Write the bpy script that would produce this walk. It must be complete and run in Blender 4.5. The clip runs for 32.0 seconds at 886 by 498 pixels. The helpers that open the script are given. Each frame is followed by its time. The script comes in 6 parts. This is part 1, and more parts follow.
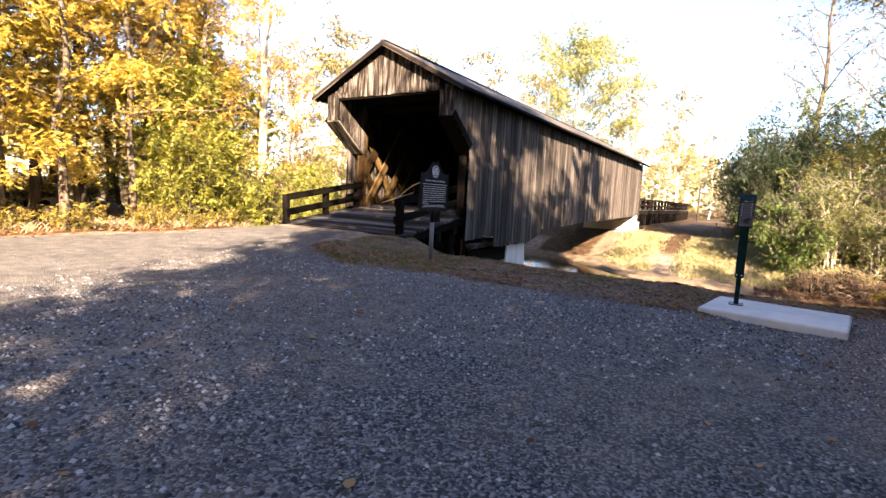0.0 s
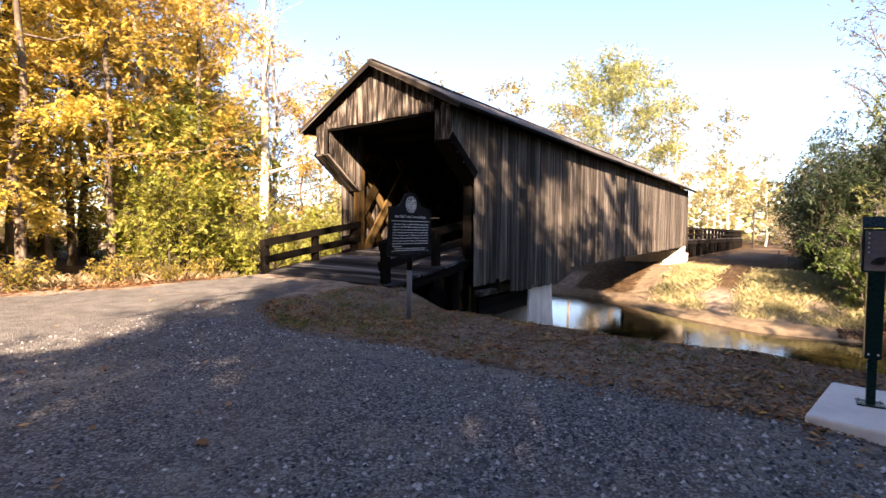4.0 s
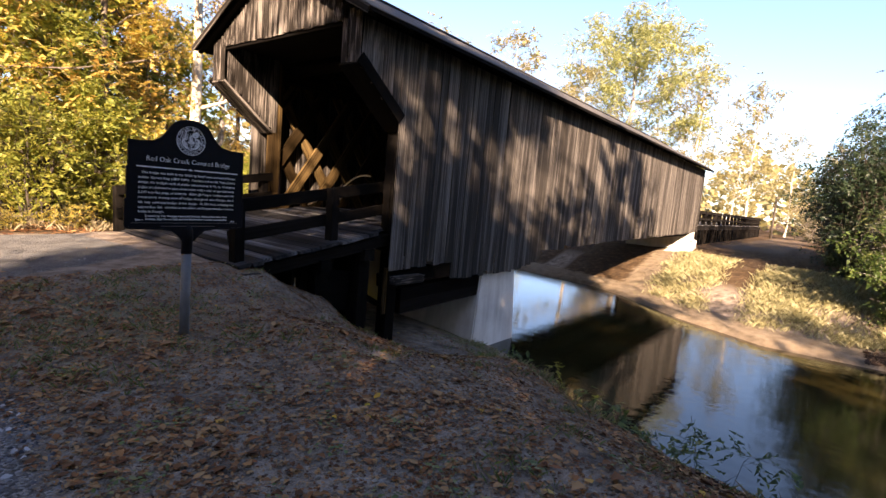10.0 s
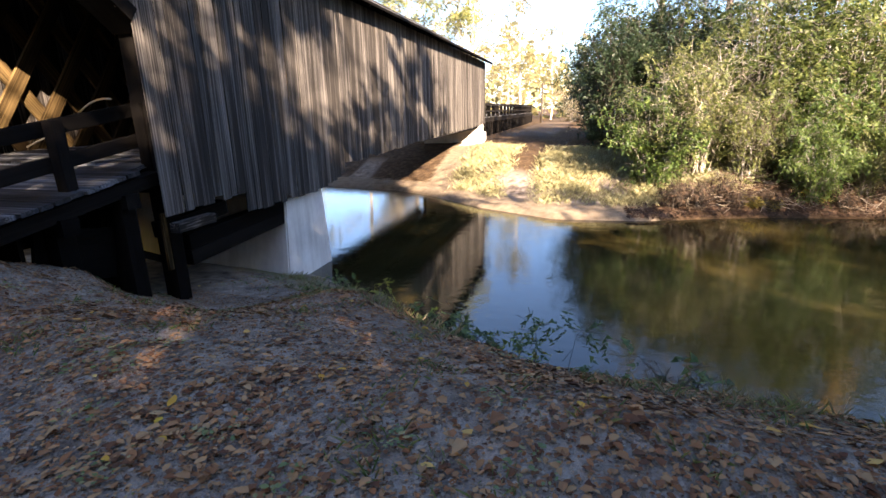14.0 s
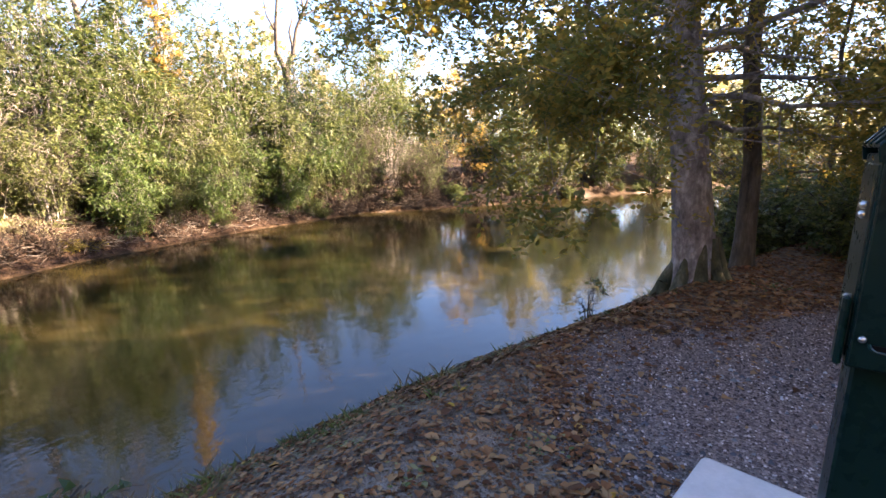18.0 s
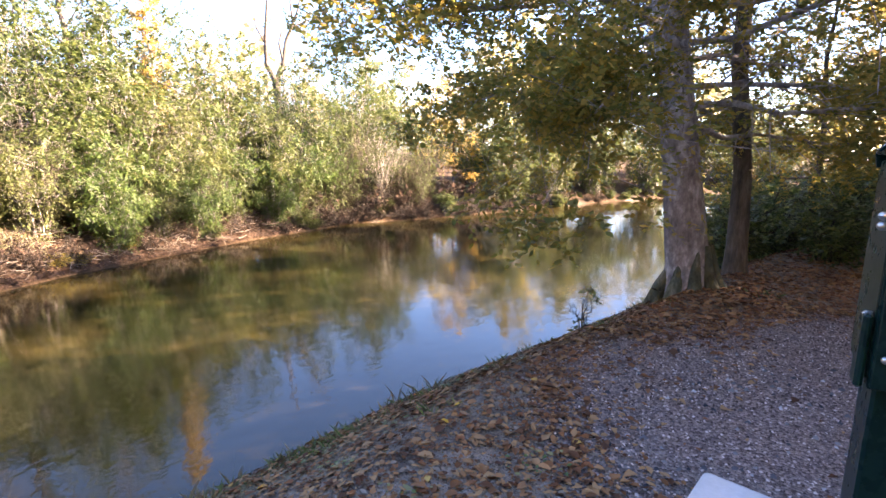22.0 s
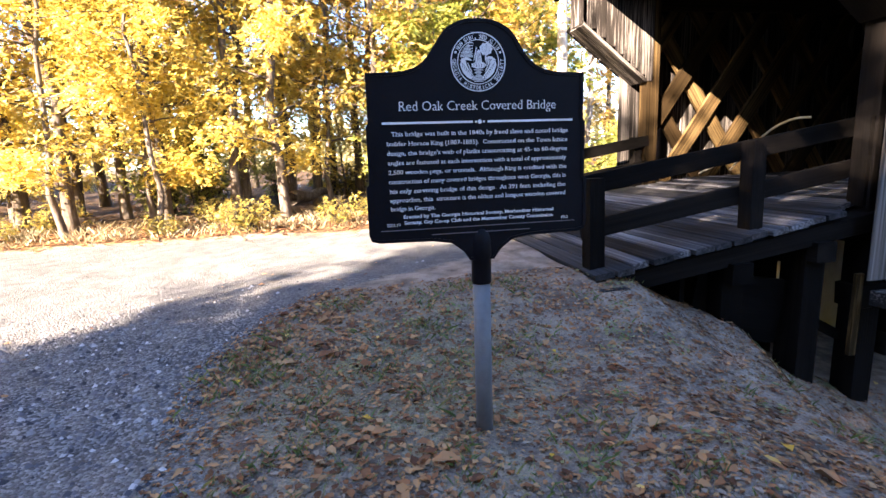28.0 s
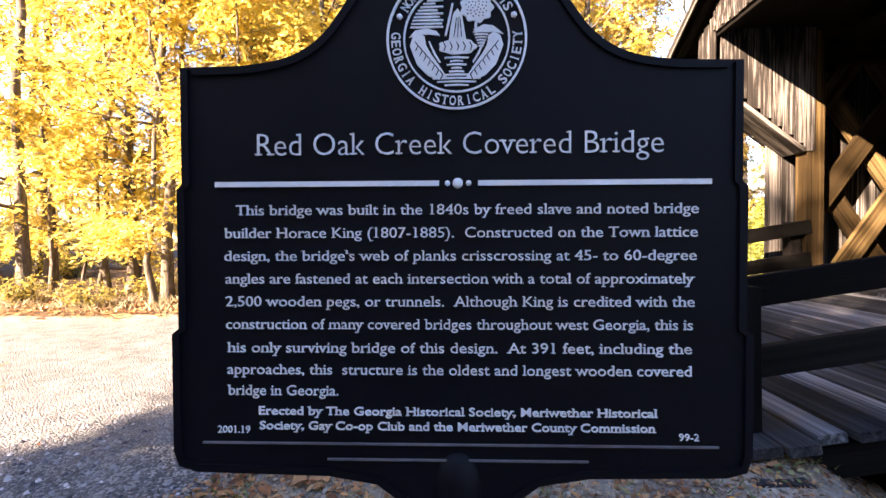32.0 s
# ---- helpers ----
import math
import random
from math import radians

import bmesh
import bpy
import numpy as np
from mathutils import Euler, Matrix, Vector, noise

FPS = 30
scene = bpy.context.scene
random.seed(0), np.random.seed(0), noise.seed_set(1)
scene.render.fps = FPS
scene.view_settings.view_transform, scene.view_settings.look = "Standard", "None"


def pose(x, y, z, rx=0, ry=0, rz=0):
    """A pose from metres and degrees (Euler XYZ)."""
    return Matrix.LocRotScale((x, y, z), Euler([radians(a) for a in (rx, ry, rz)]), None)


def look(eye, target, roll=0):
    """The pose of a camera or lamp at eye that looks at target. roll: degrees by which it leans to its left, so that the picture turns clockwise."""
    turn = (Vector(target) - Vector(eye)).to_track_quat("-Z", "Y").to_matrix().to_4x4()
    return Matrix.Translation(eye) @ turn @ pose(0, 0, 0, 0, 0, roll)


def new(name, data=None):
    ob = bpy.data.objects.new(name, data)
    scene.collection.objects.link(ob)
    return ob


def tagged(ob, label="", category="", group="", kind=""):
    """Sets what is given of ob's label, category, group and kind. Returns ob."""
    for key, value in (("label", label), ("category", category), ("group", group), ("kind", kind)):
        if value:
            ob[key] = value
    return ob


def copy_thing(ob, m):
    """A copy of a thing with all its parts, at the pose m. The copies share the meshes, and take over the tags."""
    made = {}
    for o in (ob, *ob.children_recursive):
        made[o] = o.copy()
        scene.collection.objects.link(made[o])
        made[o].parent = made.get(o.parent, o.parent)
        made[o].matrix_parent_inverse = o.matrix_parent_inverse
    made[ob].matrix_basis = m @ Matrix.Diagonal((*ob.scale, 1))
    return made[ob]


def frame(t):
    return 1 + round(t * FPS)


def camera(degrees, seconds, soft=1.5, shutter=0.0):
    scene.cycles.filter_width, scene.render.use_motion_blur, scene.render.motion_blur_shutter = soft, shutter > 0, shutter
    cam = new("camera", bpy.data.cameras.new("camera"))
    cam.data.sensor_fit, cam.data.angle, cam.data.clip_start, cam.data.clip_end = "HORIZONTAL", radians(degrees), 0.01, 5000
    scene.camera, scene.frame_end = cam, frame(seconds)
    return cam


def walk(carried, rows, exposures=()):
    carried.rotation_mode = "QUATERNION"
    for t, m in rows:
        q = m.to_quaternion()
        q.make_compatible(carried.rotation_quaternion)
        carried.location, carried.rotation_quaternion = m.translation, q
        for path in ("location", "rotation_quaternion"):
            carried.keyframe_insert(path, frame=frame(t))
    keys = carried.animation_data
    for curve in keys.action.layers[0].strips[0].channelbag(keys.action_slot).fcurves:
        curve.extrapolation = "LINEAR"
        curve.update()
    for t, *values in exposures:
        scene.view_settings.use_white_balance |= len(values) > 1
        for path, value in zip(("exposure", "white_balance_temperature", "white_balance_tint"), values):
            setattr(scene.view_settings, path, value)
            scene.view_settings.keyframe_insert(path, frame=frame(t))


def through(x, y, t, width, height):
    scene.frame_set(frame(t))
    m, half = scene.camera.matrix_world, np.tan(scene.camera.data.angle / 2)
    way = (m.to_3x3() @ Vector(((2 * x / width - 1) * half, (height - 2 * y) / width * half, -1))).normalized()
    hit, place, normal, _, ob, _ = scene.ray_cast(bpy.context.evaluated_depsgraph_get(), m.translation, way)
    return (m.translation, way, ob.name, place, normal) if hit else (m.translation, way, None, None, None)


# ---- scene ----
cam = camera(83.69, 32.0, soft=1.5)
PATH = [
    (0.0, (10.106, -14.089, 1.365), (7.491, -9.862, 0.827), 2.92),
    (0.5, (10.119, -13.755, 1.393), (7.447, -9.558, 0.902), 0.71),
    (1.0, (10.128, -13.342, 1.413), (7.284, -9.257, 0.935), 1.58),
    (1.5, (10.029, -13.094, 1.427), (7.108, -9.064, 0.953), 1.74),
    (2.0, (9.957, -12.750, 1.437), (7.080, -8.677, 1.075), 1.62),
    (2.5, (9.930, -12.370, 1.449), (6.994, -8.333, 1.163), 1.33),
    (3.0, (9.875, -11.985, 1.450), (6.870, -7.999, 1.172), 1.89),
    (3.5, (9.729, -11.712, 1.423), (6.756, -7.696, 1.240), 0.61),
    (5.5, (9.486, -10.215, 1.502), (6.349, -6.329, 1.264), 2.56),
    (6.0, (9.487, -9.800, 1.507), (6.259, -5.985, 1.317), 3.69),
    (6.5, (9.363, -9.469, 1.527), (6.382, -5.459, 1.337), 5.16),
    (7.0, (9.361, -9.148, 1.536), (6.660, -4.951, 1.247), 4.68),
    (7.5, (9.500, -8.877, 1.554), (6.855, -4.644, 1.253), 5.33),
    (8.0, (9.572, -8.531, 1.554), (7.142, -4.171, 1.259), 5.56),
    (8.5, (9.526, -8.213, 1.575), (7.149, -3.825, 1.264), 5.57),
    (9.0, (9.542, -7.961, 1.546), (6.957, -3.698, 1.166), 5.17),
    (9.5, (9.412, -7.650, 1.560), (6.362, -3.713, 1.108), 4.61),
    (10.0, (9.184, -7.465, 1.582), (6.142, -3.537, 1.025), 5.09),
    (10.5, (9.064, -7.290, 1.586), (6.102, -3.299, 1.041), 3.98),
    (11.0, (8.979, -7.124, 1.592), (5.949, -3.194, 0.979), 3.45),
    (11.5, (8.867, -6.943, 1.586), (6.025, -2.872, 0.993), 3.79),
    (12.0, (8.751, -6.786, 1.557), (6.857, -2.187, 1.040), 4.03),
    (12.5, (8.785, -6.796, 1.525), (7.108, -2.129, 0.888), 3.60),
    (13.0, (8.732, -6.770, 1.520), (6.983, -2.224, 0.391), 1.58),
    (13.5, (8.738, -6.773, 1.519), (7.152, -2.246, 0.108), 0.13),
    (15.5, (8.620, -6.288, 1.514), (8.526, -1.415, 0.399), -1.66),
    (16.0, (8.584, -6.005, 1.540), (8.962, -1.158, 0.372), -0.36),
    (16.5, (8.646, -5.904, 1.546), (10.212, -1.323, 0.298), -1.85),
    (17.0, (8.795, -6.001, 1.540), (11.373, -1.925, 0.220), -0.79),
    (17.5, (8.904, -5.951, 1.506), (12.269, -2.478, 0.235), -0.32),
    (18.0, (8.919, -5.948, 1.505), (12.912, -3.130, 0.451), 0.29),
    (18.5, (8.975, -5.972, 1.522), (13.387, -3.766, 0.708), 1.10),
    (19.0, (9.011, -5.981, 1.532), (13.591, -4.090, 0.861), 1.30),
    (19.5, (9.000, -5.976, 1.531), (13.678, -4.293, 1.001), 1.75),
    (20.0, (8.986, -5.974, 1.530), (13.710, -4.417, 1.019), 1.48),
    (20.5, (8.970, -5.972, 1.530), (13.705, -4.441, 1.047), 1.33),
    (21.0, (8.977, -5.960, 1.527), (13.562, -4.045, 0.975), 1.63),
    (21.5, (8.963, -5.935, 1.513), (13.250, -3.492, 0.703), 0.03),
    (22.0, (8.974, -5.912, 1.507), (13.028, -3.148, 0.544), -0.20),
    (22.5, (8.961, -5.882, 1.513), (12.654, -2.671, 0.491), -0.05),
    (23.0, (8.876, -5.876, 1.522), (11.939, -2.069, 0.459), 0.09),
    (23.5, (8.732, -5.991, 1.516), (10.524, -1.456, 0.413), -1.34),
    (24.0, (8.538, -5.975, 1.502), (9.077, -1.129, 0.395), -1.06),
    (24.5, (8.431, -5.938, 1.486), (8.061, -1.075, 0.384), -1.13),
    (25.0, (8.381, -5.965, 1.466), (7.216, -1.224, 0.388), -0.57),
    (25.5, (8.283, -6.117, 1.451), (5.937, -1.877, 0.216), -0.53),
    (26.0, (8.003, -6.113, 1.397), (4.707, -2.612, 0.027), -1.15),
    (26.5, (7.763, -6.122, 1.353), (3.658, -3.591, 0.031), -2.78),
    (28.5, (6.376, -5.701, 1.436), (1.449, -5.255, 0.713), -0.36),
    (29.0, (6.092, -5.550, 1.451), (1.127, -5.513, 0.870), 0.80),
    (29.5, (5.834, -5.436, 1.485), (0.855, -5.235, 1.079), -0.24),
    (30.0, (5.666, -5.285, 1.473), (0.672, -5.308, 1.248), 0.31),
    (30.5, (5.520, -5.221, 1.474), (0.527, -5.466, 1.352), 0.41),
    (31.0, (5.353, -5.224, 1.483), (0.359, -5.445, 1.402), -0.14),
    (31.5, (5.296, -5.222, 1.485), (0.301, -5.428, 1.400), -0.25),
    (32.0, (5.294, -5.218, 1.483), (0.300, -5.429, 1.367), -0.20),
]
EXPOSURES = [(0.0, 3.22, 8700, 25), (6.0, 2.7, 8800, 27), (9.0, 2.63, 8800, 27), (13.0, 3.03, 7700, 20), (15.5, 3.48, 7700, 22), (17.0, 3.53, 7700, 24), (20.0, 3.78, 8600, 32), (22.0, 4.03, 7800, 29), (24.0, 3.93, 7100, 18), (26.0, 3.98, 6900, 15), (28.5, 3.98, 7400, 23), (32.0, 3.92, 8000, 25)]
walk(cam, [(t, look(eye, target, roll)) for t, eye, target, roll in PATH], EXPOSURES)

# ---- daylight: low autumn sun behind the walker's right shoulder, clear sky ----
SUN_TO = Vector((0.85, -1.0, 0.68)).normalized()
world = bpy.data.worlds.new("world")
scene.world = world
world.use_nodes = True
wn, wl = world.node_tree.nodes, world.node_tree.links
sky = wn.new("ShaderNodeTexSky")
sky.sky_type = "NISHITA"
sky.sun_disc = False
sky.sun_elevation = math.asin(SUN_TO.z)
sky.sun_rotation = math.atan2(SUN_TO.x, SUN_TO.y)
sky.air_density, sky.dust_density, sky.ozone_density = 1.0, 0.35, 7.0
wn["Background"].inputs["Strength"].default_value = 0.075
wl.new(sky.outputs[0], wn["Background"].inputs["Color"])
sun = new("sun", bpy.data.lights.new("sun", "SUN"))
sun.data.energy, sun.data.angle, sun.data.color = 5.0, radians(0.5), (1.0, 0.9, 0.76)
sun.matrix_world = look((0, 0, 30), Vector((0, 0, 30)) - SUN_TO)

# ---- materials ----
def material(name, rough=0.8, metal=0.0):
    m = bpy.data.materials.new(name)
    m.use_nodes = True
    b = m.node_tree.nodes["Principled BSDF"]
    b.inputs["Roughness"].default_value = rough
    b.inputs["Metallic"].default_value = metal
    b.inputs["Specular IOR Level"].default_value = 0.5 if rough < 0.6 else 0.12
    return m, m.node_tree.nodes, m.node_tree.links, b


def node(n, kind, **settings):
    made = n.new(kind)
    for key, value in settings.items():
        if key in made.inputs:
            made.inputs[key].default_value = value
    return made


def coords(n, l, scale=(1, 1, 1), which="Object", shift=False):
    """Texture coordinates in metres, moved about from object to object."""
    c, mp = n.new("ShaderNodeTexCoord"), n.new("ShaderNodeMapping")
    mp.inputs["Scale"].default_value = scale
    l.new(c.outputs[which], mp.inputs["Vector"])
    if shift:
        info, mul = n.new("ShaderNodeObjectInfo"), n.new("ShaderNodeVectorMath")
        mul.operation = "SCALE"
        mul.inputs[0].default_value = (37.0, 19.0, 23.0)
        l.new(info.outputs["Random"], mul.inputs["Scale"])
        l.new(mul.outputs[0], mp.inputs["Location"])
    return mp.outputs["Vector"]


def noise_of(n, l, vec, scale, detail=5.0, rough=0.6):
    t = node(n, "ShaderNodeTexNoise", Scale=scale, Detail=detail, Roughness=rough)
    l.new(vec, t.inputs["Vector"])
    return t.outputs["Fac"]


def ramp(n, l, fac, stops):
    r = n.new("ShaderNodeValToRGB")
    e = r.color_ramp.elements
    while len(e) < len(stops):
        e.new(0.5)
    for k, (at, colour) in zip(e, stops):
        k.position, k.color = at, (*colour, 1)
    l.new(fac, r.inputs["Fac"])
    return r.outputs["Color"]


def blend(n, l, fac, a, b, mode="MIX"):
    x = n.new("ShaderNodeMix")
    x.data_type, x.blend_type = "RGBA", mode
    for socket, value in ((x.inputs["Factor"], fac), (x.inputs["A"], a), (x.inputs["B"], b)):
        if isinstance(value, (int, float)):
            socket.default_value = value
        elif isinstance(value, tuple):
            socket.default_value = (*value, 1)
        else:
            l.new(value, socket)
    return x.outputs["Result"]


def math_of(n, l, op, a, b=0.0, clamp=False):
    x = n.new("ShaderNodeMath")
    x.operation, x.use_clamp = op, clamp
    for socket, value in ((x.inputs[0], a), (x.inputs[1], b)):
        if isinstance(value, (int, float)):
            socket.default_value = value
        else:
            l.new(value, socket)
    return x.outputs[0]


def relief(n, l, b, height, strength=0.4, distance=0.01):
    bump = node(n, "ShaderNodeBump", Strength=strength, Distance=distance)
    l.new(height, bump.inputs["Height"])
    l.new(bump.outputs[0], b.inputs["Normal"])


def plank_wood(name, dark, mid, pale, low=0.15, high=0.85, rough=0.85, streak=0.85, blotch=0.8):
    """Weathered wood, its grain along the plank's own x; each plank has its own tone."""
    m, n, l, b = material(name, rough)
    vec = coords(n, l, (1.2, 26.0, 26.0), shift=True)
    grain = noise_of(n, l, vec, 1.6, 6.0, 0.65)
    vec2 = coords(n, l, (0.9, 3.0, 3.0), shift=True)
    stain = noise_of(n, l, vec2, 1.4, 3.0, 0.5)
    info = n.new("ShaderNodeObjectInfo")
    tone = math_of(n, l, "MULTIPLY_ADD", info.outputs["Random"], high - low)
    tone.node.inputs[2].default_value = low
    mixed = math_of(n, l, "ADD", math_of(n, l, "MULTIPLY", grain, streak), math_of(n, l, "MULTIPLY", stain, blotch))
    fac = math_of(n, l, "ADD", math_of(n, l, "SUBTRACT", mixed, (streak + blotch) / 2 + 0.005), tone, True)
    colour = ramp(n, l, fac, [(0.12, dark), (0.45, mid), (0.85, pale)])
    l.new(colour, b.inputs["Base Color"])
    relief(n, l, b, grain, 0.7, 0.006)
    b.inputs["Specular IOR Level"].default_value = 0.05
    return m


wall_wood = plank_wood("weathered_wall_boards", (0.005, 0.0042, 0.0037), (0.022, 0.0187, 0.0163), (0.33, 0.295, 0.262), 0.36, 0.54)
side_wood = plank_wood("weathered_side_boards", (0.009, 0.008, 0.0072), (0.03, 0.0265, 0.0235), (0.3, 0.272, 0.246), 0.42, 0.54, streak=0.62, blotch=0.38)
# near-black timber: deep shade of soffits, wing and underside put into the colour
shade_dark_wood = plank_wood("shade_dark_timber", (0.0015, 0.0013, 0.0011), (0.0045, 0.0037, 0.0032), (0.012, 0.01, 0.0085), 0.2, 0.7)
deck_wood = plank_wood("grey_deck_planks", (0.009, 0.0088, 0.009), (0.042, 0.0415, 0.043), (0.29, 0.285, 0.29), 0.2, 0.6)
inner_wood = plank_wood("warm_lattice_planks", (0.008, 0.005, 0.002), (0.03, 0.0185, 0.008), (0.18, 0.118, 0.05), 0.3, 0.68)
roof_wood = plank_wood("grey_roof_shingles", (0.025, 0.024, 0.024), (0.06, 0.058, 0.056), (0.12, 0.115, 0.11), 0.2, 0.7)
cane_wood = plank_wood("pale_cane", (0.25, 0.2, 0.13), (0.45, 0.37, 0.25), (0.6, 0.52, 0.38), 0.3, 0.8, 0.55)


def concrete_of(name, dark, pale):
    m, n, l, b = material(name, 0.9)
    vec = coords(n, l, (1, 1, 1))
    big, fine = noise_of(n, l, vec, 0.9, 5.0, 0.62), noise_of(n, l, vec, 38.0, 4.0, 0.6)
    streak = noise_of(n, l, coords(n, l, (3.5, 3.5, 0.35)), 1.3, 4.0, 0.6)
    fac = math_of(n, l, "ADD", math_of(n, l, "MULTIPLY", big, 0.55), math_of(n, l, "MULTIPLY", streak, 0.45))
    c = ramp(n, l, fac, [(0.3, dark), (0.62, pale)])
    l.new(blend(n, l, 0.35, c, blend(n, l, fine, (0.3, 0.29, 0.27), (0.8, 0.79, 0.76)), "MULTIPLY"), b.inputs["Base Color"])
    relief(n, l, b, fine, 0.35, 0.004)
    return m


pier_concrete = concrete_of("pale_pier_concrete", (0.42, 0.39, 0.35), (0.74, 0.72, 0.68))
slab_concrete = concrete_of("light_slab_concrete", (0.55, 0.54, 0.52), (0.78, 0.78, 0.76))


def foliage(name, a, b_, c, through=0.45, rough=0.55):
    """Leaves: three tones from leaf to leaf, with light passing through."""
    m, n, l, b = material(name, rough)
    geo = n.new("ShaderNodeNewGeometry")
    colour = ramp(n, l, geo.outputs["Random Per Island"], [(0.08, a), (0.5, b_), (0.92, c)])
    patch = noise_of(n, l, coords(n, l, (1, 1, 1), shift=True), 0.55, 2.0)
    colour = blend(n, l, math_of(n, l, "MULTIPLY", patch, 0.62), colour, a)
    l.new(colour, b.inputs["Base Color"])
    tr, mix = n.new("ShaderNodeBsdfTranslucent"), n.new("ShaderNodeMixShader")
    mix.inputs[0].default_value = through
    l.new(colour, tr.inputs["Color"])
    l.new(b.outputs[0], mix.inputs[1])
    l.new(tr.outputs[0], mix.inputs[2])
    l.new(mix.outputs[0], n["Material Output"].inputs["Surface"])
    return m


leaf_gold = foliage("golden_leaves", (0.427, 0.304, 0.052), (0.569, 0.446, 0.085), (0.626, 0.541, 0.199), 0.62)
leaf_orange = foliage("orange_brown_leaves", (0.349, 0.202, 0.046), (0.569, 0.395, 0.092), (0.643, 0.532, 0.202), 0.55)
leaf_lime = foliage("yellow_green_leaves", (0.14, 0.175, 0.032), (0.31, 0.315, 0.065), (0.44, 0.39, 0.09), 0.58)
leaf_green = foliage("dark_evergreen_leaves", (0.00864, 0.0216, 0.00768), (0.0192, 0.0408, 0.01344), (0.036, 0.0624, 0.0216), 0.3)
leaf_olive = foliage("olive_leaves", (0.042, 0.066, 0.016), (0.1, 0.13, 0.034), (0.2, 0.22, 0.062), 0.45)
leaf_straw = foliage("straw_olive_leaves", (0.06, 0.08, 0.022), (0.14, 0.155, 0.046), (0.25, 0.25, 0.085), 0.45)
leaf_bronze = foliage("bronze_green_leaves", (0.1482, 0.1482, 0.0399), (0.342, 0.2736, 0.0627), (0.5928, 0.399, 0.0798), 0.58)
leaf_beech = foliage("olive_and_russet_beech_leaves", (0.13, 0.14, 0.03), (0.33, 0.26, 0.05), (0.55, 0.34, 0.07), 0.62)
leaf_airy = foliage("airy_yellow_leaves", (0.26, 0.28, 0.1), (0.4, 0.4, 0.15), (0.5, 0.49, 0.24), 0.6)
leaf_privet = foliage("privet_leaves", (0.035, 0.07, 0.015), (0.08, 0.135, 0.03), (0.19, 0.24, 0.06), 0.45)
leaf_tan = foliage("thin_tan_leaves", (0.14, 0.115, 0.06), (0.23, 0.195, 0.1), (0.33, 0.29, 0.17), 0.45)
leaf_pale = foliage("pale_yellow_leaves", (0.2411, 0.2066, 0.08036), (0.3329, 0.287, 0.1263), (0.3444, 0.3157, 0.1722), 0.5)
leaf_fallen = foliage("fallen_brown_leaves", (0.09, 0.038, 0.02), (0.3, 0.13, 0.055), (0.48, 0.28, 0.13), 0.1, 0.7)
leaf_dark = foliage("dark_leaf_litter", (0.025, 0.015, 0.01), (0.065, 0.038, 0.024), (0.14, 0.088, 0.055), 0.05, 0.8)
leaf_fallen_bright = foliage("fallen_yellow_leaves", (0.5, 0.3, 0.04), (0.45, 0.2, 0.05), (0.55, 0.4, 0.15), 0.15, 0.6)
grass_dry = foliage("dry_grass", (0.135, 0.1013, 0.05063), (0.2363, 0.1913, 0.1069), (0.3375, 0.2925, 0.1913), 0.3)
grass_sunny = foliage("sunny_straw_grass", (0.17, 0.155, 0.07), (0.31, 0.28, 0.14), (0.45, 0.42, 0.25), 0.35)
grass_green = foliage("green_grass", (0.075, 0.12, 0.03), (0.15, 0.195, 0.06), (0.36, 0.3, 0.135), 0.35)
litter_twig = foliage("grey_brown_twigs", (0.1, 0.075, 0.055), (0.2, 0.16, 0.12), (0.33, 0.28, 0.22), 0.0, 0.9)


def bark_of(name, dark, mid, pale, scale=1.0, along=1.6):
    m, n, l, b = material(name, 0.92)
    vec = coords(n, l, (7 * scale, 7 * scale, along * scale))
    ridge = noise_of(n, l, vec, 2.2, 7.0, 0.68)
    patch = noise_of(n, l, coords(n, l, (1, 1, 0.7)), 2.4, 3.0)
    fac = math_of(n, l, "ADD", math_of(n, l, "MULTIPLY", ridge, 0.65), math_of(n, l, "MULTIPLY", patch, 0.35))
    l.new(ramp(n, l, fac, [(0.33, dark), (0.5, mid), (0.66, pale)]), b.inputs["Base Color"])
    relief(n, l, b, ridge, 0.8, 0.03)
    return m


bark_brown = bark_of("brown_bark", (0.035, 0.028, 0.022), (0.1, 0.08, 0.062), (0.19, 0.165, 0.135))
bark_grey = bark_of("mottled_grey_bark", (0.05, 0.042, 0.037), (0.2, 0.178, 0.16), (0.52, 0.48, 0.45), 0.7, 5.0)
bark_beech = bark_of("mottled_beech_bark", (0.07, 0.057, 0.052), (0.25, 0.215, 0.2), (0.56, 0.51, 0.48), 0.8, 4.0)
bark_root = bark_of("mossy_root_bark", (0.026, 0.027, 0.015), (0.085, 0.082, 0.05), (0.22, 0.195, 0.14), 0.9, 3.0)
bark_white = bark_of("pale_sycamore_bark", (0.22, 0.18, 0.14), (0.42, 0.37, 0.3), (0.62, 0.57, 0.49), 0.6)
bark_dark = bark_of("dark_twig_bark", (0.02, 0.016, 0.013), (0.05, 0.04, 0.032), (0.1, 0.085, 0.07))


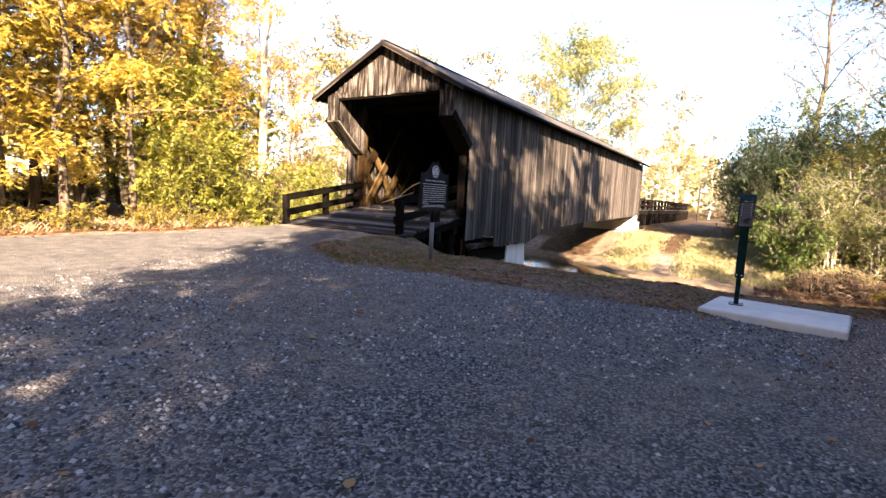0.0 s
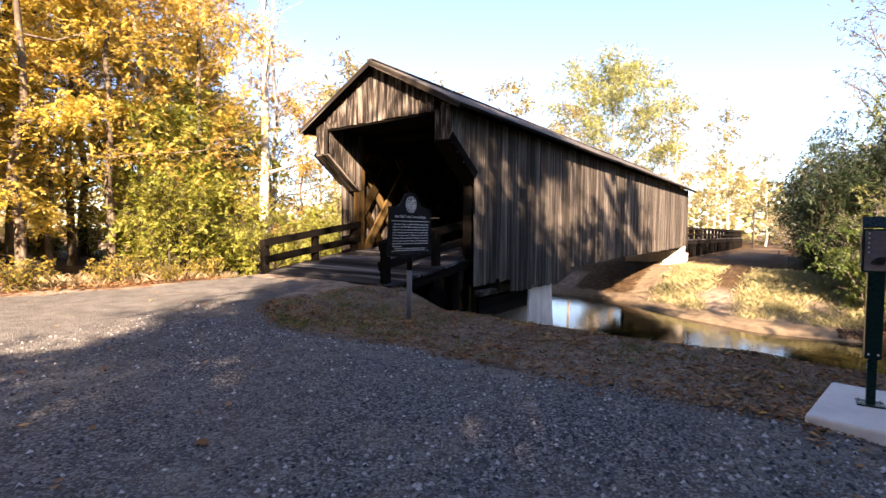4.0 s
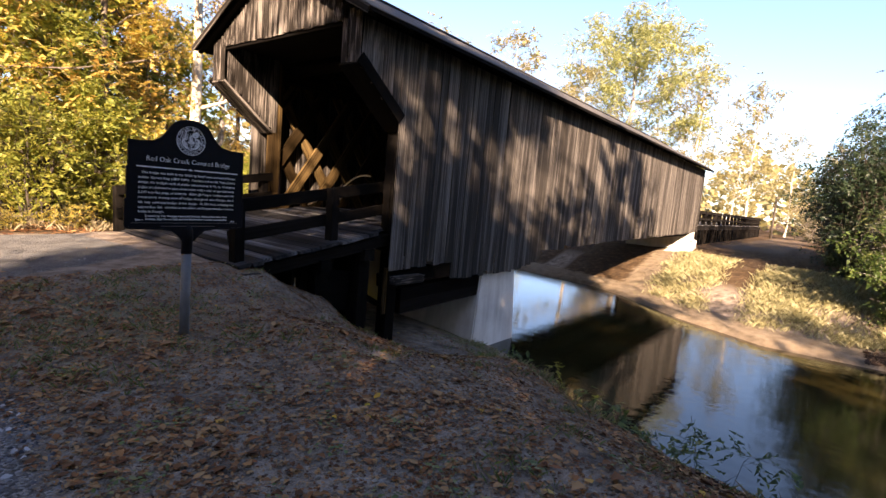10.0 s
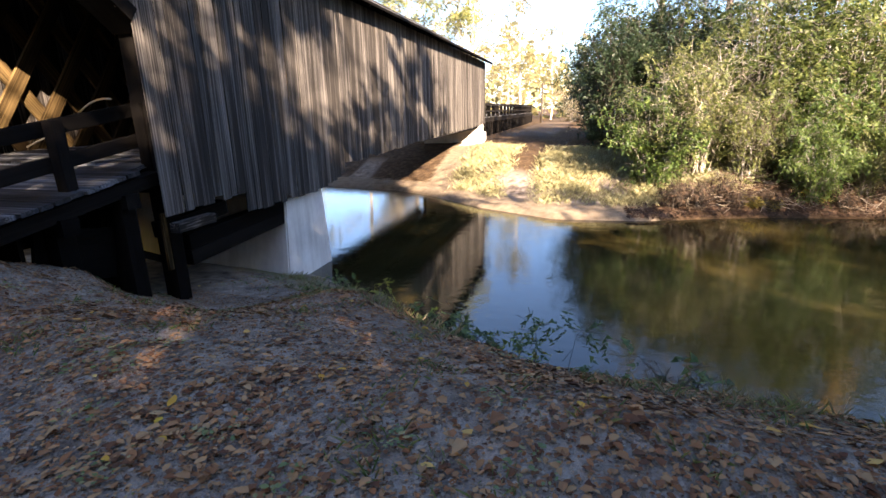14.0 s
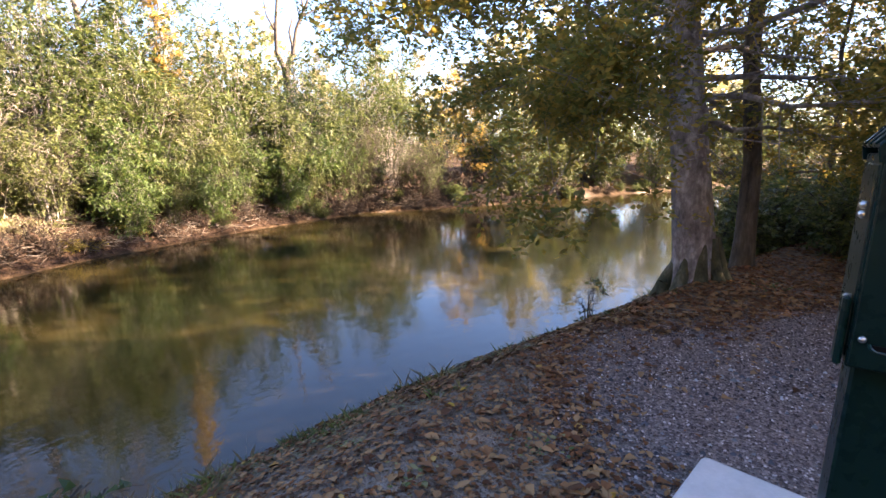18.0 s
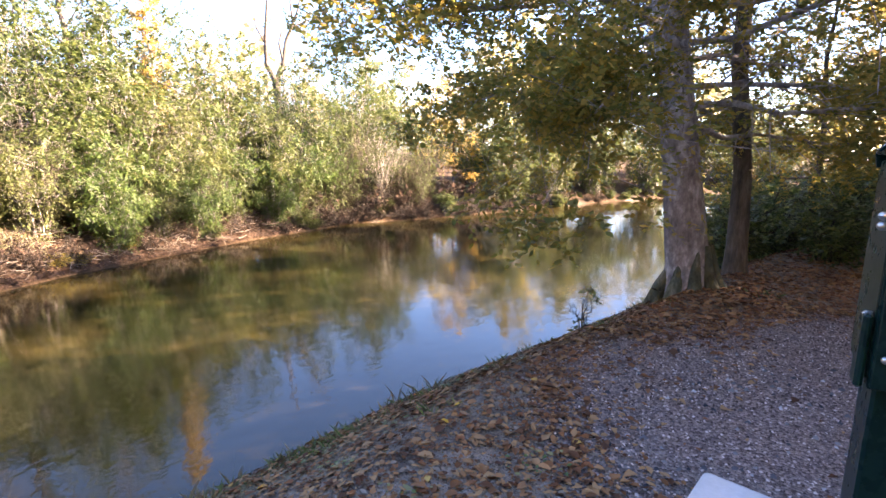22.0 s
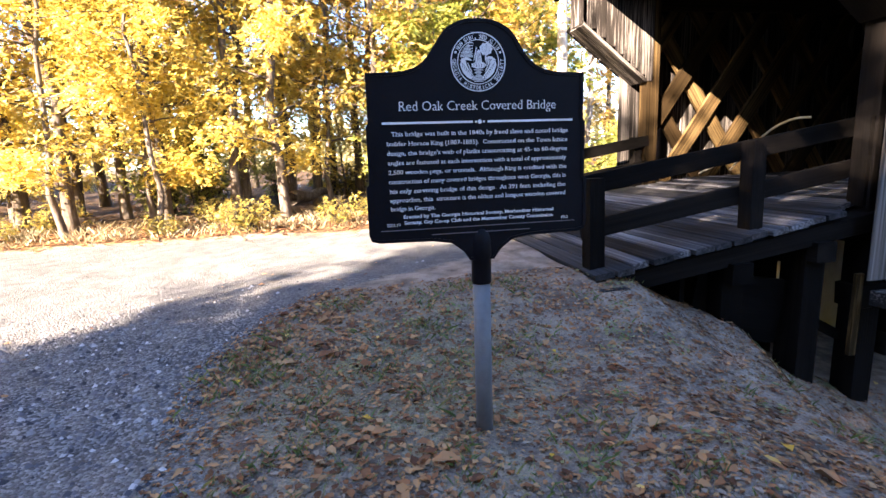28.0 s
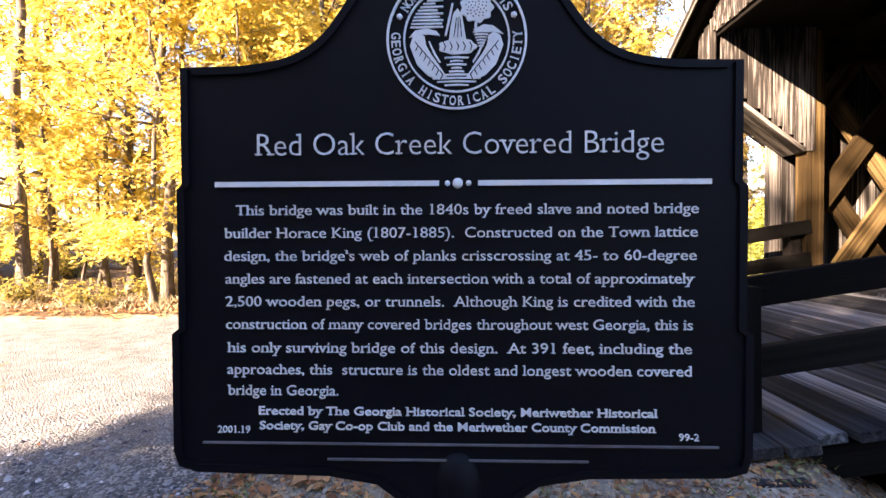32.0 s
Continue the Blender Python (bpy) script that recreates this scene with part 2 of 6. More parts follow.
def ground_material():
    """Gravel, leaf-strewn soil, sand, far woodland floor and shade under the bridge, laid out by masks stored on the
    sheet.
    """
    m, n, l, b = material("ground", 0.95)
    vec = coords(n, l, (1, 1, 1))

    def mask(name):
        a = n.new("ShaderNodeAttribute")
        a.attribute_name = name
        return a.outputs["Fac"]

    pebble = node(n, "ShaderNodeTexVoronoi", Scale=58.0)
    l.new(vec, pebble.inputs["Vector"])
    pebble_big = node(n, "ShaderNodeTexVoronoi", Scale=21.0)
    l.new(vec, pebble_big.inputs["Vector"])
    broad, mid, fine = noise_of(n, l, vec, 0.55, 4.0), noise_of(n, l, vec, 3.5, 5.0), noise_of(n, l, vec, 60.0, 4.0)
    bw = n.new("ShaderNodeRGBToBW")
    l.new(pebble.outputs["Color"], bw.inputs[0])
    stone = ramp(n, l, bw.outputs[0], [(0.15, (0.026, 0.027, 0.03)), (0.5, (0.08, 0.081, 0.086)), (0.85, (0.25, 0.25, 0.25))])
    dust = ramp(n, l, mid, [(0.35, (0.1, 0.088, 0.073)), (0.65, (0.3, 0.258, 0.212))])
    bare = math_of(n, l, "MULTIPLY", math_of(n, l, "SUBTRACT", broad, 0.36, True), 2.4, True)
    gravel = blend(n, l, math_of(n, l, "MULTIPLY", bare, 0.7), stone, dust)
    soil = ramp(n, l, mid, [(0.3, (0.12, 0.094, 0.075)), (0.5, (0.27, 0.22, 0.178)), (0.72, (0.44, 0.375, 0.31))])
    soil = blend(n, l, 0.5, soil, blend(n, l, fine, (0.25, 0.22, 0.2), (0.95, 0.9, 0.85)), "MULTIPLY")
    turf = ramp(n, l, fine, [(0.3, (0.075, 0.08, 0.035)), (0.6, (0.2, 0.185, 0.095))])
    sand = ramp(n, l, mid, [(0.3, (0.13, 0.098, 0.066)), (0.7, (0.23, 0.18, 0.128))])
    floor = ramp(n, l, mid, [(0.3, (0.03, 0.018, 0.01)), (0.55, (0.075, 0.047, 0.026)), (0.75, (0.15, 0.1, 0.055))])
    wob = math_of(n, l, "MULTIPLY", math_of(n, l, "SUBTRACT", mid, 0.5), 0.9)

    def edge(name):
        k = math_of(n, l, "ADD", mask(name), wob)
        return math_of(n, l, "MULTIPLY_ADD", math_of(n, l, "SUBTRACT", k, 0.32), 2.8, True)

    c = blend(n, l, edge("turf"), soil, turf)
    c = blend(n, l, edge("forest_and_shade"), c, floor)
    c = blend(n, l, edge("sand"), c, sand)
    pale = ramp(n, l, mid, [(0.3, (0.08, 0.079, 0.077)), (0.7, (0.16, 0.158, 0.154))])
    pale = blend(n, l, 0.45, pale, blend(n, l, bw.outputs[0], (0.35, 0.35, 0.35), (1.0, 1.0, 1.0)), "MULTIPLY")
    dusty = ramp(n, l, fine, [(0.3, (0.1, 0.07, 0.061)), (0.55, (0.235, 0.168, 0.146)), (0.75, (0.42, 0.32, 0.285))])
    dusty = blend(n, l, 0.75, dusty, blend(n, l, bw.outputs[0], (0.35, 0.33, 0.33), (1.8, 1.75, 1.7)), "MULTIPLY")
    gravel = blend(n, l, mask("dusty"), gravel, dusty)
    gravel = blend(n, l, mask("track"), gravel, pale)
    c = blend(n, l, edge("gravel"), c, gravel)
    l.new(c, b.inputs["Base Color"])
    h = math_of(n, l, "ADD", math_of(n, l, "MULTIPLY", pebble.outputs["Distance"], -1.0), math_of(n, l, "MULTIPLY", pebble_big.outputs["Distance"], -0.25))
    h = math_of(n, l, "ADD", h, math_of(n, l, "MULTIPLY", mid, 1.2))
    relief(n, l, b, h, 0.85, 0.02)
    return m


def water_material():
    m, n, l, b = material("creek_water", 0.03)
    vec = coords(n, l, (1, 1, 1))
    mud = noise_of(n, l, coords(n, l, (0.25, 0.7, 1)), 0.6, 4.0)
    l.new(ramp(n, l, mud, [(0.35, (0.013, 0.0105, 0.0036)), (0.7, (0.036, 0.028, 0.01))]), b.inputs["Base Color"])
    b.inputs["IOR"].default_value = 1.45
    swell = noise_of(n, l, coords(n, l, (1.0, 1.6, 1)), 2.6, 3.0, 0.5)
    rip = noise_of(n, l, coords(n, l, (1, 1.4, 1)), 11.0, 2.0, 0.5)
    relief(n, l, b, math_of(n, l, "ADD", swell, math_of(n, l, "MULTIPLY", rip, 0.25)), 0.075, 0.06)
    return m


ground_mat, water_mat = ground_material(), water_material()


def plain(name, colour, rough=0.5, metal=0.0, grain=0.12, scale=30.0):
    """Paint or metal with faint blotches and scuffs."""
    m, n, l, b = material(name, rough, metal)
    vec = coords(n, l, (1, 1, 1))
    f = math_of(n, l, "ADD", math_of(n, l, "MULTIPLY", noise_of(n, l, vec, scale, 5.0), 0.5), math_of(n, l, "MULTIPLY", noise_of(n, l, vec, scale / 9, 3.0), 0.5))
    lo, hi = tuple(k * (1 - 2.5 * grain) for k in colour), tuple(min(1, k * (1 + 2.5 * grain)) for k in colour)
    l.new(ramp(n, l, f, [(0.3, lo), (0.7, hi)]), b.inputs["Base Color"])
    rr = node(n, "ShaderNodeMapRange")
    l.new(f, rr.inputs["Value"])
    rr.inputs["To Min"].default_value, rr.inputs["To Max"].default_value = rough * 0.75, min(1, rough * 1.25)
    l.new(rr.outputs[0], b.inputs["Roughness"])
    relief(n, l, b, f, 0.12, 0.002)
    return m


sign_black = plain("black_enamel", (0.003, 0.003, 0.005), 0.55, 0.0, 0.15, 60)
sign_black.node_tree.nodes["Principled BSDF"].inputs["Specular IOR Level"].default_value = 0.12
sign_silver = plain("silver_lettering", (0.74, 0.74, 0.73), 0.5, 0.0, 0.05, 80)
post_grey = plain("galvanised_post", (0.1, 0.105, 0.11), 0.55, 0.0, 0.1, 25)
paint_green = plain("dark_green_paint", (0.002, 0.019, 0.0175), 0.28, 0.0, 0.12, 40)
paint_green.node_tree.nodes["Principled BSDF"].inputs["Specular IOR Level"].default_value = 0.16
# glossier and lighter than the cabinet green, to paint the lips' highlight
lip_highlight_paint = plain("green_lip_highlight", (0.008, 0.05, 0.048), 0.18, 0.0, 0.1, 40)
panel_brown = plain("brown_grey_panel", (0.125, 0.112, 0.118), 0.6, 0.0, 0.15, 30)
bolt_steel = plain("bright_bolt_steel", (0.62, 0.62, 0.6), 0.3, 0.9, 0.1, 50)


# ---- building helpers ----
def mesh_of(name, verts, faces):
    me = bpy.data.meshes.new(name)
    me.from_pydata([tuple(v) for v in verts], [], faces)
    me.update()
    return me


def big_mesh(name, verts, quads):
    """A large mesh of quads from arrays."""
    me = bpy.data.meshes.new(name)
    verts, quads = np.asarray(verts, np.float32), np.asarray(quads, np.int32)
    k = quads.shape[1]
    me.vertices.add(len(verts))
    me.vertices.foreach_set("co", verts.ravel())
    me.loops.add(quads.size)
    me.loops.foreach_set("vertex_index", quads.ravel())
    me.polygons.add(len(quads))
    me.polygons.foreach_set("loop_start", np.arange(0, quads.size, k, dtype=np.int32))
    me.update(calc_edges=True)
    me.validate()
    return me


def from_bm(name, bm):
    me = bpy.data.meshes.new(name)
    bmesh.ops.recalc_face_normals(bm, faces=bm.faces)
    bm.to_mesh(me)
    bm.free()
    return me


def part(name, me, mat_, parent=None, label="", m=None):
    if isinstance(me, bmesh.types.BMesh):
        me = from_bm(name, me)
    ob = new(name, me)
    if mat_ and not me.materials:
        me.materials.append(mat_)
    if parent:
        ob.parent = parent
    if m is not None:
        ob.matrix_basis = m
    if label:
        ob["label"] = label
    return ob


def thing(name, label, category, at=(0, 0, 0), group="", kind=""):
    e = new(name)
    e.empty_display_size = 0.2
    e.location = at
    return tagged(e, label, category, group, kind)


def smooth(me):
    me.polygons.foreach_set("use_smooth", [True] * len(me.polygons))
    return me


PLANKS = {}


def plank_mesh(w, t, mat_):
    """One metre of plank along x with broken long edges and slightly uneven ends."""
    key = (round(w, 3), round(t, 3), mat_.name)
    if key not in PLANKS:
        c = min(0.006, t / 5, w / 5)
        prof = [(-w / 2 + c, -t / 2), (w / 2 - c, -t / 2), (w / 2, -t / 2 + c), (w / 2, t / 2 - c), (w / 2 - c, t / 2), (-w / 2 + c, t / 2), (-w / 2, t / 2 - c), (-w / 2, -t / 2 + c)]
        v = [(x, y, z) for x in (0, 1) for y, z in prof]
        f = [(k, (k + 1) % 8, 8 + (k + 1) % 8, 8 + k) for k in range(8)] + [tuple(range(7, -1, -1)), tuple(range(8, 16))]
        me = mesh_of("plank", v, f)
        me.materials.append(mat_)
        PLANKS[key] = me
    return PLANKS[key]


def plank(parent, name, a, b, w, t, face, mat_, label=""):
    """A plank from a to b; face is the way its broad side looks."""
    a, b = Vector(a), Vector(b)
    x = b - a
    n = Vector(face)
    n = (n - n.project(x)).normalized()
    y = n.cross(x.normalized())
    m = Matrix((x, y, n)).transposed().to_4x4()
    m.translation = a
    return part(name, plank_mesh(w, t, mat_), mat_, parent, label, m)


def box_bm(x0, y0, z0, x1, y1, z1, bevel=0.0, seg=1):
    bm = bmesh.new()
    bmesh.ops.create_cube(bm, size=1)
    for v in bm.verts:
        v.co = ((x0 + x1) / 2 + v.co.x * (x1 - x0), (y0 + y1) / 2 + v.co.y * (y1 - y0), (z0 + z1) / 2 + v.co.z * (z1 - z0))
    if bevel:
        bmesh.ops.bevel(bm, geom=bm.edges[:], offset=bevel, segments=seg, affect="EDGES", profile=0.5)
    return bm


def prism(outline, depth, axis="x", bevel=0.0):
    """A flat outline given a thickness along an axis."""
    bm = bmesh.new()
    put = {"x": lambda u, v, d: (d, u, v), "y": lambda u, v, d: (u, d, v), "z": lambda u, v, d: (u, v, d)}[axis]
    lo, hi = [bm.verts.new(put(u, v, depth[0])) for u, v in outline], [bm.verts.new(put(u, v, depth[1])) for u, v in outline]
    bm.faces.new(lo[::-1])
    bm.faces.new(hi)
    k = len(outline)
    for i in range(k):
        bm.faces.new((lo[i], lo[(i + 1) % k], hi[(i + 1) % k], hi[i]))
    bmesh.ops.recalc_face_normals(bm, faces=bm.faces)
    if bevel:
        rim = [e for e in bm.edges if len(e.link_faces) == 2 and max(len(f.verts) for f in e.link_faces) == k and min(len(f.verts) for f in e.link_faces) == 4]
        bmesh.ops.bevel(bm, geom=rim, offset=bevel, segments=2, affect="EDGES", profile=0.5)
    return bm


def lathe(profile, steps=16):
    """A turned shape from (radius, height) pairs."""
    v, f = [], []
    for r, z in profile:
        v += [(r * math.cos(2 * math.pi * k / steps), r * math.sin(2 * math.pi * k / steps), z) for k in range(steps)]
    for j in range(len(profile) - 1):
        f += [(j * steps + k, j * steps + (k + 1) % steps, (j + 1) * steps + (k + 1) % steps, (j + 1) * steps + k) for k in range(steps)]
    f += [tuple(range(steps - 1, -1, -1)), tuple(range((len(profile) - 1) * steps, len(profile) * steps))]
    return smooth(mesh_of("turned", v, f))


def tubes(segs, sides=6):
    """Tapered tubes for (p0, p1, r0, r1) rows, in one set of arrays."""
    p0, p1 = np.array([s[0] for s in segs]), np.array([s[1] for s in segs])
    r0, r1 = np.array([s[2] for s in segs]), np.array([s[3] for s in segs])
    d = p1 - p0
    d /= np.linalg.norm(d, axis=1, keepdims=True) + 1e-9
    ref = np.where(np.abs(d[:, 2:3]) > 0.9, np.array([[1.0, 0, 0]]), np.array([[0, 0, 1.0]]))
    u = np.cross(ref, d)
    u /= np.linalg.norm(u, axis=1, keepdims=True) + 1e-9
    w = np.cross(d, u)
    a = np.arange(sides) * 2 * math.pi / sides
    ring = np.cos(a)[None, :, None] * u[:, None] + np.sin(a)[None, :, None] * w[:, None]
    lo, hi = p0[:, None] + ring * r0[:, None, None], p1[:, None] + ring * r1[:, None, None]
    v = np.concatenate([lo, hi], 1).reshape(-1, 3)
    base = (np.arange(len(segs)) * 2 * sides)[:, None]
    k = np.arange(sides)
    q = np.stack([base + k, base + (k + 1) % sides, base + sides + (k + 1) % sides, base + sides + k], -1).reshape(-1, 4)
    return v, q


def join_arrays(pieces):
    vs, qs, at = [], [], 0
    for v, q in pieces:
        vs.append(v)
        qs.append(q + at)
        at += len(v)
    return np.concatenate(vs), np.concatenate(qs)


def leaf_cloud(rng, centres, spread, size, flat=0.35):
    """Small folded leaves scattered round the centres: two joined quads each would be many, so one bent quad."""
    n = len(centres)
    c = centres + rng.normal(0, 1, (n, 3)) * spread * (1, 1, 0.7)
    a = rng.normal(0, 1, (n, 3))
    a[:, 2] *= flat
    a /= np.linalg.norm(a, axis=1, keepdims=True)
    b = rng.normal(0, 1, (n, 3))
    b = np.cross(a, b)
    b /= np.linalg.norm(b, axis=1, keepdims=True) + 1e-9
    s = size * rng.uniform(0.6, 1.35, (n, 1))
    v = np.stack([c - a * s * 0.6, c + b * s * 0.36 - a * s * 0.05, c + a * s * 0.6, c - b * s * 0.36 - a * s * 0.05], 1).reshape(-1, 3)
    return v, np.arange(4 * n).reshape(-1, 4)


def sprays(rng, tips, n, size, spread, clump=0.6, per=7, wide=0.3, droop=0.25, fine=False, hollow=0.0):
    """Leaves set alternately along short drooping shoots, in clumps with gaps between."""
    m = max(1, n // per)
    weight = rng.gamma(clump, 1.0, len(tips))
    if hollow:      # few leaves close about the trunk
        weight *= np.clip((np.hypot(tips[:, 0], tips[:, 1]) - 0.4 * hollow) / (1.6 * hollow), 0.04, 1)
    o = tips[rng.choice(len(tips), m, p=weight / weight.sum())] + rng.normal(0, 1, (m, 3)) * spread * (0.7, 0.7, 0.5)
    unit = lambda k: k / (np.linalg.norm(k, axis=-1, keepdims=True) + 1e-9)
    d = rng.normal(0, 1, (m, 3))
    d[:, 2] = d[:, 2] * 0.5 - droop
    d = unit(d)
    side = unit(np.cross(d, np.array([0, 0, 1.0]) + rng.normal(0, 0.3, (m, 3))))
    up = np.cross(side, d)
    f = (np.arange(per) + 0.5) / per
    L = size * per * 0.42 * rng.uniform(0.7, 1.3, (m, 1, 1))
    c = o[:, None] + d[:, None] * f[None, :, None] * L - np.array([0, 0, 1.0]) * (f ** 2)[None, :, None] * L * droop
    sign = np.where(np.arange(per) % 2, 1.0, -1.0)[None, :, None]
    a = unit(d[:, None] * 0.75 + side[:, None] * sign * 0.65 + rng.normal(0, 0.22, (m, per, 3)))
    b = unit(np.cross(up[:, None] + rng.normal(0, 0.4, (m, per, 3)), a))
    s = size * rng.uniform(0.65, 1.3, (m, per, 1))
    if fine:      # seen from afar: pointed three-cornered leaves
        v = np.stack([c + b * s * wide, c + a * s, c - b * s * wide], 2).reshape(-1, 3)
        return v, np.arange(len(v)).reshape(-1, 3)
    v = np.stack([c, c + a * s * 0.45 + b * s * wide, c + a * s, c + a * s * 0.45 - b * s * wide], 2).reshape(-1, 3)
    return v, np.arange(len(v)).reshape(-1, 4)


def pick(table, x):
    return np.interp(x, [k for k, _ in table], [v for _, v in table])


# ---- the lie of the land ----
WATER = -2.4
NEAR_WATER = ((-40, 12), (-10, 6), (0, 4.5), (3, 3.6), (5, 2.0), (7, -0.4), (8.5, -1.7), (9.6, -2.0), (12, -2.55), (15, -3.5), (18, -4.0), (25, -6), (40, -12), (90, -40))
NEAR_TOP = ((-40, 2), (-10, -3.0), (0, -3.2), (2, -3.0), (4, -4.0), (6.5, -4.35), (9, -4.3), (12, -4.45), (15, -5.2), (18, -6), (25, -9), (40, -16), (90, -45))
FAR_WATER = ((-40, 24), (-10, 19), (0, 16.8), (2, 15.6), (5, 13), (8, 11.3), (11, 11.5), (15, 12.8), (22, 13.6), (29, 13.5), (33, 10.8), (41, 8.3), (60, 0), (90, -16))
GRAVEL_EDGE = ((-60, -4.2), (-3.5, -4.2), (0.6, -4.2), (1.4, -5.8), (2.2, -6.5), (3.2, -6.9), (5.3, -6.6), (7, -6.65), (9.7, -6.65), (10.6, -5.6), (12.3, -4.5), (13, -4.8), (14.1, -5.6), (14.7, -6.1), (15.3, -7.3), (16, -11), (20, -16), (60, -40))


def step(a, b, x):
    t = np.clip((x - a) / (b - a), 0, 1)
    return t * t * (3 - 2 * t)


def wobble(x, y, s):
    return np.sin(x * s + 1.3 * np.sin(y * s * 0.7)) * np.cos(y * s * 1.1 + 0.8 * np.sin(x * s * 0.6))


def height(x, y):
    x, y = np.asarray(x, float), np.asarray(y, float)
    yw, yt, yf = pick(NEAR_WATER, x), pick(NEAR_TOP, x), pick(FAR_WATER, x)
    u = np.clip((y - yt) / (yw - yt), 0, 1)
    ga = np.interp(u, (0, 0.18, 0.26, 0.43, 0.76, 1), (0, 0.18, 0.42, 0.65, 0.79, 1))
    gb = np.interp(u, (0, 0.5, 0.75, 0.9, 1), (0, 0.2, 0.42, 0.75, 1))
    k = step(3, 6.5, x)
    near = -0.04 + (WATER + 0.04) * (ga * (1 - k) + gb * k)
    near = near + 0.27 * step(-9.5, -3.6, y) * (1 - step(2.0, 3.7, np.abs(x))) * (1 - step(-3.3, -2.5, y))
    v = y - yf
    fa = np.interp(v, (0, 0.3, 2.0, 4, 7, 12, 40), (WATER, -2.22, -2.08, -1.45, -0.75, -0.35, -0.3))
    fb = np.interp(v, (0, 0.8, 2.2, 5, 12, 60), (WATER, -2.05, -1.2, -0.55, -0.2, 0.4))
    kf = step(10, 15, x)
    far = fa * (1 - kf) + fb * kf
    bed = WATER - 0.9 * np.clip(np.minimum(y - yw, yf - y) / 2.5, 0, 1)
    z = np.where(y < yw, near, np.where(y > yf, far, bed))
    land = np.clip(np.maximum(yw - y, y - yf) / 1.5, 0, 1)
    return z + land * (0.02 * wobble(x, y, 1.9) + 0.012 * wobble(x + 7, y - 3, 4.7)) + 0.25 * step(5, 14, -4.5 - x) * land


# ---- ground and water ----
def graded(lo, hi, fine_lo, fine_hi, fine, grow=1.22):
    inner = list(np.arange(fine_lo, fine_hi + 1e-6, fine))
    up, down, s = [], [], fine
    while (up[-1] if up else fine_hi) < hi:
        s *= grow
        up.append((up[-1] if up else fine_hi) + s)
    s = fine
    while (down[-1] if down else fine_lo) > lo:
        s *= grow
        down.append((down[-1] if down else fine_lo) - s)
    return np.array(down[::-1] + inner + up)


def build_ground():
    xs, ys = graded(-900, 900, -6, 18, 0.16), graded(-900, 1200, -15, 19, 0.18)
    gx, gy = np.meshgrid(xs, ys)
    z = height(gx, gy)
    nx, ny = len(xs), len(ys)
    q = (np.arange(ny - 1)[:, None] * nx + np.arange(nx - 1)[None]).ravel()
    me = big_mesh("ground", np.stack([gx, gy, z], -1).reshape(-1, 3), np.stack([q, q + 1, q + nx + 1, q + nx], -1))
    smooth(me)
    yw, yf, edge = pick(NEAR_WATER, gx), pick(FAR_WATER, gx), pick(GRAVEL_EDGE, gx)
    left = -3.5 - 0.25 * np.sin(gy * 0.5)
    gravel = (1 - step(-0.25, 0.25, gy - edge - 0.25 * wobble(gx, gy, 1.1))) * step(-0.4, 0.4, gx - left) * (1 - step(0, 4, gx - 22)) * (1 - step(0, 5, -24 - gy))
    sand = np.where(gy > yf, 1 - step(1.1, 2.1, gy - yf), 0) * (1 - step(9.5, 12.5, gx)) + np.where((gy <= yf) & (gy > yw), 0.6, 0) * (1 - step(11, 14, gx))
    # sand widened beside the bridge's far end to paint the sunlit strip of bank
    sand = np.maximum(sand, 0.9 * (gy > yf) * step(0.8, 1.8, gx) * (1 - step(3.4, 4.6, gx)) * (1 - step(8.0, 10.0, gy - yf)))
    path = step(24, 30, gy) * (1 - step(1.5, 3.5, np.abs(gx - 4.5 - 0.02 * gy)))
    # woodland floor; the same dark colour paints the shade under the bridge's far end
    forest_and_shade = np.maximum(step(0.3, 1.2, left - gx), np.maximum(np.maximum(np.maximum(step(3, 7, gy - yf), (gy > yf - 0.6) * (1 - step(2.0, 3.0, np.abs(gx)))), step(-0.6, -0.2, gy - yf) * step(10, 12.5, gx)), np.maximum(step(20, 24, gx), step(24, 28, -gy)) * (gy < yw)))
    turf = 0.35 * np.exp(-((gx - 3.6) ** 2 + (gy + 5.6) ** 2) / 2.2) + 0.5 * np.exp(-((gy - yw + 1.0) ** 2) / 0.5)
    track = (1 - step(0.2, 3.4, gx + 0.16 * (gy + 6) + 0.5 * wobble(gx, gy, 0.8))) * gravel
    for name, data in (("dusty", 0.85 * step(10.3, 12.3, gx + 0.3 * wobble(gx, gy, 1.3))), ("track", track), ("gravel", gravel), ("sand", np.clip(sand, 0, 1)), ("forest_and_shade", np.clip(forest_and_shade - path * 0.6, 0, 1)), ("turf", np.clip(turf, 0, 1))):
        me.attributes.new(name, "FLOAT", "POINT").data.foreach_set("value", np.asarray(data, np.float32).ravel())
    return tagged(part("ground", me, ground_mat), "gravel lot, leaf-strewn bank and woodland floor", "ground", kind="structure")


build_ground()


def build_water():
    xs = np.linspace(-60, 110, 60)
    lo, hi = pick(NEAR_WATER, xs) - 1.2, pick(FAR_WATER, xs) + 1.2
    v = [(x, y0 + (y1 - y0) * k / 8, WATER + 0.012) for x, y0, y1 in zip(xs, lo, hi) for k in range(9)]
    f = [(i * 9 + k, (i + 1) * 9 + k, (i + 1) * 9 + k + 1, i * 9 + k + 1) for i in range(59) for k in range(8)]
    return tagged(part("water", mesh_of("water", v, f), water_mat), "still muddy brown creek reflecting sky and trees", "creek", kind="structure")


build_water()

# ---- covered bridge ----
HALF, FRONT, END = 2.5, -1.6, 27.0        # outer half width, gable front, far end
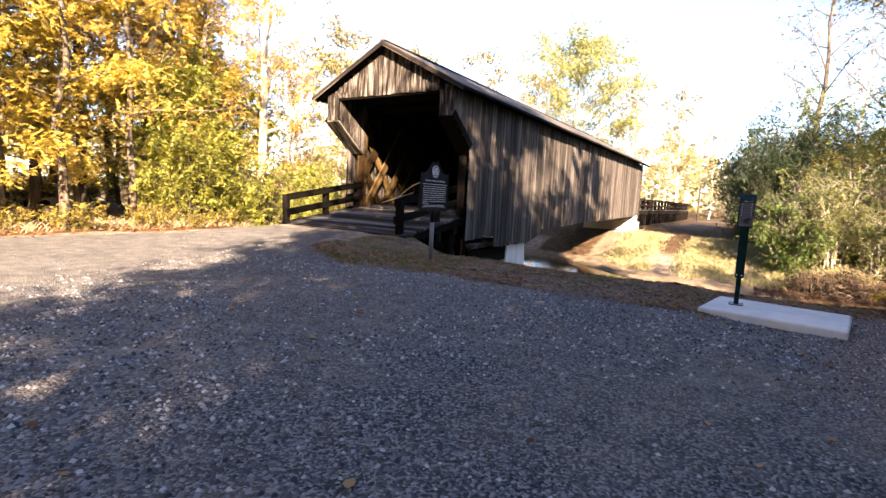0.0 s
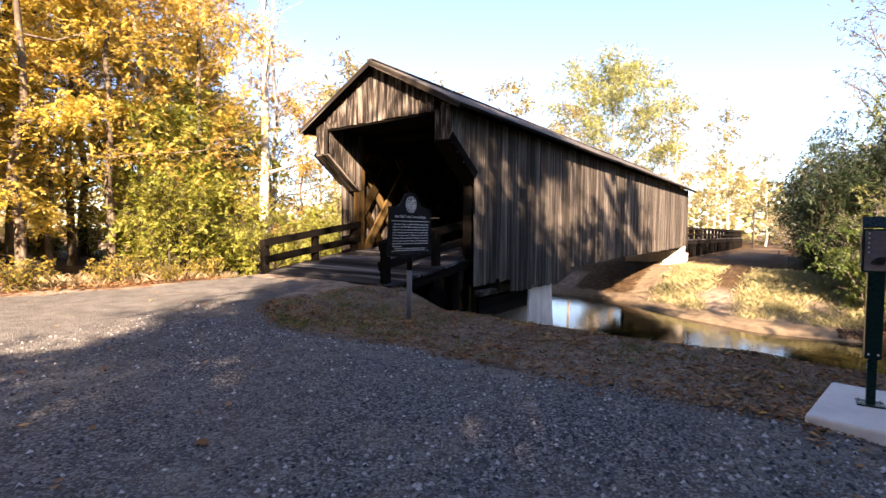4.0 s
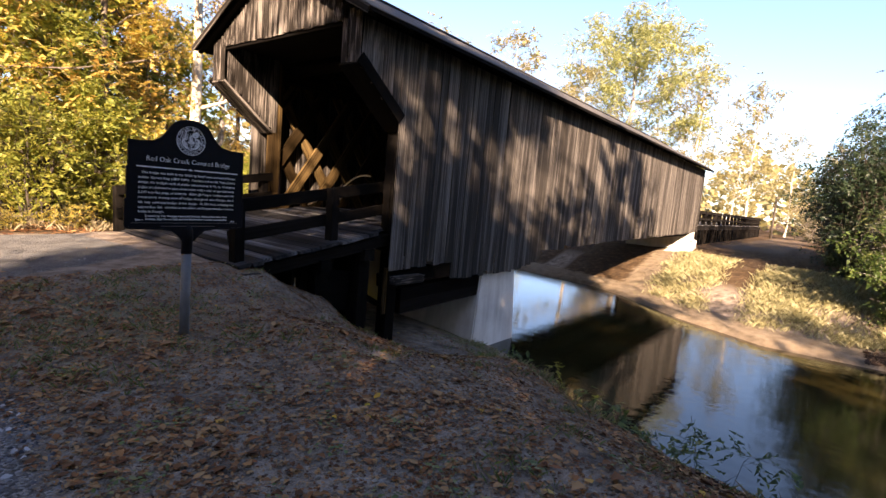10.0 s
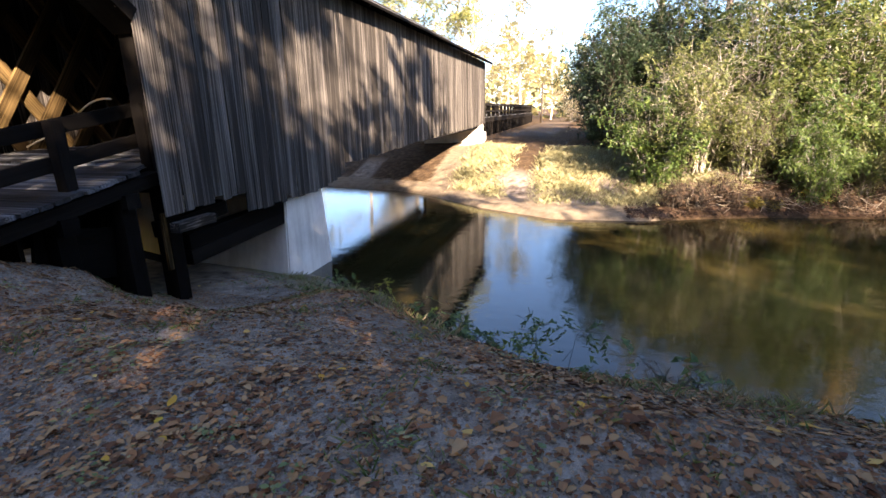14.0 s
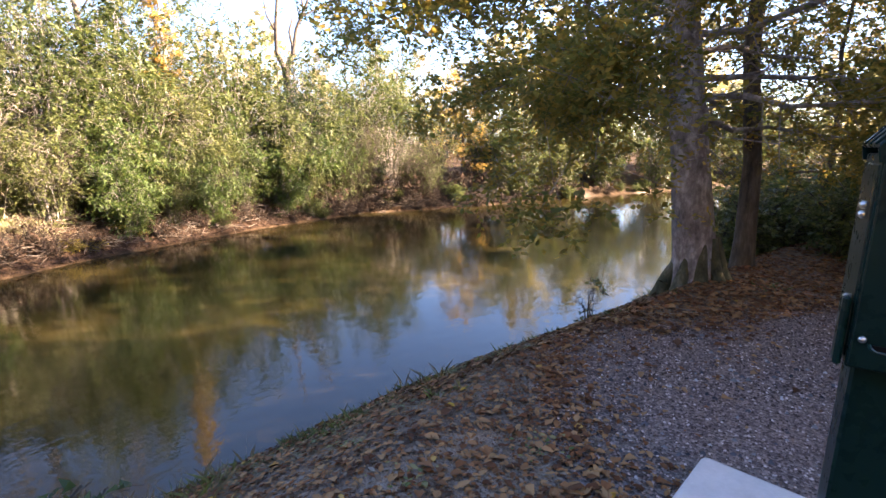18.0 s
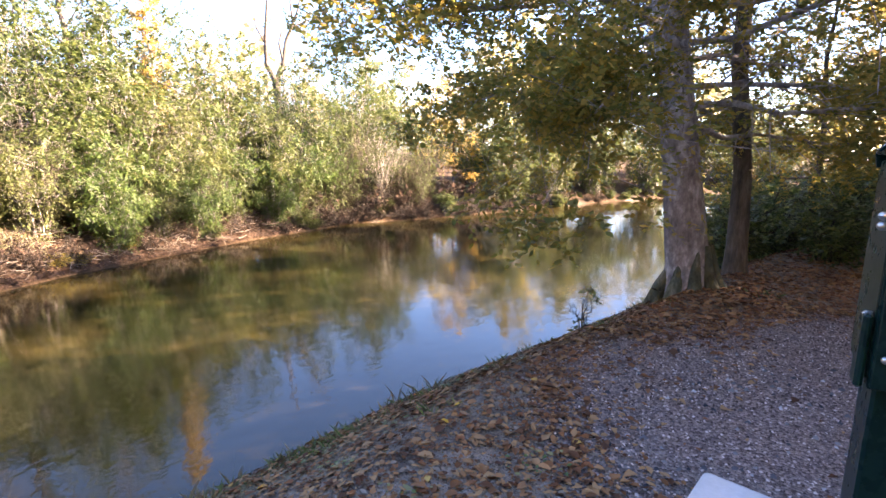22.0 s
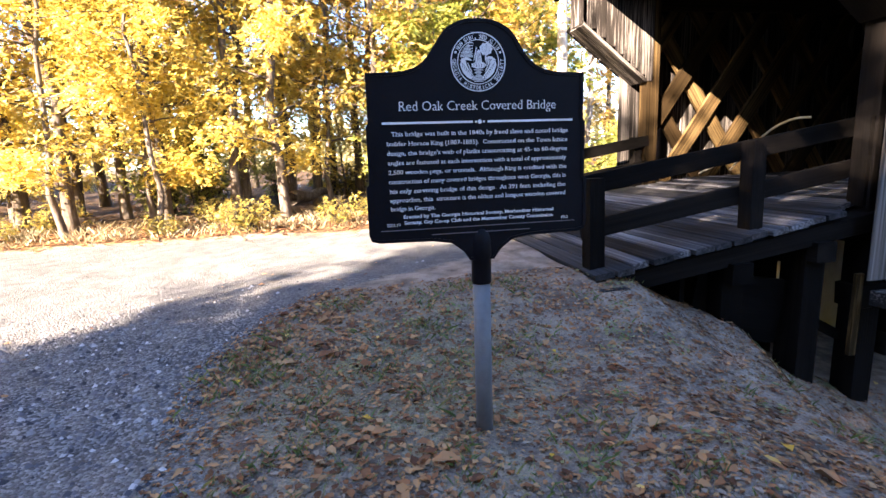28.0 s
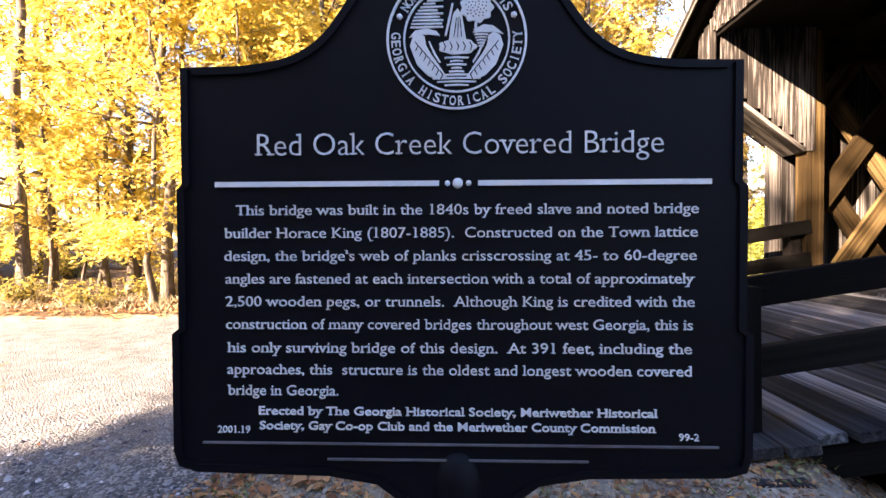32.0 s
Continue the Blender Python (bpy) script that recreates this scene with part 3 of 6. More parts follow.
EAVE, RIDGE = 4.42, 5.95
bridge = thing("covered_bridge", "weathered unpainted wooden covered bridge with gabled portal over a creek", "bridge")


def deck_z(y):
    return float(np.interp(y, (-3.7, -0.3, 0.8, 14, 27), (0.22, 0.76, 0.86, 0.95, 0.98)))


def skirt_z(y):
    """Lower ends of the wall boards."""
    return float(np.interp(y, (-0.6, 1.38, 1.39, 4.4, 5.4, 5.72, 5.73, 12, 25.2, 27), (0.0, 0.03, -0.36, -0.33, -0.2, -0.12, 0.14, 0.3, 0.52, 0.6)))


def slant_z(y):
    """Underside of the sloping wings at the portal."""
    return 3.7 - 0.78 * (y - FRONT)


rnd = random.Random(5)


def wall_boards(side, skirt):
    x = side * HALF
    y = FRONT + 0.02
    while y < END:
        w = rnd.uniform(0.17, 0.3)
        c = y + w / 2
        low = slant_z(c) if c < -0.62 else (skirt(c) + rnd.uniform(-0.035, 0.03))
        if c > -0.62 and rnd.random() < 0.05:
            low += rnd.uniform(0.04, 0.1)
        off = side * rnd.uniform(-0.006, 0.012)
        if low < EAVE - 0.05:
            plank(bridge, "wall_board", (x + off, c + rnd.uniform(-0.006, 0.006), low), (x + off, c + rnd.uniform(-0.012, 0.012), EAVE + 0.02), w - 0.009 if side > 0 else w + 0.01, 0.024, (side, 0, 0), side_wood if side > 0 else wall_wood)
        y += w


wall_boards(1, skirt_z)
wall_boards(-1, lambda y: skirt_z(y) + 0.05)
# corner face boards that turn the wings towards the road, and the gable's boards
for s in (-1, 1):
    for a in (2.09, 2.27, 2.43):
        plank(bridge, "corner_board", (s * a, FRONT - 0.012, 3.7 + rnd.uniform(-0.015, 0.01)), (s * a, FRONT - 0.012, EAVE + 0.25 - (a - 2) * 0.3), 0.155, 0.024, (0, -1, 0), wall_wood)
    # inner boarding of the wings; the right wing's shade is in its near-black wood
    y = FRONT + 0.05
    while y < -0.25:
        w = rnd.uniform(0.14, 0.2)
        plank(bridge, "wing_board", (s * 2.0, y + w / 2, slant_z(y + w / 2) + 0.02), (s * 2.0, y + w / 2, 4.45), w - 0.006, 0.022, (-s, 0, 0), shade_dark_wood if s > 0 else wall_wood)
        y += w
    plank(bridge, "wing_trim", (s * 2.535, FRONT - 0.03, slant_z(FRONT) + 0.06), (s * 2.535, -0.5, slant_z(-0.5) + 0.06), 0.22, 0.03, (s, 0, 0), shade_dark_wood)
    # sloping sole of the wing and its bearer; right side coloured for shade
    plank(bridge, "wing_sole", (s * 2.25, FRONT - 0.02, 3.68), (s * 2.25, -0.36, 2.71), 0.54, 0.06, (0, -0.6, -0.8), shade_dark_wood if s > 0 else wall_wood)
    plank(bridge, "portal_post", (s * 2.13, -0.2, deck_z(-0.2) - 0.3), (s * 2.13, -0.2, 4.4), 0.26, 0.24, (0, -1, 0), inner_wood if s < 0 else shade_dark_wood)
x = -2.0
while x < 2.0:
    w = rnd.uniform(0.16, 0.26)
    c = x + w / 2
    top = RIDGE - 0.02 - abs(c) * (RIDGE - EAVE + 0.12) / 2.75
    plank(bridge, "gable_board", (c, FRONT - 0.012, 4.42 + rnd.uniform(-0.02, 0.01)), (c, FRONT - 0.012, top), w - 0.01, 0.024, (0, -1, 0), wall_wood)
    if rnd.random() < 0.75:
        plank(bridge, "batten", (x, FRONT - 0.034, 4.43), (x, FRONT - 0.034, RIDGE - 0.05 - abs(x) * (RIDGE - EAVE + 0.12) / 2.75), 0.05, 0.02, (0, -1, 0), wall_wood)
    x += w
plank(bridge, "lintel", (-2.05, FRONT + 0.06, 4.42), (2.05, FRONT + 0.06, 4.42), 0.14, 0.1, (0, -1, 0), shade_dark_wood)
plank(bridge, "lintel_soffit", (-2.0, FRONT + 0.8, 4.46), (2.0, FRONT + 0.8, 4.46), 1.6, 0.03, (0, 0, -1), shade_dark_wood)

# far gable
x = -2.5
while x < 2.5:
    c = x + 0.125
    plank(bridge, "gable_board", (c, END, 4.3), (c, END, RIDGE - 0.02 - abs(c) * 0.6), 0.24, 0.024, (0, 1, 0), wall_wood)
    x += 0.25
for s in (-1, 1):
    plank(bridge, "corner_post", (s * 2.42, END + 0.06, 0.3), (s * 2.42, END + 0.06, EAVE), 0.2, 0.16, (0, 1, 0), shade_dark_wood)

# roof: two boarded slopes with courses of shingles, rakes and eaves
OVER = 2.96
ROOF0, ROOF1 = FRONT - 0.28, END + 0.35
for s in (-1, 1):
    slope = Vector((s * OVER, 0, EAVE + 0.06 - RIDGE - 0.06)).normalized()
    up = Vector((s * abs(slope.z), 0, abs(slope.x)))
    ridge_a, eave_a = Vector((0, ROOF0, RIDGE)), Vector((s * OVER, ROOF0, EAVE + 0.0))
    run = (eave_a - ridge_a).length
    mid = (ridge_a + eave_a) / 2
    plank(bridge, "roof_decking", (mid.x, ROOF0, mid.z), (mid.x, ROOF1, mid.z), run, 0.03, up, shade_dark_wood)
    rows = 16
    for k in range(rows):
        c = ridge_a + (eave_a - ridge_a) * ((k + 0.5) / rows) + up * (0.028 + 0.004 * (k % 2))
        tilt = (up + Vector((s * 0.05, 0, 0))).normalized()
        plank(bridge, "shingle_course", (c.x, ROOF0 - 0.02, c.z), (c.x, ROOF1 + 0.02, c.z), run / rows + 0.05, 0.014, tilt, roof_wood)
    for y in (ROOF0 - 0.02, ROOF1 + 0.02):
        plank(bridge, "rake_board", (s * 0.0, y, RIDGE - 0.05), (s * OVER, y, EAVE - 0.05), 0.13, 0.03, (0, -1, 0), wall_wood)
    plank(bridge, "eave_board", (s * (OVER + 0.01), ROOF0, EAVE - 0.02), (s * (OVER + 0.01), ROOF1, EAVE - 0.02), 0.07, 0.03, (s, 0, 0), shade_dark_wood)
    y = ROOF0 + 0.15
    while y < END:
        plank(bridge, "rafter", (s * 0.03, y, RIDGE - 0.09), (s * (OVER - 0.04), y, EAVE - 0.08), 0.06, 0.1, (0, 1, 0), shade_dark_wood)
        y += 0.9
plank(bridge, "ridge_cap", (0, ROOF0 - 0.02, RIDGE + 0.045), (0, ROOF1, RIDGE + 0.045), 0.2, 0.03, (0, 0, 1), roof_wood)

# lattice webs of crossing planks, pegged, with top and bottom chords
for s in (-1, 1):
    for k in range(-3, 27):
        y = -0.34 + 0.97 * k
        for d, x in ((1, 2.2), (-1, 2.3)):
            a, b = (y, deck_z(0) - 0.7), (y + d * 2.9, 4.3)
            if a[0] < -0.1:
                if d < 0:
                    continue
                a = (-0.1, a[1] + (b[1] - a[1]) * (-0.1 - a[0]) / (b[0] - a[0]))
            if a[0] > END - 0.1:
                if d > 0:
                    continue
                a = (END - 0.1, a[1] + (b[1] - a[1]) * (END - 0.1 - a[0]) / (b[0] - a[0]))
            if b[0] < -0.1:
                f = (a[0] + 0.1) / (a[0] - b[0])
                b = (-0.1, a[1] + (b[1] - a[1]) * f)
            if b[0] > END - 0.1:
                f = (END - 0.1 - a[0]) / (b[0] - a[0])
                b = (END - 0.1, a[1] + (b[1] - a[1]) * f)
            low = max(skirt_z(a[0]) + 0.12, 0.2 if s < 0 else -1)
            if a[1] < low:
                a = (a[0] + (b[0] - a[0]) * (low - a[1]) / (b[1] - a[1]), low)
            plank(bridge, "lattice_plank", (s * x, a[0], a[1]), (s * x, b[0], b[1]), 0.28, 0.075, (s, 0, 0), inner_wood)
    for z, w in ((0.62, 0.3), (4.1, 0.28), (1.5, 0.0)):
        if w:
            plank(bridge, "chord", (s * 2.14, -0.1, z), (s * 2.14, END - 0.05, z), w, 0.07, (s, 0, 0), inner_wood)
            plank(bridge, "chord", (s * 2.36, -0.1, z), (s * 2.36, END - 0.05, z), w, 0.07, (s, 0, 0), shade_dark_wood)
for k in range(14):
    plank(bridge, "tie_beam", (-2.35, 0.3 + 2.0 * k, 4.3), (2.35, 0.3 + 2.0 * k, 4.3), 0.2, 0.18, (0, 0, 1), shade_dark_wood)

# floor: beams and cross planks inside, ramp planks outside
for k in range(27):
    y = 0.3 + k * 1.0
    plank(bridge, "floor_beam", (-2.3, y, deck_z(y) - 0.28), (2.3, y, deck_z(y) - 0.28), 0.18, 0.3, (0, 0, 1), shade_dark_wood)
y = -3.62
while y < END:
    w = rnd.uniform(0.19, 0.25) if y < 1.5 else 0.42
    c = y + w / 2
    out = 2.42 if y < -0.75 else 2.12
    e = rnd.uniform(-0.06, 0.05) if y < 0 else 0
    tilt = Vector((0, -0.159, 1)) if y < -0.3 else Vector((0, 0, 1))
    plank(bridge, "deck_plank", (-out + rnd.uniform(-0.05, 0.03), c, deck_z(c) + rnd.uniform(-0.006, 0.006)), (out + e, c + rnd.uniform(-0.01, 0.01), deck_z(c) + rnd.uniform(-0.01, 0.008)), w - (0.022 if y < 0 else 0.012), 0.06, tilt, deck_wood)
    y += w
for x in (-1.05, -0.8, -0.55, 0.55, 0.8, 1.05):
    plank(bridge, "runner_board", (x, -0.4, deck_z(-0.4) + 0.05), (x, END, deck_z(END) + 0.05), 0.23, 0.04, (0, 0, 1), deck_wood)
for x in (-2.2, -0.75, 0.75, 2.2):
    plank(bridge, "ramp_stringer", (x, -3.5, deck_z(-3.5) - 0.17), (x, -0.1, deck_z(-0.1) - 0.17), 0.2, 0.26, (1, 0, 0), shade_dark_wood)
    plank(bridge, "stringer", (x * 1.0, 0.0, 0.36), (x * 1.0, END, 0.5), 0.3, 0.2, (1, 0, 0), shade_dark_wood)
plank(bridge, "ramp_sill", (-2.5, -3.5, 0.05), (2.62, -3.5, 0.05), 0.3, 0.22, (0, 0, 1), deck_wood)

# timber bents under the ramp and the portal, their shade in the colour
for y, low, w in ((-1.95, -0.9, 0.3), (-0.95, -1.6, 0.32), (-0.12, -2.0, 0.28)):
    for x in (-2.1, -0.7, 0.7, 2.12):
        plank(bridge, "bent_post", (x, y, low), (x, y, deck_z(y) - 0.28), w, 0.26, (0, -1, 0), shade_dark_wood)
    plank(bridge, "bent_cap", (-2.45, y, deck_z(y) - 0.36), (2.4, y, deck_z(y) - 0.36), 0.24, 0.22, (0, 0, 1), shade_dark_wood)
plank(bridge, "retaining_board", (2.02, -2.25, -0.25), (2.02, -1.1, -0.45), 0.75, 0.06, (1, 0, 0), shade_dark_wood)
plank(bridge, "retaining_board", (-2.3, -2.35, -0.2), (2.0, -2.35, -0.2), 0.6, 0.06, (0, -1, 0), shade_dark_wood)
plank(bridge, "brace", (2.0, -0.85, -0.5), (2.0, 0.0, -0.95), 0.12, 0.06, (1, 0, 0), shade_dark_wood)
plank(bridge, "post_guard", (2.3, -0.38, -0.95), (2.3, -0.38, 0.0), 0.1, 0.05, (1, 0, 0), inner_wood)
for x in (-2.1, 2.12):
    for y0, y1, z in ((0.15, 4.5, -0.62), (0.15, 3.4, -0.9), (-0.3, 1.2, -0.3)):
        plank(bridge, "bolster", (x, y0, z), (x, y1, z + 0.12), 0.27, 0.3, (1, 0, 0), shade_dark_wood)
plank(bridge, "bolster_end", (2.62, -0.5, -0.2), (2.62, 0.35, -0.2), 0.16, 0.18, (1, 0, 0), wall_wood)

# ramp railings
for s, ys, out in ((1, (-3.48, -1.68, -0.28), 2.14), (-1, (-3.62, -1.95, -0.42), -2.14)):
    for k, y in enumerate(ys):
        plank(bridge, "railing_post", (out, y, deck_z(y) - 0.02), (out + 0.0, y - 0.02, deck_z(y) + (0.95 if k else 0.92)), 0.18, 0.16, (0, -1, 0), shade_dark_wood)
    for h, w in ((0.84, 0.2), (0.38, 0.2)):
        plank(bridge, "rail", (out - s * 0.12, ys[0] - 0.08, deck_z(ys[0]) + h), (out - s * 0.12, ys[-1] + 0.16, deck_z(ys[-1]) + h + 0.04), w, 0.07, (s, 0, 0), shade_dark_wood)

# a pale bent cane left lying inside the portal
pts = [Vector((-2.0 + 2.2 * k / 9, 1.55 - 0.55 * k / 9, 1.0 + 0.85 * math.sin(k / 9 * 1.75))) for k in range(10)]
v, q = tubes([(tuple(a), tuple(b), 0.02, 0.019) for a, b in zip(pts, pts[1:])], 7)
cane = part("bent_cane", smooth(big_mesh("bent_cane", v, q)), cane_wood)
tagged(cane, "pale bent cane leaning across the portal floor", "cane")
pts = [Vector((-2.05 + 1.7 * k / 7, 0.9 - 0.3 * k / 7, deck_z(1) + 0.1 + 0.45 * k / 7)) for k in range(8)]
v, q = tubes([(tuple(a), tuple(b), 0.016, 0.014) for a, b in zip(pts, pts[1:])], 7)
tagged(part("cane", smooth(big_mesh("cane", v, q)), cane_wood), "thin pale cane leaning on the lattice", "cane")

# piers
def tapered(x0, x1, y0, y1, z0, z1, inset):
    bm = box_bm(x0, y0, z0, x1, y1, z1)
    for v_ in bm.verts:
        if v_.co.z > (z0 + z1) / 2:
            v_.co.y += inset if v_.co.y < (y0 + y1) / 2 else -inset
            v_.co.x += inset * 0.15 if v_.co.x < 0 else -inset * 0.15
    bmesh.ops.bevel(bm, geom=bm.edges[:], offset=0.03, segments=2, affect="EDGES")
    return bm


tagged(part("pier", tapered(-2.3, 2.36, 2.8, 5.1, -3.3, -0.32, 0.3), pier_concrete), "pale concrete pier under the covered bridge", "pier", "bridge piers")
tagged(part("abutment", tapered(-1.35, 2.45, 25.7, 27.0, -1.9, 0.66, 0.02), pier_concrete), "pale concrete abutment at the far end of the bridge", "pier", "bridge piers")


def apron_mesh():
    """Sloping concrete wing that widens from the abutment's corner down to the water, its left edge shaped to the
    bridge's shadow line.
    """
    v, f, n = [], [], 8
    for k in range(n + 1):
        t = k / n
        a, b = Vector((-0.8, 20.0)).lerp(Vector((2.46, 26.1)), t), Vector((3.3, 18.4)).lerp(Vector((2.75, 26.4)), t)
        z = -2.26 + 2.5 * t ** 1.15
        v += [(a.x, a.y, z), (b.x, b.y, z - 0.05 - 0.12 * t), (b.x, b.y, -3.0), (a.x, a.y, -3.0)]
    for k in range(n):
        o = 4 * k
        f += [(o, o + 1, o + 5, o + 4), (o + 1, o + 2, o + 6, o + 5), (o + 3, o, o + 4, o + 7)]
    return mesh_of("apron", v, f + [(3, 2, 1, 0), (4 * n, 4 * n + 1, 4 * n + 2, 4 * n + 3)])


tagged(part("apron", apron_mesh(), pier_concrete), "sloping concrete apron beside the far abutment, edged along the bridge's shadow", "apron")

# far approach: low trestle with railings
trestle = thing("approach_trestle", "dark timber approach trestle with railings beyond the bridge", "trestle", (0, 0, 0))
for k in range(18):
    y = 28.2 + 2.0 * k
    for x in (-2.2, 2.25):
        g = float(height(x, y)) - 0.3
        plank(trestle, "post", (x, y, g), (x, y, 1.95), 0.22, 0.2, (0, -1, 0), shade_dark_wood)
        plank(trestle, "knee", (x, y + 1.0, g), (x, y + 1.0, 0.75), 0.24, 0.22, (0, -1, 0), shade_dark_wood)
for x in (-2.2, 2.3):
    for z, w in ((1.85, 0.16), (1.4, 0.14), (0.82, 0.32)):
        plank(trestle, "rail" if z > 1 else "stringer", (x, 27.4, z), (x, 64.0, z - 0.1), w, 0.1, (1, 0, 0), shade_dark_wood)
for k in range(60):
    plank(trestle, "deck_plank", (-2.4, 27.7 + k * 0.605, 0.98), (2.4, 27.7 + k * 0.605, 0.98), 0.58, 0.06, (0, 0, 1), deck_wood)

pole = thing("utility_pole", "thin dark wooden pole beside the far path", "pole", (3.7, 62.0, -0.4))
part("shaft", lathe([(0.13, -0.4), (0.12, 2.0), (0.1, 5.0), (0.02, 5.03)], 10), bark_dark, pole)


# ---- historical marker ----
SIGN = Matrix.Translation((4.346, -5.231, 1.421)) @ Matrix.Rotation(radians(90.5), 4, "Z") @ Matrix.Rotation(radians(90), 4, "X") @ Matrix.Scale(1.04, 4) @ Matrix.Translation((0, -1.42, 0))
marker = thing("historical_marker", "black cast-metal roadside history marker with silver lettering on a grey post", "sign", (0, 0, 0))


def sign_outline():
    pts = [(-0.06, 0.93), (0.06, 0.93), (0.09, 0.975), (0.15, 1.02), (0.24, 1.035), (0.49, 1.04), (0.525, 1.05), (0.535, 1.08), (0.535, 1.3), (0.522, 1.31), (0.522, 1.57), (0.512, 1.58), (0.512, 1.795)]
    pts += [(0.40, 1.797), (0.31, 1.812), (0.25, 1.848), (0.205, 1.905), (0.165, 1.965), (0.12, 2.0), (0.06, 2.022), (0.0, 2.027)]
    arc = pts[12:]
    fine_ = []
    for k in range(len(arc) - 1):
        p0, p1, p2, p3 = (Vector(arc[min(max(j, 0), len(arc) - 1)]) for j in (k - 1, k, k + 1, k + 2))
        for f in (0.0, 0.25, 0.5, 0.75):
            c = 0.5 * (2 * p1 + (p2 - p0) * f + (2 * p0 - 5 * p1 + 4 * p2 - p3) * f * f + (3 * p1 - p0 - 3 * p2 + p3) * f ** 3)
            fine_.append((c.x, c.y) if k else p1.lerp(p2, f)[:])
    pts = pts[:12] + fine_ + [arc[-1]]
    return pts + [(-a, b) for a, b in reversed(pts[2:-1])]


out = sign_outline()
bm = prism(out, (-0.022, 0.0), "z", 0.004)
plate = part("plate", bm, sign_black, marker, "black cast plate with arched top", SIGN)


def ring_bm(outline, inset, z0, z1):
    """A raised border that follows the outline."""
    bm_ = bmesh.new()
    k = len(outline)
    cx, cy = 0.0, 1.42
    inner = []
    for i in range(k):
        a, b, c = Vector(outline[i - 1]), Vector(outline[i]), Vector(outline[(i + 1) % k])
        t = (c - a).normalized()
        inner.append(b + Vector((-t.y, t.x)) * inset)
    rows = [[bm_.verts.new((*p, z)) for p in o] for o, z in ((outline, z0), (outline, z1), (inner, z1), (inner, z0))]
    for r, s_ in zip(rows, rows[1:]):
        for i in range(k):
            bm_.faces.new((r[i], r[(i + 1) % k], s_[(i + 1) % k], s_[i]))
    return bm_


part("border", ring_bm(out, 0.014, -0.003, 0.006), sign_black, marker, "raised black rim", SIGN)


def serifs(me, size):
    """Foot and head strokes on the free ends of the letters' stems."""
    me.calc_loop_triangles()
    co = np.array([v_.co for v_ in me.vertices])
    tri = np.array([t.vertices for t in me.loop_triangles])
    tri = tri[co[tri][:, :, 2].min(1) > co[:, 2].max() - 1e-6]
    p = co[tri][:, :, :2]
    step_ = 0.03 * size

    def spans(y):
        """Stretches of ink along one height."""
        lo, hi = p[:, :, 1].min(1), p[:, :, 1].max(1)
        q = p[(lo < y) & (hi > y)]
        if not len(q):
            return []
        a, b = q, np.roll(q, -1, 1)
        f = (y - a[..., 1]) / np.where(np.abs(b[..., 1] - a[..., 1]) < 1e-9, 1e-9, b[..., 1] - a[..., 1])
        x_ = np.where((f > 0) & (f < 1), a[..., 0] + (b[..., 0] - a[..., 0]) * f, np.nan)
        ends = sorted(zip(np.nanmin(x_, 1), np.nanmax(x_, 1)))
        out_ = [list(ends[0])]
        for l0, h0 in ends[1:]:
            if l0 <= out_[-1][1] + 0.004 * size:
                out_[-1][1] = max(out_[-1][1], h0)
            else:
                out_.append([l0, h0])
        return out_

    heights = np.arange(co[:, 1].min() + 0.004 * size, co[:, 1].max(), step_)
    rows_ = [spans(y) for y in heights]
    boxes = []
    for way in (1, -1):
        seq = list(range(len(rows_)))[::way]
        for n_, k in enumerate(seq):
            before = rows_[seq[n_ - 1]] if n_ else []
            for a, b in rows_[k]:
                w, c = b - a, (a + b) / 2
                if w > 0.15 * size or any(l0 < b and h0 > a for l0, h0 in before):
                    continue
                run, pos = 0, c
                for j in seq[n_ + 1:n_ + 7]:
                    near = [(l0 + h0) / 2 for l0, h0 in rows_[j] if abs((l0 + h0) / 2 - pos) < 0.75 * step_ and h0 - l0 < 0.16 * size]
                    if not near:
                        break
                    run, pos = run + 1, near[0]
                if run >= 5:
                    out_w = 0.075 * size
                    y = heights[k] - way * 0.004 * size
                    right = b + (out_w if way > 0 else 0.0 if abs(pos - c) < 0.01 * size else out_w)
                    boxes.append((a - out_w, right, min(y, y + way * 0.045 * size), max(y, y + way * 0.045 * size)))
    bm_ = bmesh.new()
    bm_.from_mesh(me)
    z0, z1 = co[:, 2].min(), co[:, 2].max()
    for x0, x1, y0, y1 in boxes:
        v8 = [bm_.verts.new((x_, y_, z_)) for z_ in (z0, z1) for x_, y_ in ((x0, y0), (x1, y0), (x1, y1), (x0, y1))]
        for f in ((3, 2, 1, 0), (4, 5, 6, 7), (0, 1, 5, 4), (1, 2, 6, 5), (2, 3, 7, 6), (3, 0, 4, 7)):
            bm_.faces.new([v8[i] for i in f])
    bm_.to_mesh(me)
    bm_.free()


def lettering(text, size, left, right, base, name="lettering", parent=marker, m=SIGN, mat_=None, z=0.0035, bold=0.0):
    """One line of raised letters, stretched to lie between left and right."""
    cu = bpy.data.curves.new("lettering", "FONT")
    cu.body, cu.size, cu.extrude, cu.offset = text, size, 0.0012, bold
    cu.resolution_u = 3
    tmp = new("lettering_tmp", cu)
    bpy.context.view_layer.update()
    me = bpy.data.meshes.new_from_object(tmp.evaluated_get(bpy.context.evaluated_depsgraph_get()))
    bpy.data.objects.remove(tmp)
    serifs(me, size)
    xs = [v_.co.x for v_ in me.vertices]
    lo, hi = min(xs), max(xs)
    k = (right - left) / (hi - lo)
    for v_ in me.vertices:
        v_.co.x = left + (v_.co.x - lo) * k
        v_.co.y += base
        v_.co.z += z
    me.materials.clear()
    return part(name, me, mat_ or sign_silver, parent, "", m)


def su(px):
    return (px - 820.0) * 0.001432


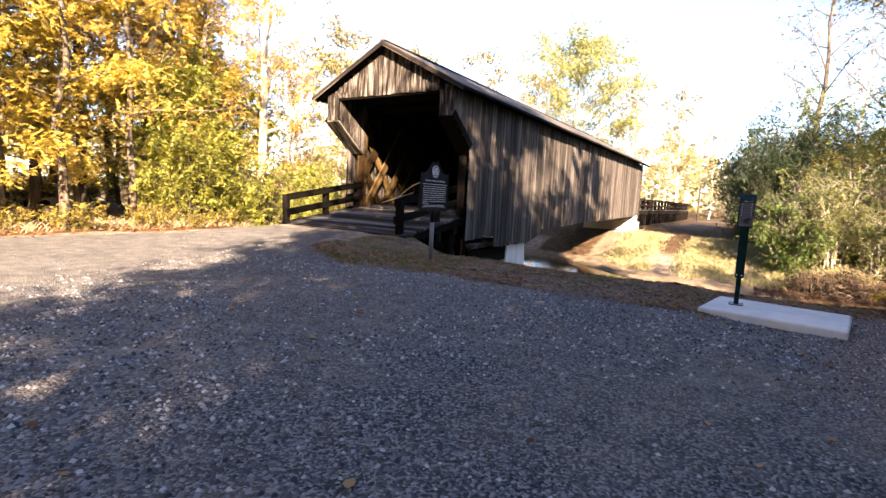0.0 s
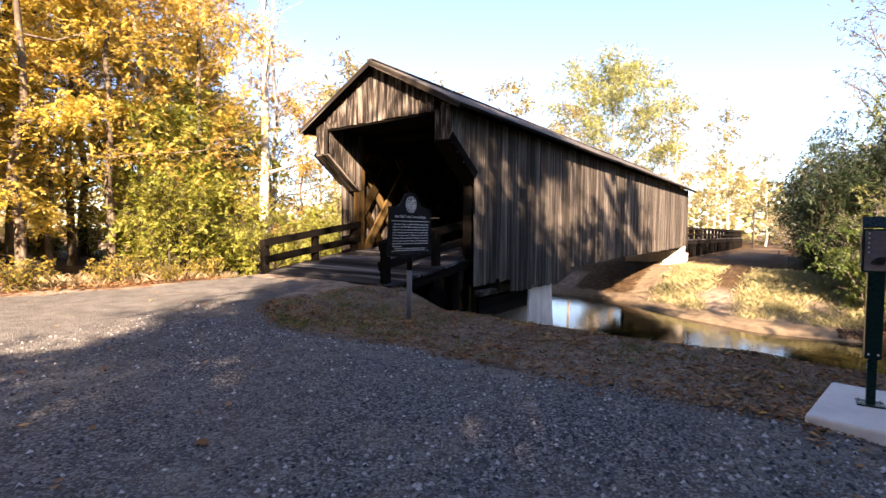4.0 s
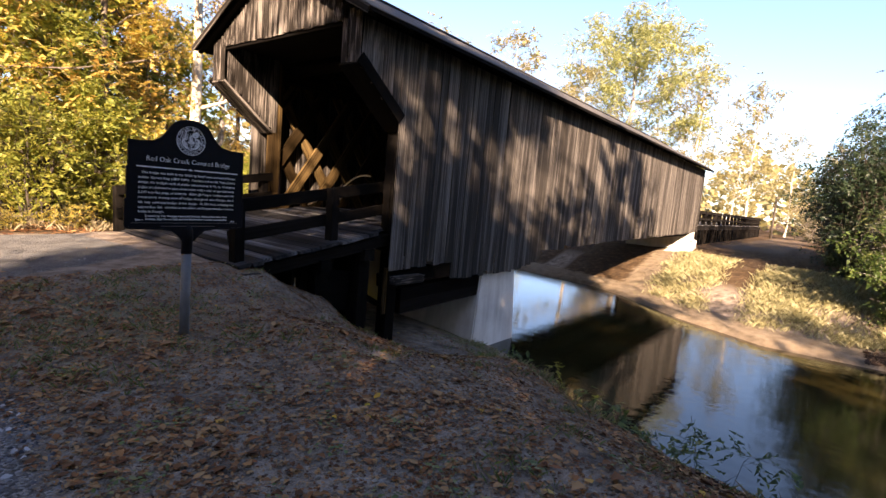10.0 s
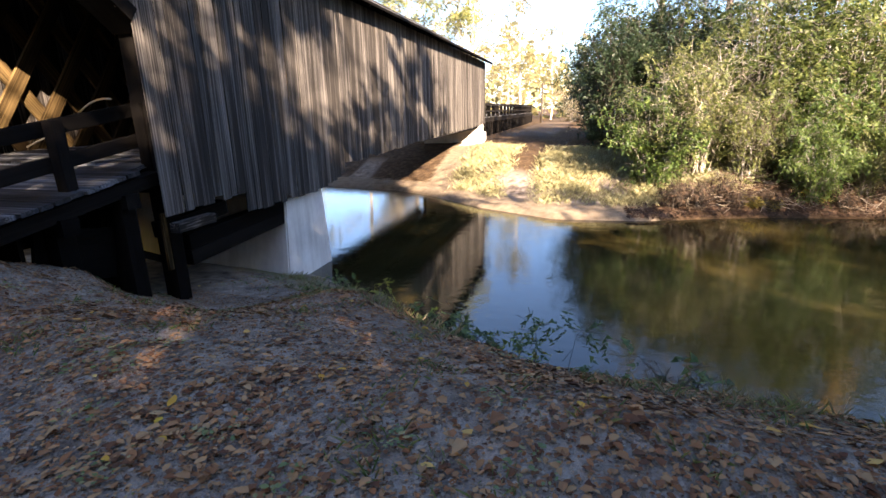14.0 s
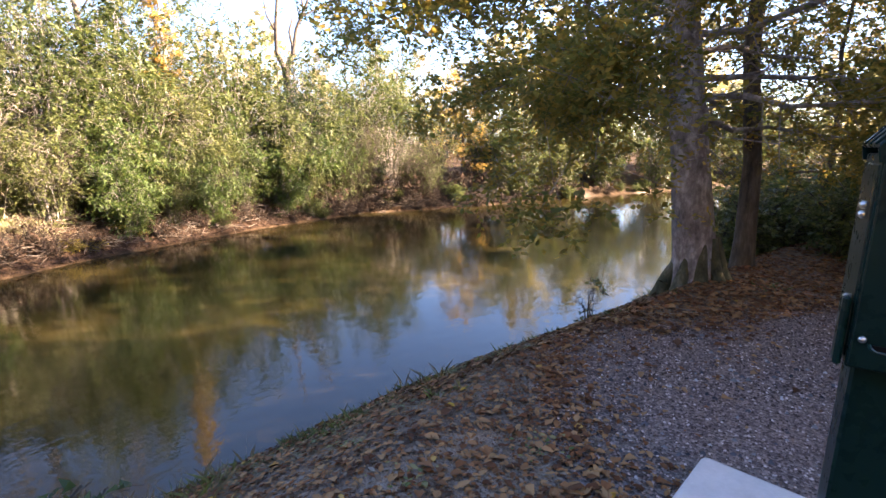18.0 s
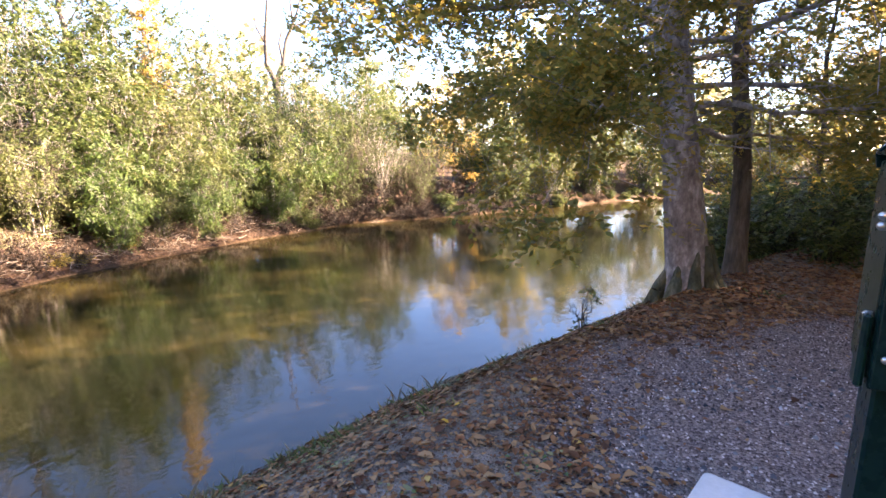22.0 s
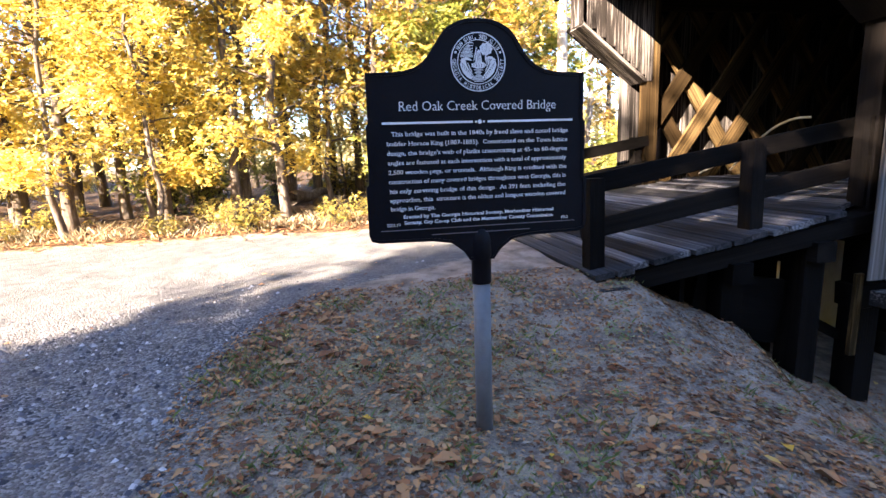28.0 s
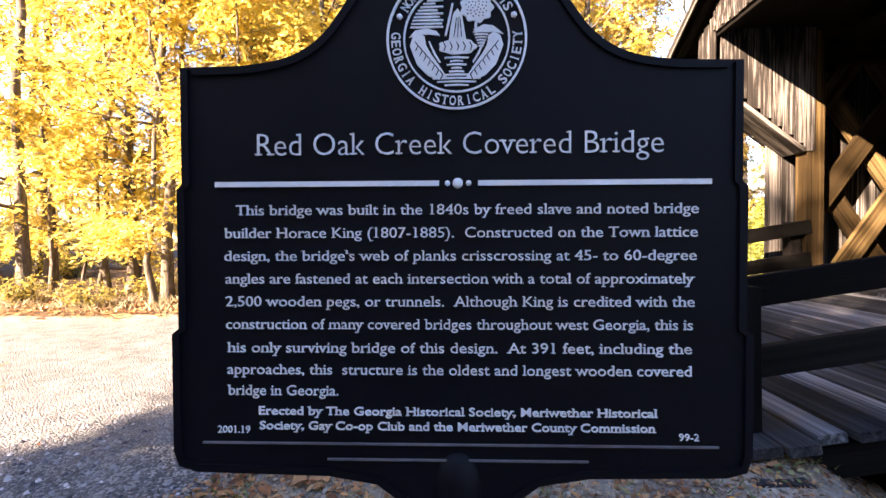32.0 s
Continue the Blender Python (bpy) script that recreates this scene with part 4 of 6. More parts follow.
def sv(py):
    return 1.797 - (py - 176.0) * 0.001462


lettering("Red Oak Creek Covered Bridge", 0.06, su(559), su(1080), sv(289), "title_lettering", bold=-0.0007)
BODY = (("This bridge was built in the 1840s by freed slave and noted bridge", 533, 1124, 364),
        ("builder Horace King (1807-1885).  Constructed on the Town lattice", 517, 1123, 393),
        ("design, the bridge's web of planks crisscrossing at 45- to 60-degree", 517, 1122, 422),
        ("angles are fastened at each intersection with a total of approximately", 518, 1120, 451),
        ("2,500 wooden pegs, or trunnels.  Although King is credited with the", 518, 1120, 480),
        ("construction of many covered bridges throughout west Georgia, this is", 518, 1118, 509),
        ("his only surviving bridge of this design.  At 391 feet, including the", 519, 1117, 539),
        ("approaches, this  structure is the oldest and longest wooden covered", 519, 1117, 567),
        ("bridge in Georgia.", 519, 665, 594))
for text, a, b, y in BODY:
    lettering(text, 0.0275, su(a), su(b), sv(y), "text_line")
lettering("Erected by The Georgia Historical Society, Meriwether Historical", 0.022, su(560), su(1075), sv(619), "text_line", bold=0.0003)
lettering("Society, Gay Co-op Club and the Meriwether County Commission", 0.022, su(561), su(1073), sv(638), "text_line", bold=0.0003)
lettering("2001.19", 0.019, su(505), su(548), sv(643), "text_line")
lettering("99-2", 0.019, su(1102), su(1127), sv(648), "text_line")
for a, b, y, h in ((506, 797, 325, 0.0048), (847, 1140, 325, 0.0048), (485, 1152, 656, 0.0018), (650, 988, 676, 0.0018)):
    part("rule", box_bm(su(a), sv(y) - h, 0.001, su(b), sv(y) + h, 0.005), sign_silver if h > 0.003 else panel_brown, marker, "", SIGN)
for x, r in ((808, 0.005), (821, 0.0095), (835, 0.005)):
    part("dot", lathe([(r, 0.0), (r, 0.003), (r * 0.6, 0.005)], 14), sign_silver, marker, "", SIGN @ Matrix.Translation((su(x), sv(325), 0)))

# round seal: rings, lettering on the circle, plain relief shapes inside
SEAL = Vector((su(820), sv(146)))
R1 = 0.128


def flat_ring(r0, r1, z0, z1, steps=56):
    bm_ = bmesh.new()
    rows = [[bm_.verts.new((r * math.cos(2 * math.pi * k / steps), r * math.sin(2 * math.pi * k / steps), z)) for k in range(steps)] for r, z in ((r0, z0), (r0, z1), (r1, z1), (r1, z0))]
    for a, b in zip(rows, rows[1:]):
        for k in range(steps):
            bm_.faces.new((a[k], a[(k + 1) % steps], b[(k + 1) % steps], b[k]))
    return bm_


SEAL_M = SIGN @ Matrix.Translation((SEAL.x, SEAL.y, 0))
seal = part("seal", flat_ring(R1 - 0.004, R1, 0.0, 0.005), sign_silver, marker, "round silver seal with lettering", SEAL_M)
part("ring", flat_ring(R1 - 0.034, R1 - 0.031, 0.0, 0.005), sign_silver, seal)


def arc_text(text, r, a0, a1, size, inward):
    """Letters set round a circle from angle a0 to a1, in degrees."""
    for k, ch in enumerate(text):
        if ch == " ":
            continue
        a = radians(a0 + (a1 - a0) * k / (len(text) - 1))
        turn = a - math.pi / 2 if not inward else a + math.pi / 2
        m = Matrix.Translation((r * math.cos(a), r * math.sin(a), 0)) @ Matrix.Rotation(turn, 4, "Z")
        cap = size * 0.72
        w = cap * (0.25 if ch in "I,." else 0.68)
        ob = lettering(ch, size, -w / 2, w / 2, -cap / 2, "letter", seal, m, z=0.001, bold=0.0003)


arc_text("NON SIBI, SED ALIIS", R1 - 0.0175, 148, 32, 0.024, False)
arc_text("GEORGIA HISTORICAL SOCIETY", R1 - 0.0175, 176, 364, 0.024, True)
srnd = random.Random(3)


def relief_patch(outline, z=0.004):
    return prism(outline, (0.0, z), "z")


def stroke(pts, w):
    """A raised line of some width along points."""
    bm_ = bmesh.new()
    rows = []
    for k, p in enumerate(pts):
        a, b = Vector(pts[max(0, k - 1)]), Vector(pts[min(len(pts) - 1, k + 1)])
        t = (b - a).normalized()
        nrm = Vector((-t.y, t.x)) * (w * (0.4 + 0.6 * math.sin(math.pi * (k + 0.5) / len(pts))))
        rows.append([bm_.verts.new((p[0] + nrm.x, p[1] + nrm.y, z)) for z in (0, 0.004)] + [bm_.verts.new((p[0] - nrm.x, p[1] - nrm.y, z)) for z in (0.004, 0)])
    for r, s_ in zip(rows, rows[1:]):
        for k in range(4):
            bm_.faces.new((r[k], r[(k + 1) % 4], s_[(k + 1) % 4], s_[k]))
    return bm_


# engraved scene as plain shapes: hatched sky and water, hills, a tree, a pedestal and two draped mounds
def blob(cx, cy, rx, ry, lobes=0, depth=0.12, turn=0.0, steps=40):
    out_ = []
    for k in range(steps):
        a = 2 * math.pi * k / steps
        r = 1 + depth * math.cos(lobes * a)
        x_, y_ = rx * r * math.cos(a), ry * r * math.sin(a)
        out_.append((cx + x_ * math.cos(turn) - y_ * math.sin(turn), cy + x_ * math.sin(turn) + y_ * math.cos(turn)))
    return out_


for k in range(11):
    y = 0.022 + 0.006 * k
    w = math.sqrt(max(0.0, 0.09 ** 2 - y * y))
    part("relief", stroke([(-w + 0.003, y), (-0.05 + 0.004 * (k % 3), y), (-0.024 - 0.002 * k * (k % 2), y + 0.0005)], 0.0017), sign_silver, seal)
part("relief", relief_patch([(-0.086, 0.004), (-0.075, 0.016), (-0.055, 0.02), (-0.036, 0.014), (-0.03, 0.006), (-0.05, 0.009), (-0.07, 0.008)]), sign_silver, seal)
part("relief", relief_patch([(0.03, 0.016), (0.05, 0.025), (0.066, 0.023), (0.085, 0.008), (0.07, 0.011), (0.05, 0.013)]), sign_silver, seal)
crown_ = part("relief", relief_patch(blob(0.037, 0.056, 0.029, 0.026, 9, 0.09)), sign_silver, seal)
for k in range(34):
    a, r = k * 2.4, 0.021 * math.sqrt((k + 0.5) / 34)
    part("leaf_mark", lathe([(0.0013, 0.0038), (0.0013, 0.0046)], 6), sign_black, seal, "", Matrix.Translation((0.037 + r * math.cos(a), 0.056 + 0.9 * r * math.sin(a), 0)))
part("relief", stroke([(0.036, 0.034), (0.035, 0.024), (0.036, 0.008)], 0.0026), sign_silver, seal)
part("relief", relief_patch([(-0.014, -0.004), (-0.011, 0.02), (-0.006, 0.045), (0.002, 0.054), (0.01, 0.044), (0.014, 0.02), (0.018, -0.004)]), sign_silver, seal)
part("relief", stroke([(-0.02, 0.006), (-0.013, 0.036), (-0.007, 0.064)], 0.0022), sign_silver, seal)
for k in range(3):
    part("fold", stroke([(-0.005 + 0.007 * k, 0.002), (-0.002 + 0.005 * k, 0.02), (0.0 + 0.003 * k, 0.038)], 0.0009), sign_black, seal, "", Matrix.Translation((0, 0, 0.0006)))
part("relief", relief_patch(blob(0.002, -0.014, 0.034, 0.014, 7, 0.06)), sign_silver, seal)
for k in range(5):
    part("fold", stroke([(-0.024 + 0.012 * k, -0.006), (-0.02 + 0.012 * k, -0.014), (-0.023 + 0.012 * k, -0.022)], 0.0011), sign_black, seal, "", Matrix.Translation((0, 0, 0.0006)))
for s in (-1, 1):
    part("relief", relief_patch([(s * x_, y_) for x_, y_ in ((0.085, -0.012), (0.08, 0.004), (0.068, 0.013), (0.058, 0.005), (0.055, -0.012), (0.046, -0.028), (0.03, -0.05), (0.018, -0.068), (0.03, -0.074), (0.052, -0.066), (0.072, -0.046))][::s]), sign_silver, seal)
    for k in range(7):
        x0, y0 = 0.076 - 0.0075 * k, -0.004 - 0.0088 * k
        part("fold", stroke([(s * x0, y0), (s * (x0 - 0.006), y0 - 0.008), (s * (x0 - 0.001), y0 - 0.018)], 0.0011), sign_black, seal, "", Matrix.Translation((0, 0, 0.0006)))
    part("relief", stroke([(s * 0.05, -0.004), (s * 0.04, -0.026), (s * 0.03, -0.042)], 0.0018), sign_silver, seal)
for k in range(9):
    y = -0.034 - 0.0062 * k
    w = (0.022, 0.012, 0.018, 0.01, 0.014, 0.04, 0.044, 0.036, 0.022)[k]
    part("relief", stroke([(-w, y), (0.002, y + 0.0008), (w, y)], 0.0016), sign_silver, seal)
for k in range(6):
    y = 0.012 - 0.005 * k
    part("relief", stroke([(0.03 + 0.002 * k, y), (0.045, y + 0.001), (0.06 - 0.002 * k, y)], 0.0013), sign_silver, seal)
for s in (-1, 1):
    part("star", lathe([(0.006, 0), (0.006, 0.004)], 5), sign_silver, seal, "", Matrix.Translation((s * 0.104, 0.042, 0)))

POST = Matrix.Translation((4.321, -5.231, 0))
part("post", lathe([(0.045, -0.25), (0.045, 0.81)], 22), post_grey, marker, "grey galvanised pipe post", POST)
part("sleeve", lathe([(0.049, 0.785), (0.051, 0.795), (0.05, 0.915), (0.054, 0.922), (0.054, 0.955), (0.052, 1.005), (0.044, 1.045), (0.027, 1.066), (0.004, 1.072)], 24), sign_black, marker, "black post sleeve", POST)
part("bracket", prism([(-0.1, 0.99), (0.1, 0.99), (0.05, 0.93), (-0.05, 0.93)], (-0.034, -0.01), "z", 0.003), sign_black, marker, "", SIGN)

# ---- concrete slab and dispenser post ----
slab_m = Matrix.Translation((10.48, -6.24, -0.07)) @ Matrix.Rotation(radians(-9), 4, "Z")
slab = part("concrete_slab", box_bm(-0.79, -0.62, -0.12, 0.79, 0.62, 0.13, 0.03, 3), slab_concrete, None, "", slab_m)
tagged(slab, "pale poured concrete slab on the gravel edge", "slab")
DOG = Matrix.Translation((10.03, -6.12, 0.06)) @ Matrix.Rotation(radians(1.5), 4, "Z")
station = thing("dispenser_post", "dark green metal dispenser box with peaked roof on a square post", "dispenser")
part("base_plate", box_bm(-0.09, -0.09, 0, 0.09, 0.09, 0.012, 0.003), paint_green, station, "", DOG)
for a in (-0.07, 0.07):
    for b in (-0.07, 0.07):
        part("bolt", lathe([(0.009, 0.012), (0.009, 0.022), (0.004, 0.028)], 8), bolt_steel, station, "", DOG @ Matrix.Translation((a, b, 0)))
part("lower_post", box_bm(-0.03, -0.03, 0.01, 0.03, 0.03, 0.5, 0.004), paint_green, station, "", DOG)
part("upper_post", box_bm(-0.054, -0.054, 0.38, 0.054, 0.054, 1.1, 0.005), paint_green, station, "", DOG)
for s in (-1, 1):
    part("clamp_bolt", lathe([(0.008, -0.075), (0.008, 0.075)], 8), bolt_steel, station, "", DOG @ Matrix.Translation((0.03 * s, 0, 0.42)) @ Matrix.Rotation(radians(90), 4, "X"))


def pressed_slot(parent, half, m):
    """Pressed finger slot: a flat black strip for the recess's shade over a raised highlight lip that turns up at both
    ends.
    """
    shade_strip = prism([(-half, 0.002), (half, 0.002), (half + 0.006, 0.012), (-half - 0.006, 0.012)], (-0.0006, 0.0012), "x", 0.0)
    part("slot_hollow", shade_strip, sign_black, parent, "", m)
    pts = [(-half - 0.008, 0.013), (-half - 0.005, 0.006), (-half + 0.002, 0.001), (-half + 0.012, 0.0), (half - 0.012, 0.0), (half - 0.002, 0.001), (half + 0.005, 0.006), (half + 0.008, 0.013)]
    v_, q_ = tubes([((0.001, a[0], a[1]), (0.001, b[0], b[1]), 0.0032, 0.0032) for a, b in zip(pts, pts[1:])], 8)
    part("slot_lip", smooth(big_mesh("slot_lip", v_, q_)), lip_highlight_paint, parent, "raised lip in lighter glossy green for its highlight", m)


B0, B1, BT = 1.08, 1.43, 1.52           # box foot, eaves, ridge above the slab
cabinet = part("cabinet", prism([(-0.068, B0), (0.068, B0), (0.068, B1), (-0.068, B1)], (-0.09, 0.09), "x", 0.004), paint_green, station, "dark green cabinet", DOG)
for s in (-1, 1):
    gable = part("gable_plate", prism([(-0.073, B1 - 0.012), (0.073, B1 - 0.012), (0.077, B1 + 0.012), (0.005, BT), (-0.005, BT), (-0.077, B1 + 0.012)], (0.09, 0.098) if s > 0 else (-0.098, -0.09), "x", 0.002), paint_green, station, "", DOG)
    pressed_slot(gable, 0.03, Matrix.Translation((s * 0.0985, 0, B1 + 0.02)))
    roof = part("roof_plate", box_bm(-0.098, -0.056, -0.004, 0.098, 0.056, 0.004, 0.002), paint_green, station, "", DOG @ Matrix.Translation((0, s * 0.0385, (B1 + BT) / 2 + 0.009)) @ Matrix.Rotation(radians(-s * 50), 4, "X"))
    for k in range(3):
        part("rib", box_bm(-0.075 + 0.06 * k, -0.055, 0.004, -0.05 + 0.06 * k, 0.055, 0.008, 0.001), paint_green, roof)
    part("side_panel", box_bm(-0.08, -0.004, B0 + 0.015, 0.08, 0.004, B1 - 0.015, 0.002), panel_brown if s < 0 else paint_green, station, "brown-grey perforated front panel" if s < 0 else "", DOG @ Matrix.Translation((0, s * 0.0665, 0)))
door = part("door_plate", box_bm(-0.004, -0.064, B0 + 0.005, 0.004, 0.066, B1 - 0.008, 0.002), paint_green, station, "flat dark green door", DOG @ Matrix.Translation((-0.094, 0, 0)))
pressed_slot(door, 0.03, Matrix.Translation((-0.0045, 0.006, B0 + 0.036)))
part("latch_plate", box_bm(-0.02, 0.0, -0.06, 0.02, 0.012, 0.06, 0.004), paint_green, station, "", DOG @ Matrix.Translation((-0.07, 0.073, B0 + 0.06)))
for x, y, z in ((-0.098, 0.052, B1 - 0.05), (-0.098, 0.053, B0 + 0.055)):
    part("rivet", lathe([(0.006, 0), (0.006, 0.003), (0.003, 0.006)], 10), bolt_steel, station, "", DOG @ Matrix.Translation((x, y, z)) @ Matrix.Rotation(radians(-90), 4, "Y"))
for z in (B1 - 0.08, B1 - 0.095, B0 + 0.115, B0 + 0.1):
    part("bolt", lathe([(0.007, 0), (0.007, 0.008), (0.003, 0.012)], 10), bolt_steel, station, "", DOG @ Matrix.Translation((-0.07, 0.073, z)) @ Matrix.Rotation(radians(-90), 4, "X"))
for k in range(5):
    for x in (-0.055, 0.055):
        part("bolt", lathe([(0.007, 0), (0.007, 0.003), (0.003, 0.006)], 10), bolt_steel, station, "", DOG @ Matrix.Translation((x, -0.069, B1 - 0.035 - 0.038 * k)) @ Matrix.Rotation(radians(90), 4, "X"))
for k in range(6):
    pts = [((0.018 + 0.011 * k) * math.cos(a) + 0.03, (0.018 + 0.011 * k) * math.sin(a)) for a in np.linspace(radians(65), radians(165), 10)]
    v, q = tubes([((x0, -0.0755, B0 + 0.05 + z0), (x1, -0.0755, B0 + 0.05 + z1), 0.0028, 0.0028) for (x0, z0), (x1, z1) in zip(pts, pts[1:])], 4)
    part("vent_slot", big_mesh("vent_slot", v, q), sign_black, station, "", DOG)


# ---- trees and shrubs ----
def grow(rng, H, r, limbs, start, reach, rise=0.35, lean=(0, 0), droop=0.0, subs=4, wander=0.05, taper=0.12, limb=0.5, bias=0.9):
    """Trunk, limbs and twigs as tapered segments, and the points at which leaves sit."""
    segs, tips = [], []
    n = 9
    pts = [np.zeros(3)]
    for k in range(1, n + 1):
        f = k / n
        pts.append(np.array([lean[0] * f * H + rng.normal(0, wander) * H * 0.12, lean[1] * f * H + rng.normal(0, wander) * H * 0.12, H * f]))
    rad = lambda f: r * (1 - (1 - taper) * f) * (1 + 0.34 * math.exp(-f * H / 0.35))
    first = pts[0] + (pts[1] - pts[0]) * 0.25
    segs.append((pts[0] - (0, 0, 0.3), first, rad(0) * 1.15, rad(0.25 / n)))
    segs.append((first, pts[1], rad(0.25 / n), rad(1 / n)))
    for k in range(1, n):
        segs.append((pts[k], pts[k + 1], rad(k / n), rad((k + 1) / n)))
    trunk = len(segs)
    for i in range(limbs):
        f = start + (1 - start) * ((i + rng.uniform(0, 0.8)) / limbs) ** bias
        f = min(f, 0.99)
        j = min(int(f * n), n - 1)
        p = pts[j] + (pts[j + 1] - pts[j]) * (f * n - j)
        az = i * 2.4 + rng.uniform(-0.5, 0.5)
        g = (f - start) / max(1e-3, 1 - start)
        L = reach * (1 - 0.62 * g ** 1.4) * rng.uniform(0.7, 1.15) * (0.75 + 0.25 * min(1, g * 4))
        d = np.array([math.cos(az), math.sin(az), rise + 0.55 * g])
        d /= np.linalg.norm(d)
        q, rr = p, rad(f) * limb
        m = 4
        for k in range(m):
            d2 = d + rng.normal(0, 0.17, 3) + np.array([0, 0, -droop * (k + 1) / m])
            d2 /= np.linalg.norm(d2)
            e = q + d2 * L / m
            r1 = rr * (0.72 if k < m - 1 else 0.4)
            segs.append((q, e, rr, r1))
            for s in range(max(1, subs // 2) if k < 1 else subs):
                a = d2 + rng.normal(0, 0.65, 3) + np.array([0, 0, 0.1 - droop * 0.5])
                a /= np.linalg.norm(a)
                l2 = L * rng.uniform(0.16, 0.34)
                b0 = q + (e - q) * rng.uniform(0.2, 1)
                b1 = b0 + a * l2 * 0.5
                b2 = b1 + (a + rng.normal(0, 0.3, 3)) * l2 * 0.5
                segs.append((b0, b1, r1 * 0.42, r1 * 0.26))
                segs.append((b1, b2, r1 * 0.26, max(0.003, r1 * 0.1)))
                tips += [b1 * 0.6 + b2 * 0.4, b2, b0 * 0.4 + b1 * 0.6]
            q, rr = e, r1
        tips.append(q)
    return segs, np.array(tips), trunk


def bush(rng, H, R, stems, r=0.04):
    """Many stems from one foot, spreading to a rounded, ragged outline."""
    segs, tips = [], []
    for i in range(stems):
        az, out = rng.uniform(0, 2 * math.pi), R * math.sqrt(rng.uniform(0.02, 1))
        top = H * (1 - 0.45 * (out / R) ** 2) * rng.uniform(0.62, 1.12)
        way = np.array([math.cos(az), math.sin(az), 0])
        q, rr = way * out * 0.2 - np.array([0, 0, 0.3]), r * rng.uniform(0.6, 1.2)
        for k in range(6):
            f = (k + 1) / 6
            nx = way * out * (0.2 + 0.8 * f ** 1.5) + np.array([0, 0, top * (1 - (1 - f) ** 1.8) - 0.12 * top * (out / R) * max(0, f - 0.7) / 0.3]) + rng.normal(0, 0.05 * R, 3)
            segs.append((q, nx, rr, rr * 0.72))
            for s in range(3):
                a = rng.normal(0, 1, 3) + way * 0.8 + np.array([0, 0, 0.25])
                a *= rng.uniform(0.35, 0.8) * min(1.2, R * 0.4) / np.linalg.norm(a)
                b = q + (nx - q) * rng.uniform(0, 1)
                segs.append((b, b + a, rr * 0.3, 0.004))
                tips += [b + a * 0.5, b + a]
            q, rr = nx, rr * 0.72
        tips.append(q)
    return segs, np.array(tips), 0


def plant(name, label, category, grown, bark, leaf, n_leaves, size, spread, seed, group, clump=0.6, wide=0.3, droop=0.25, fine=True, hollow=0.0):
    """A tree or shrub as a thing with its wood and its crown."""
    rng = np.random.default_rng(seed)
    segs, tips, trunk = grown
    thing_ = thing(name, label, category, group=group)
    if trunk:
        a, b = (7, 3) if fine else (12, 6)
        v, q = join_arrays([tubes(segs[:trunk], a), tubes(segs[trunk:], b)])
    else:
        v, q = tubes(segs, 3)
    part("trunk" if trunk else "wood", smooth(big_mesh("wood", v, q)), bark, thing_)
    if n_leaves:
        v, q = sprays(rng, tips, n_leaves, size, spread, clump, 7, wide, droop, fine, hollow)
        part("crown", big_mesh("crown", v, q), leaf, thing_)
    return thing_


def G(seed):
    return np.random.default_rng(seed)


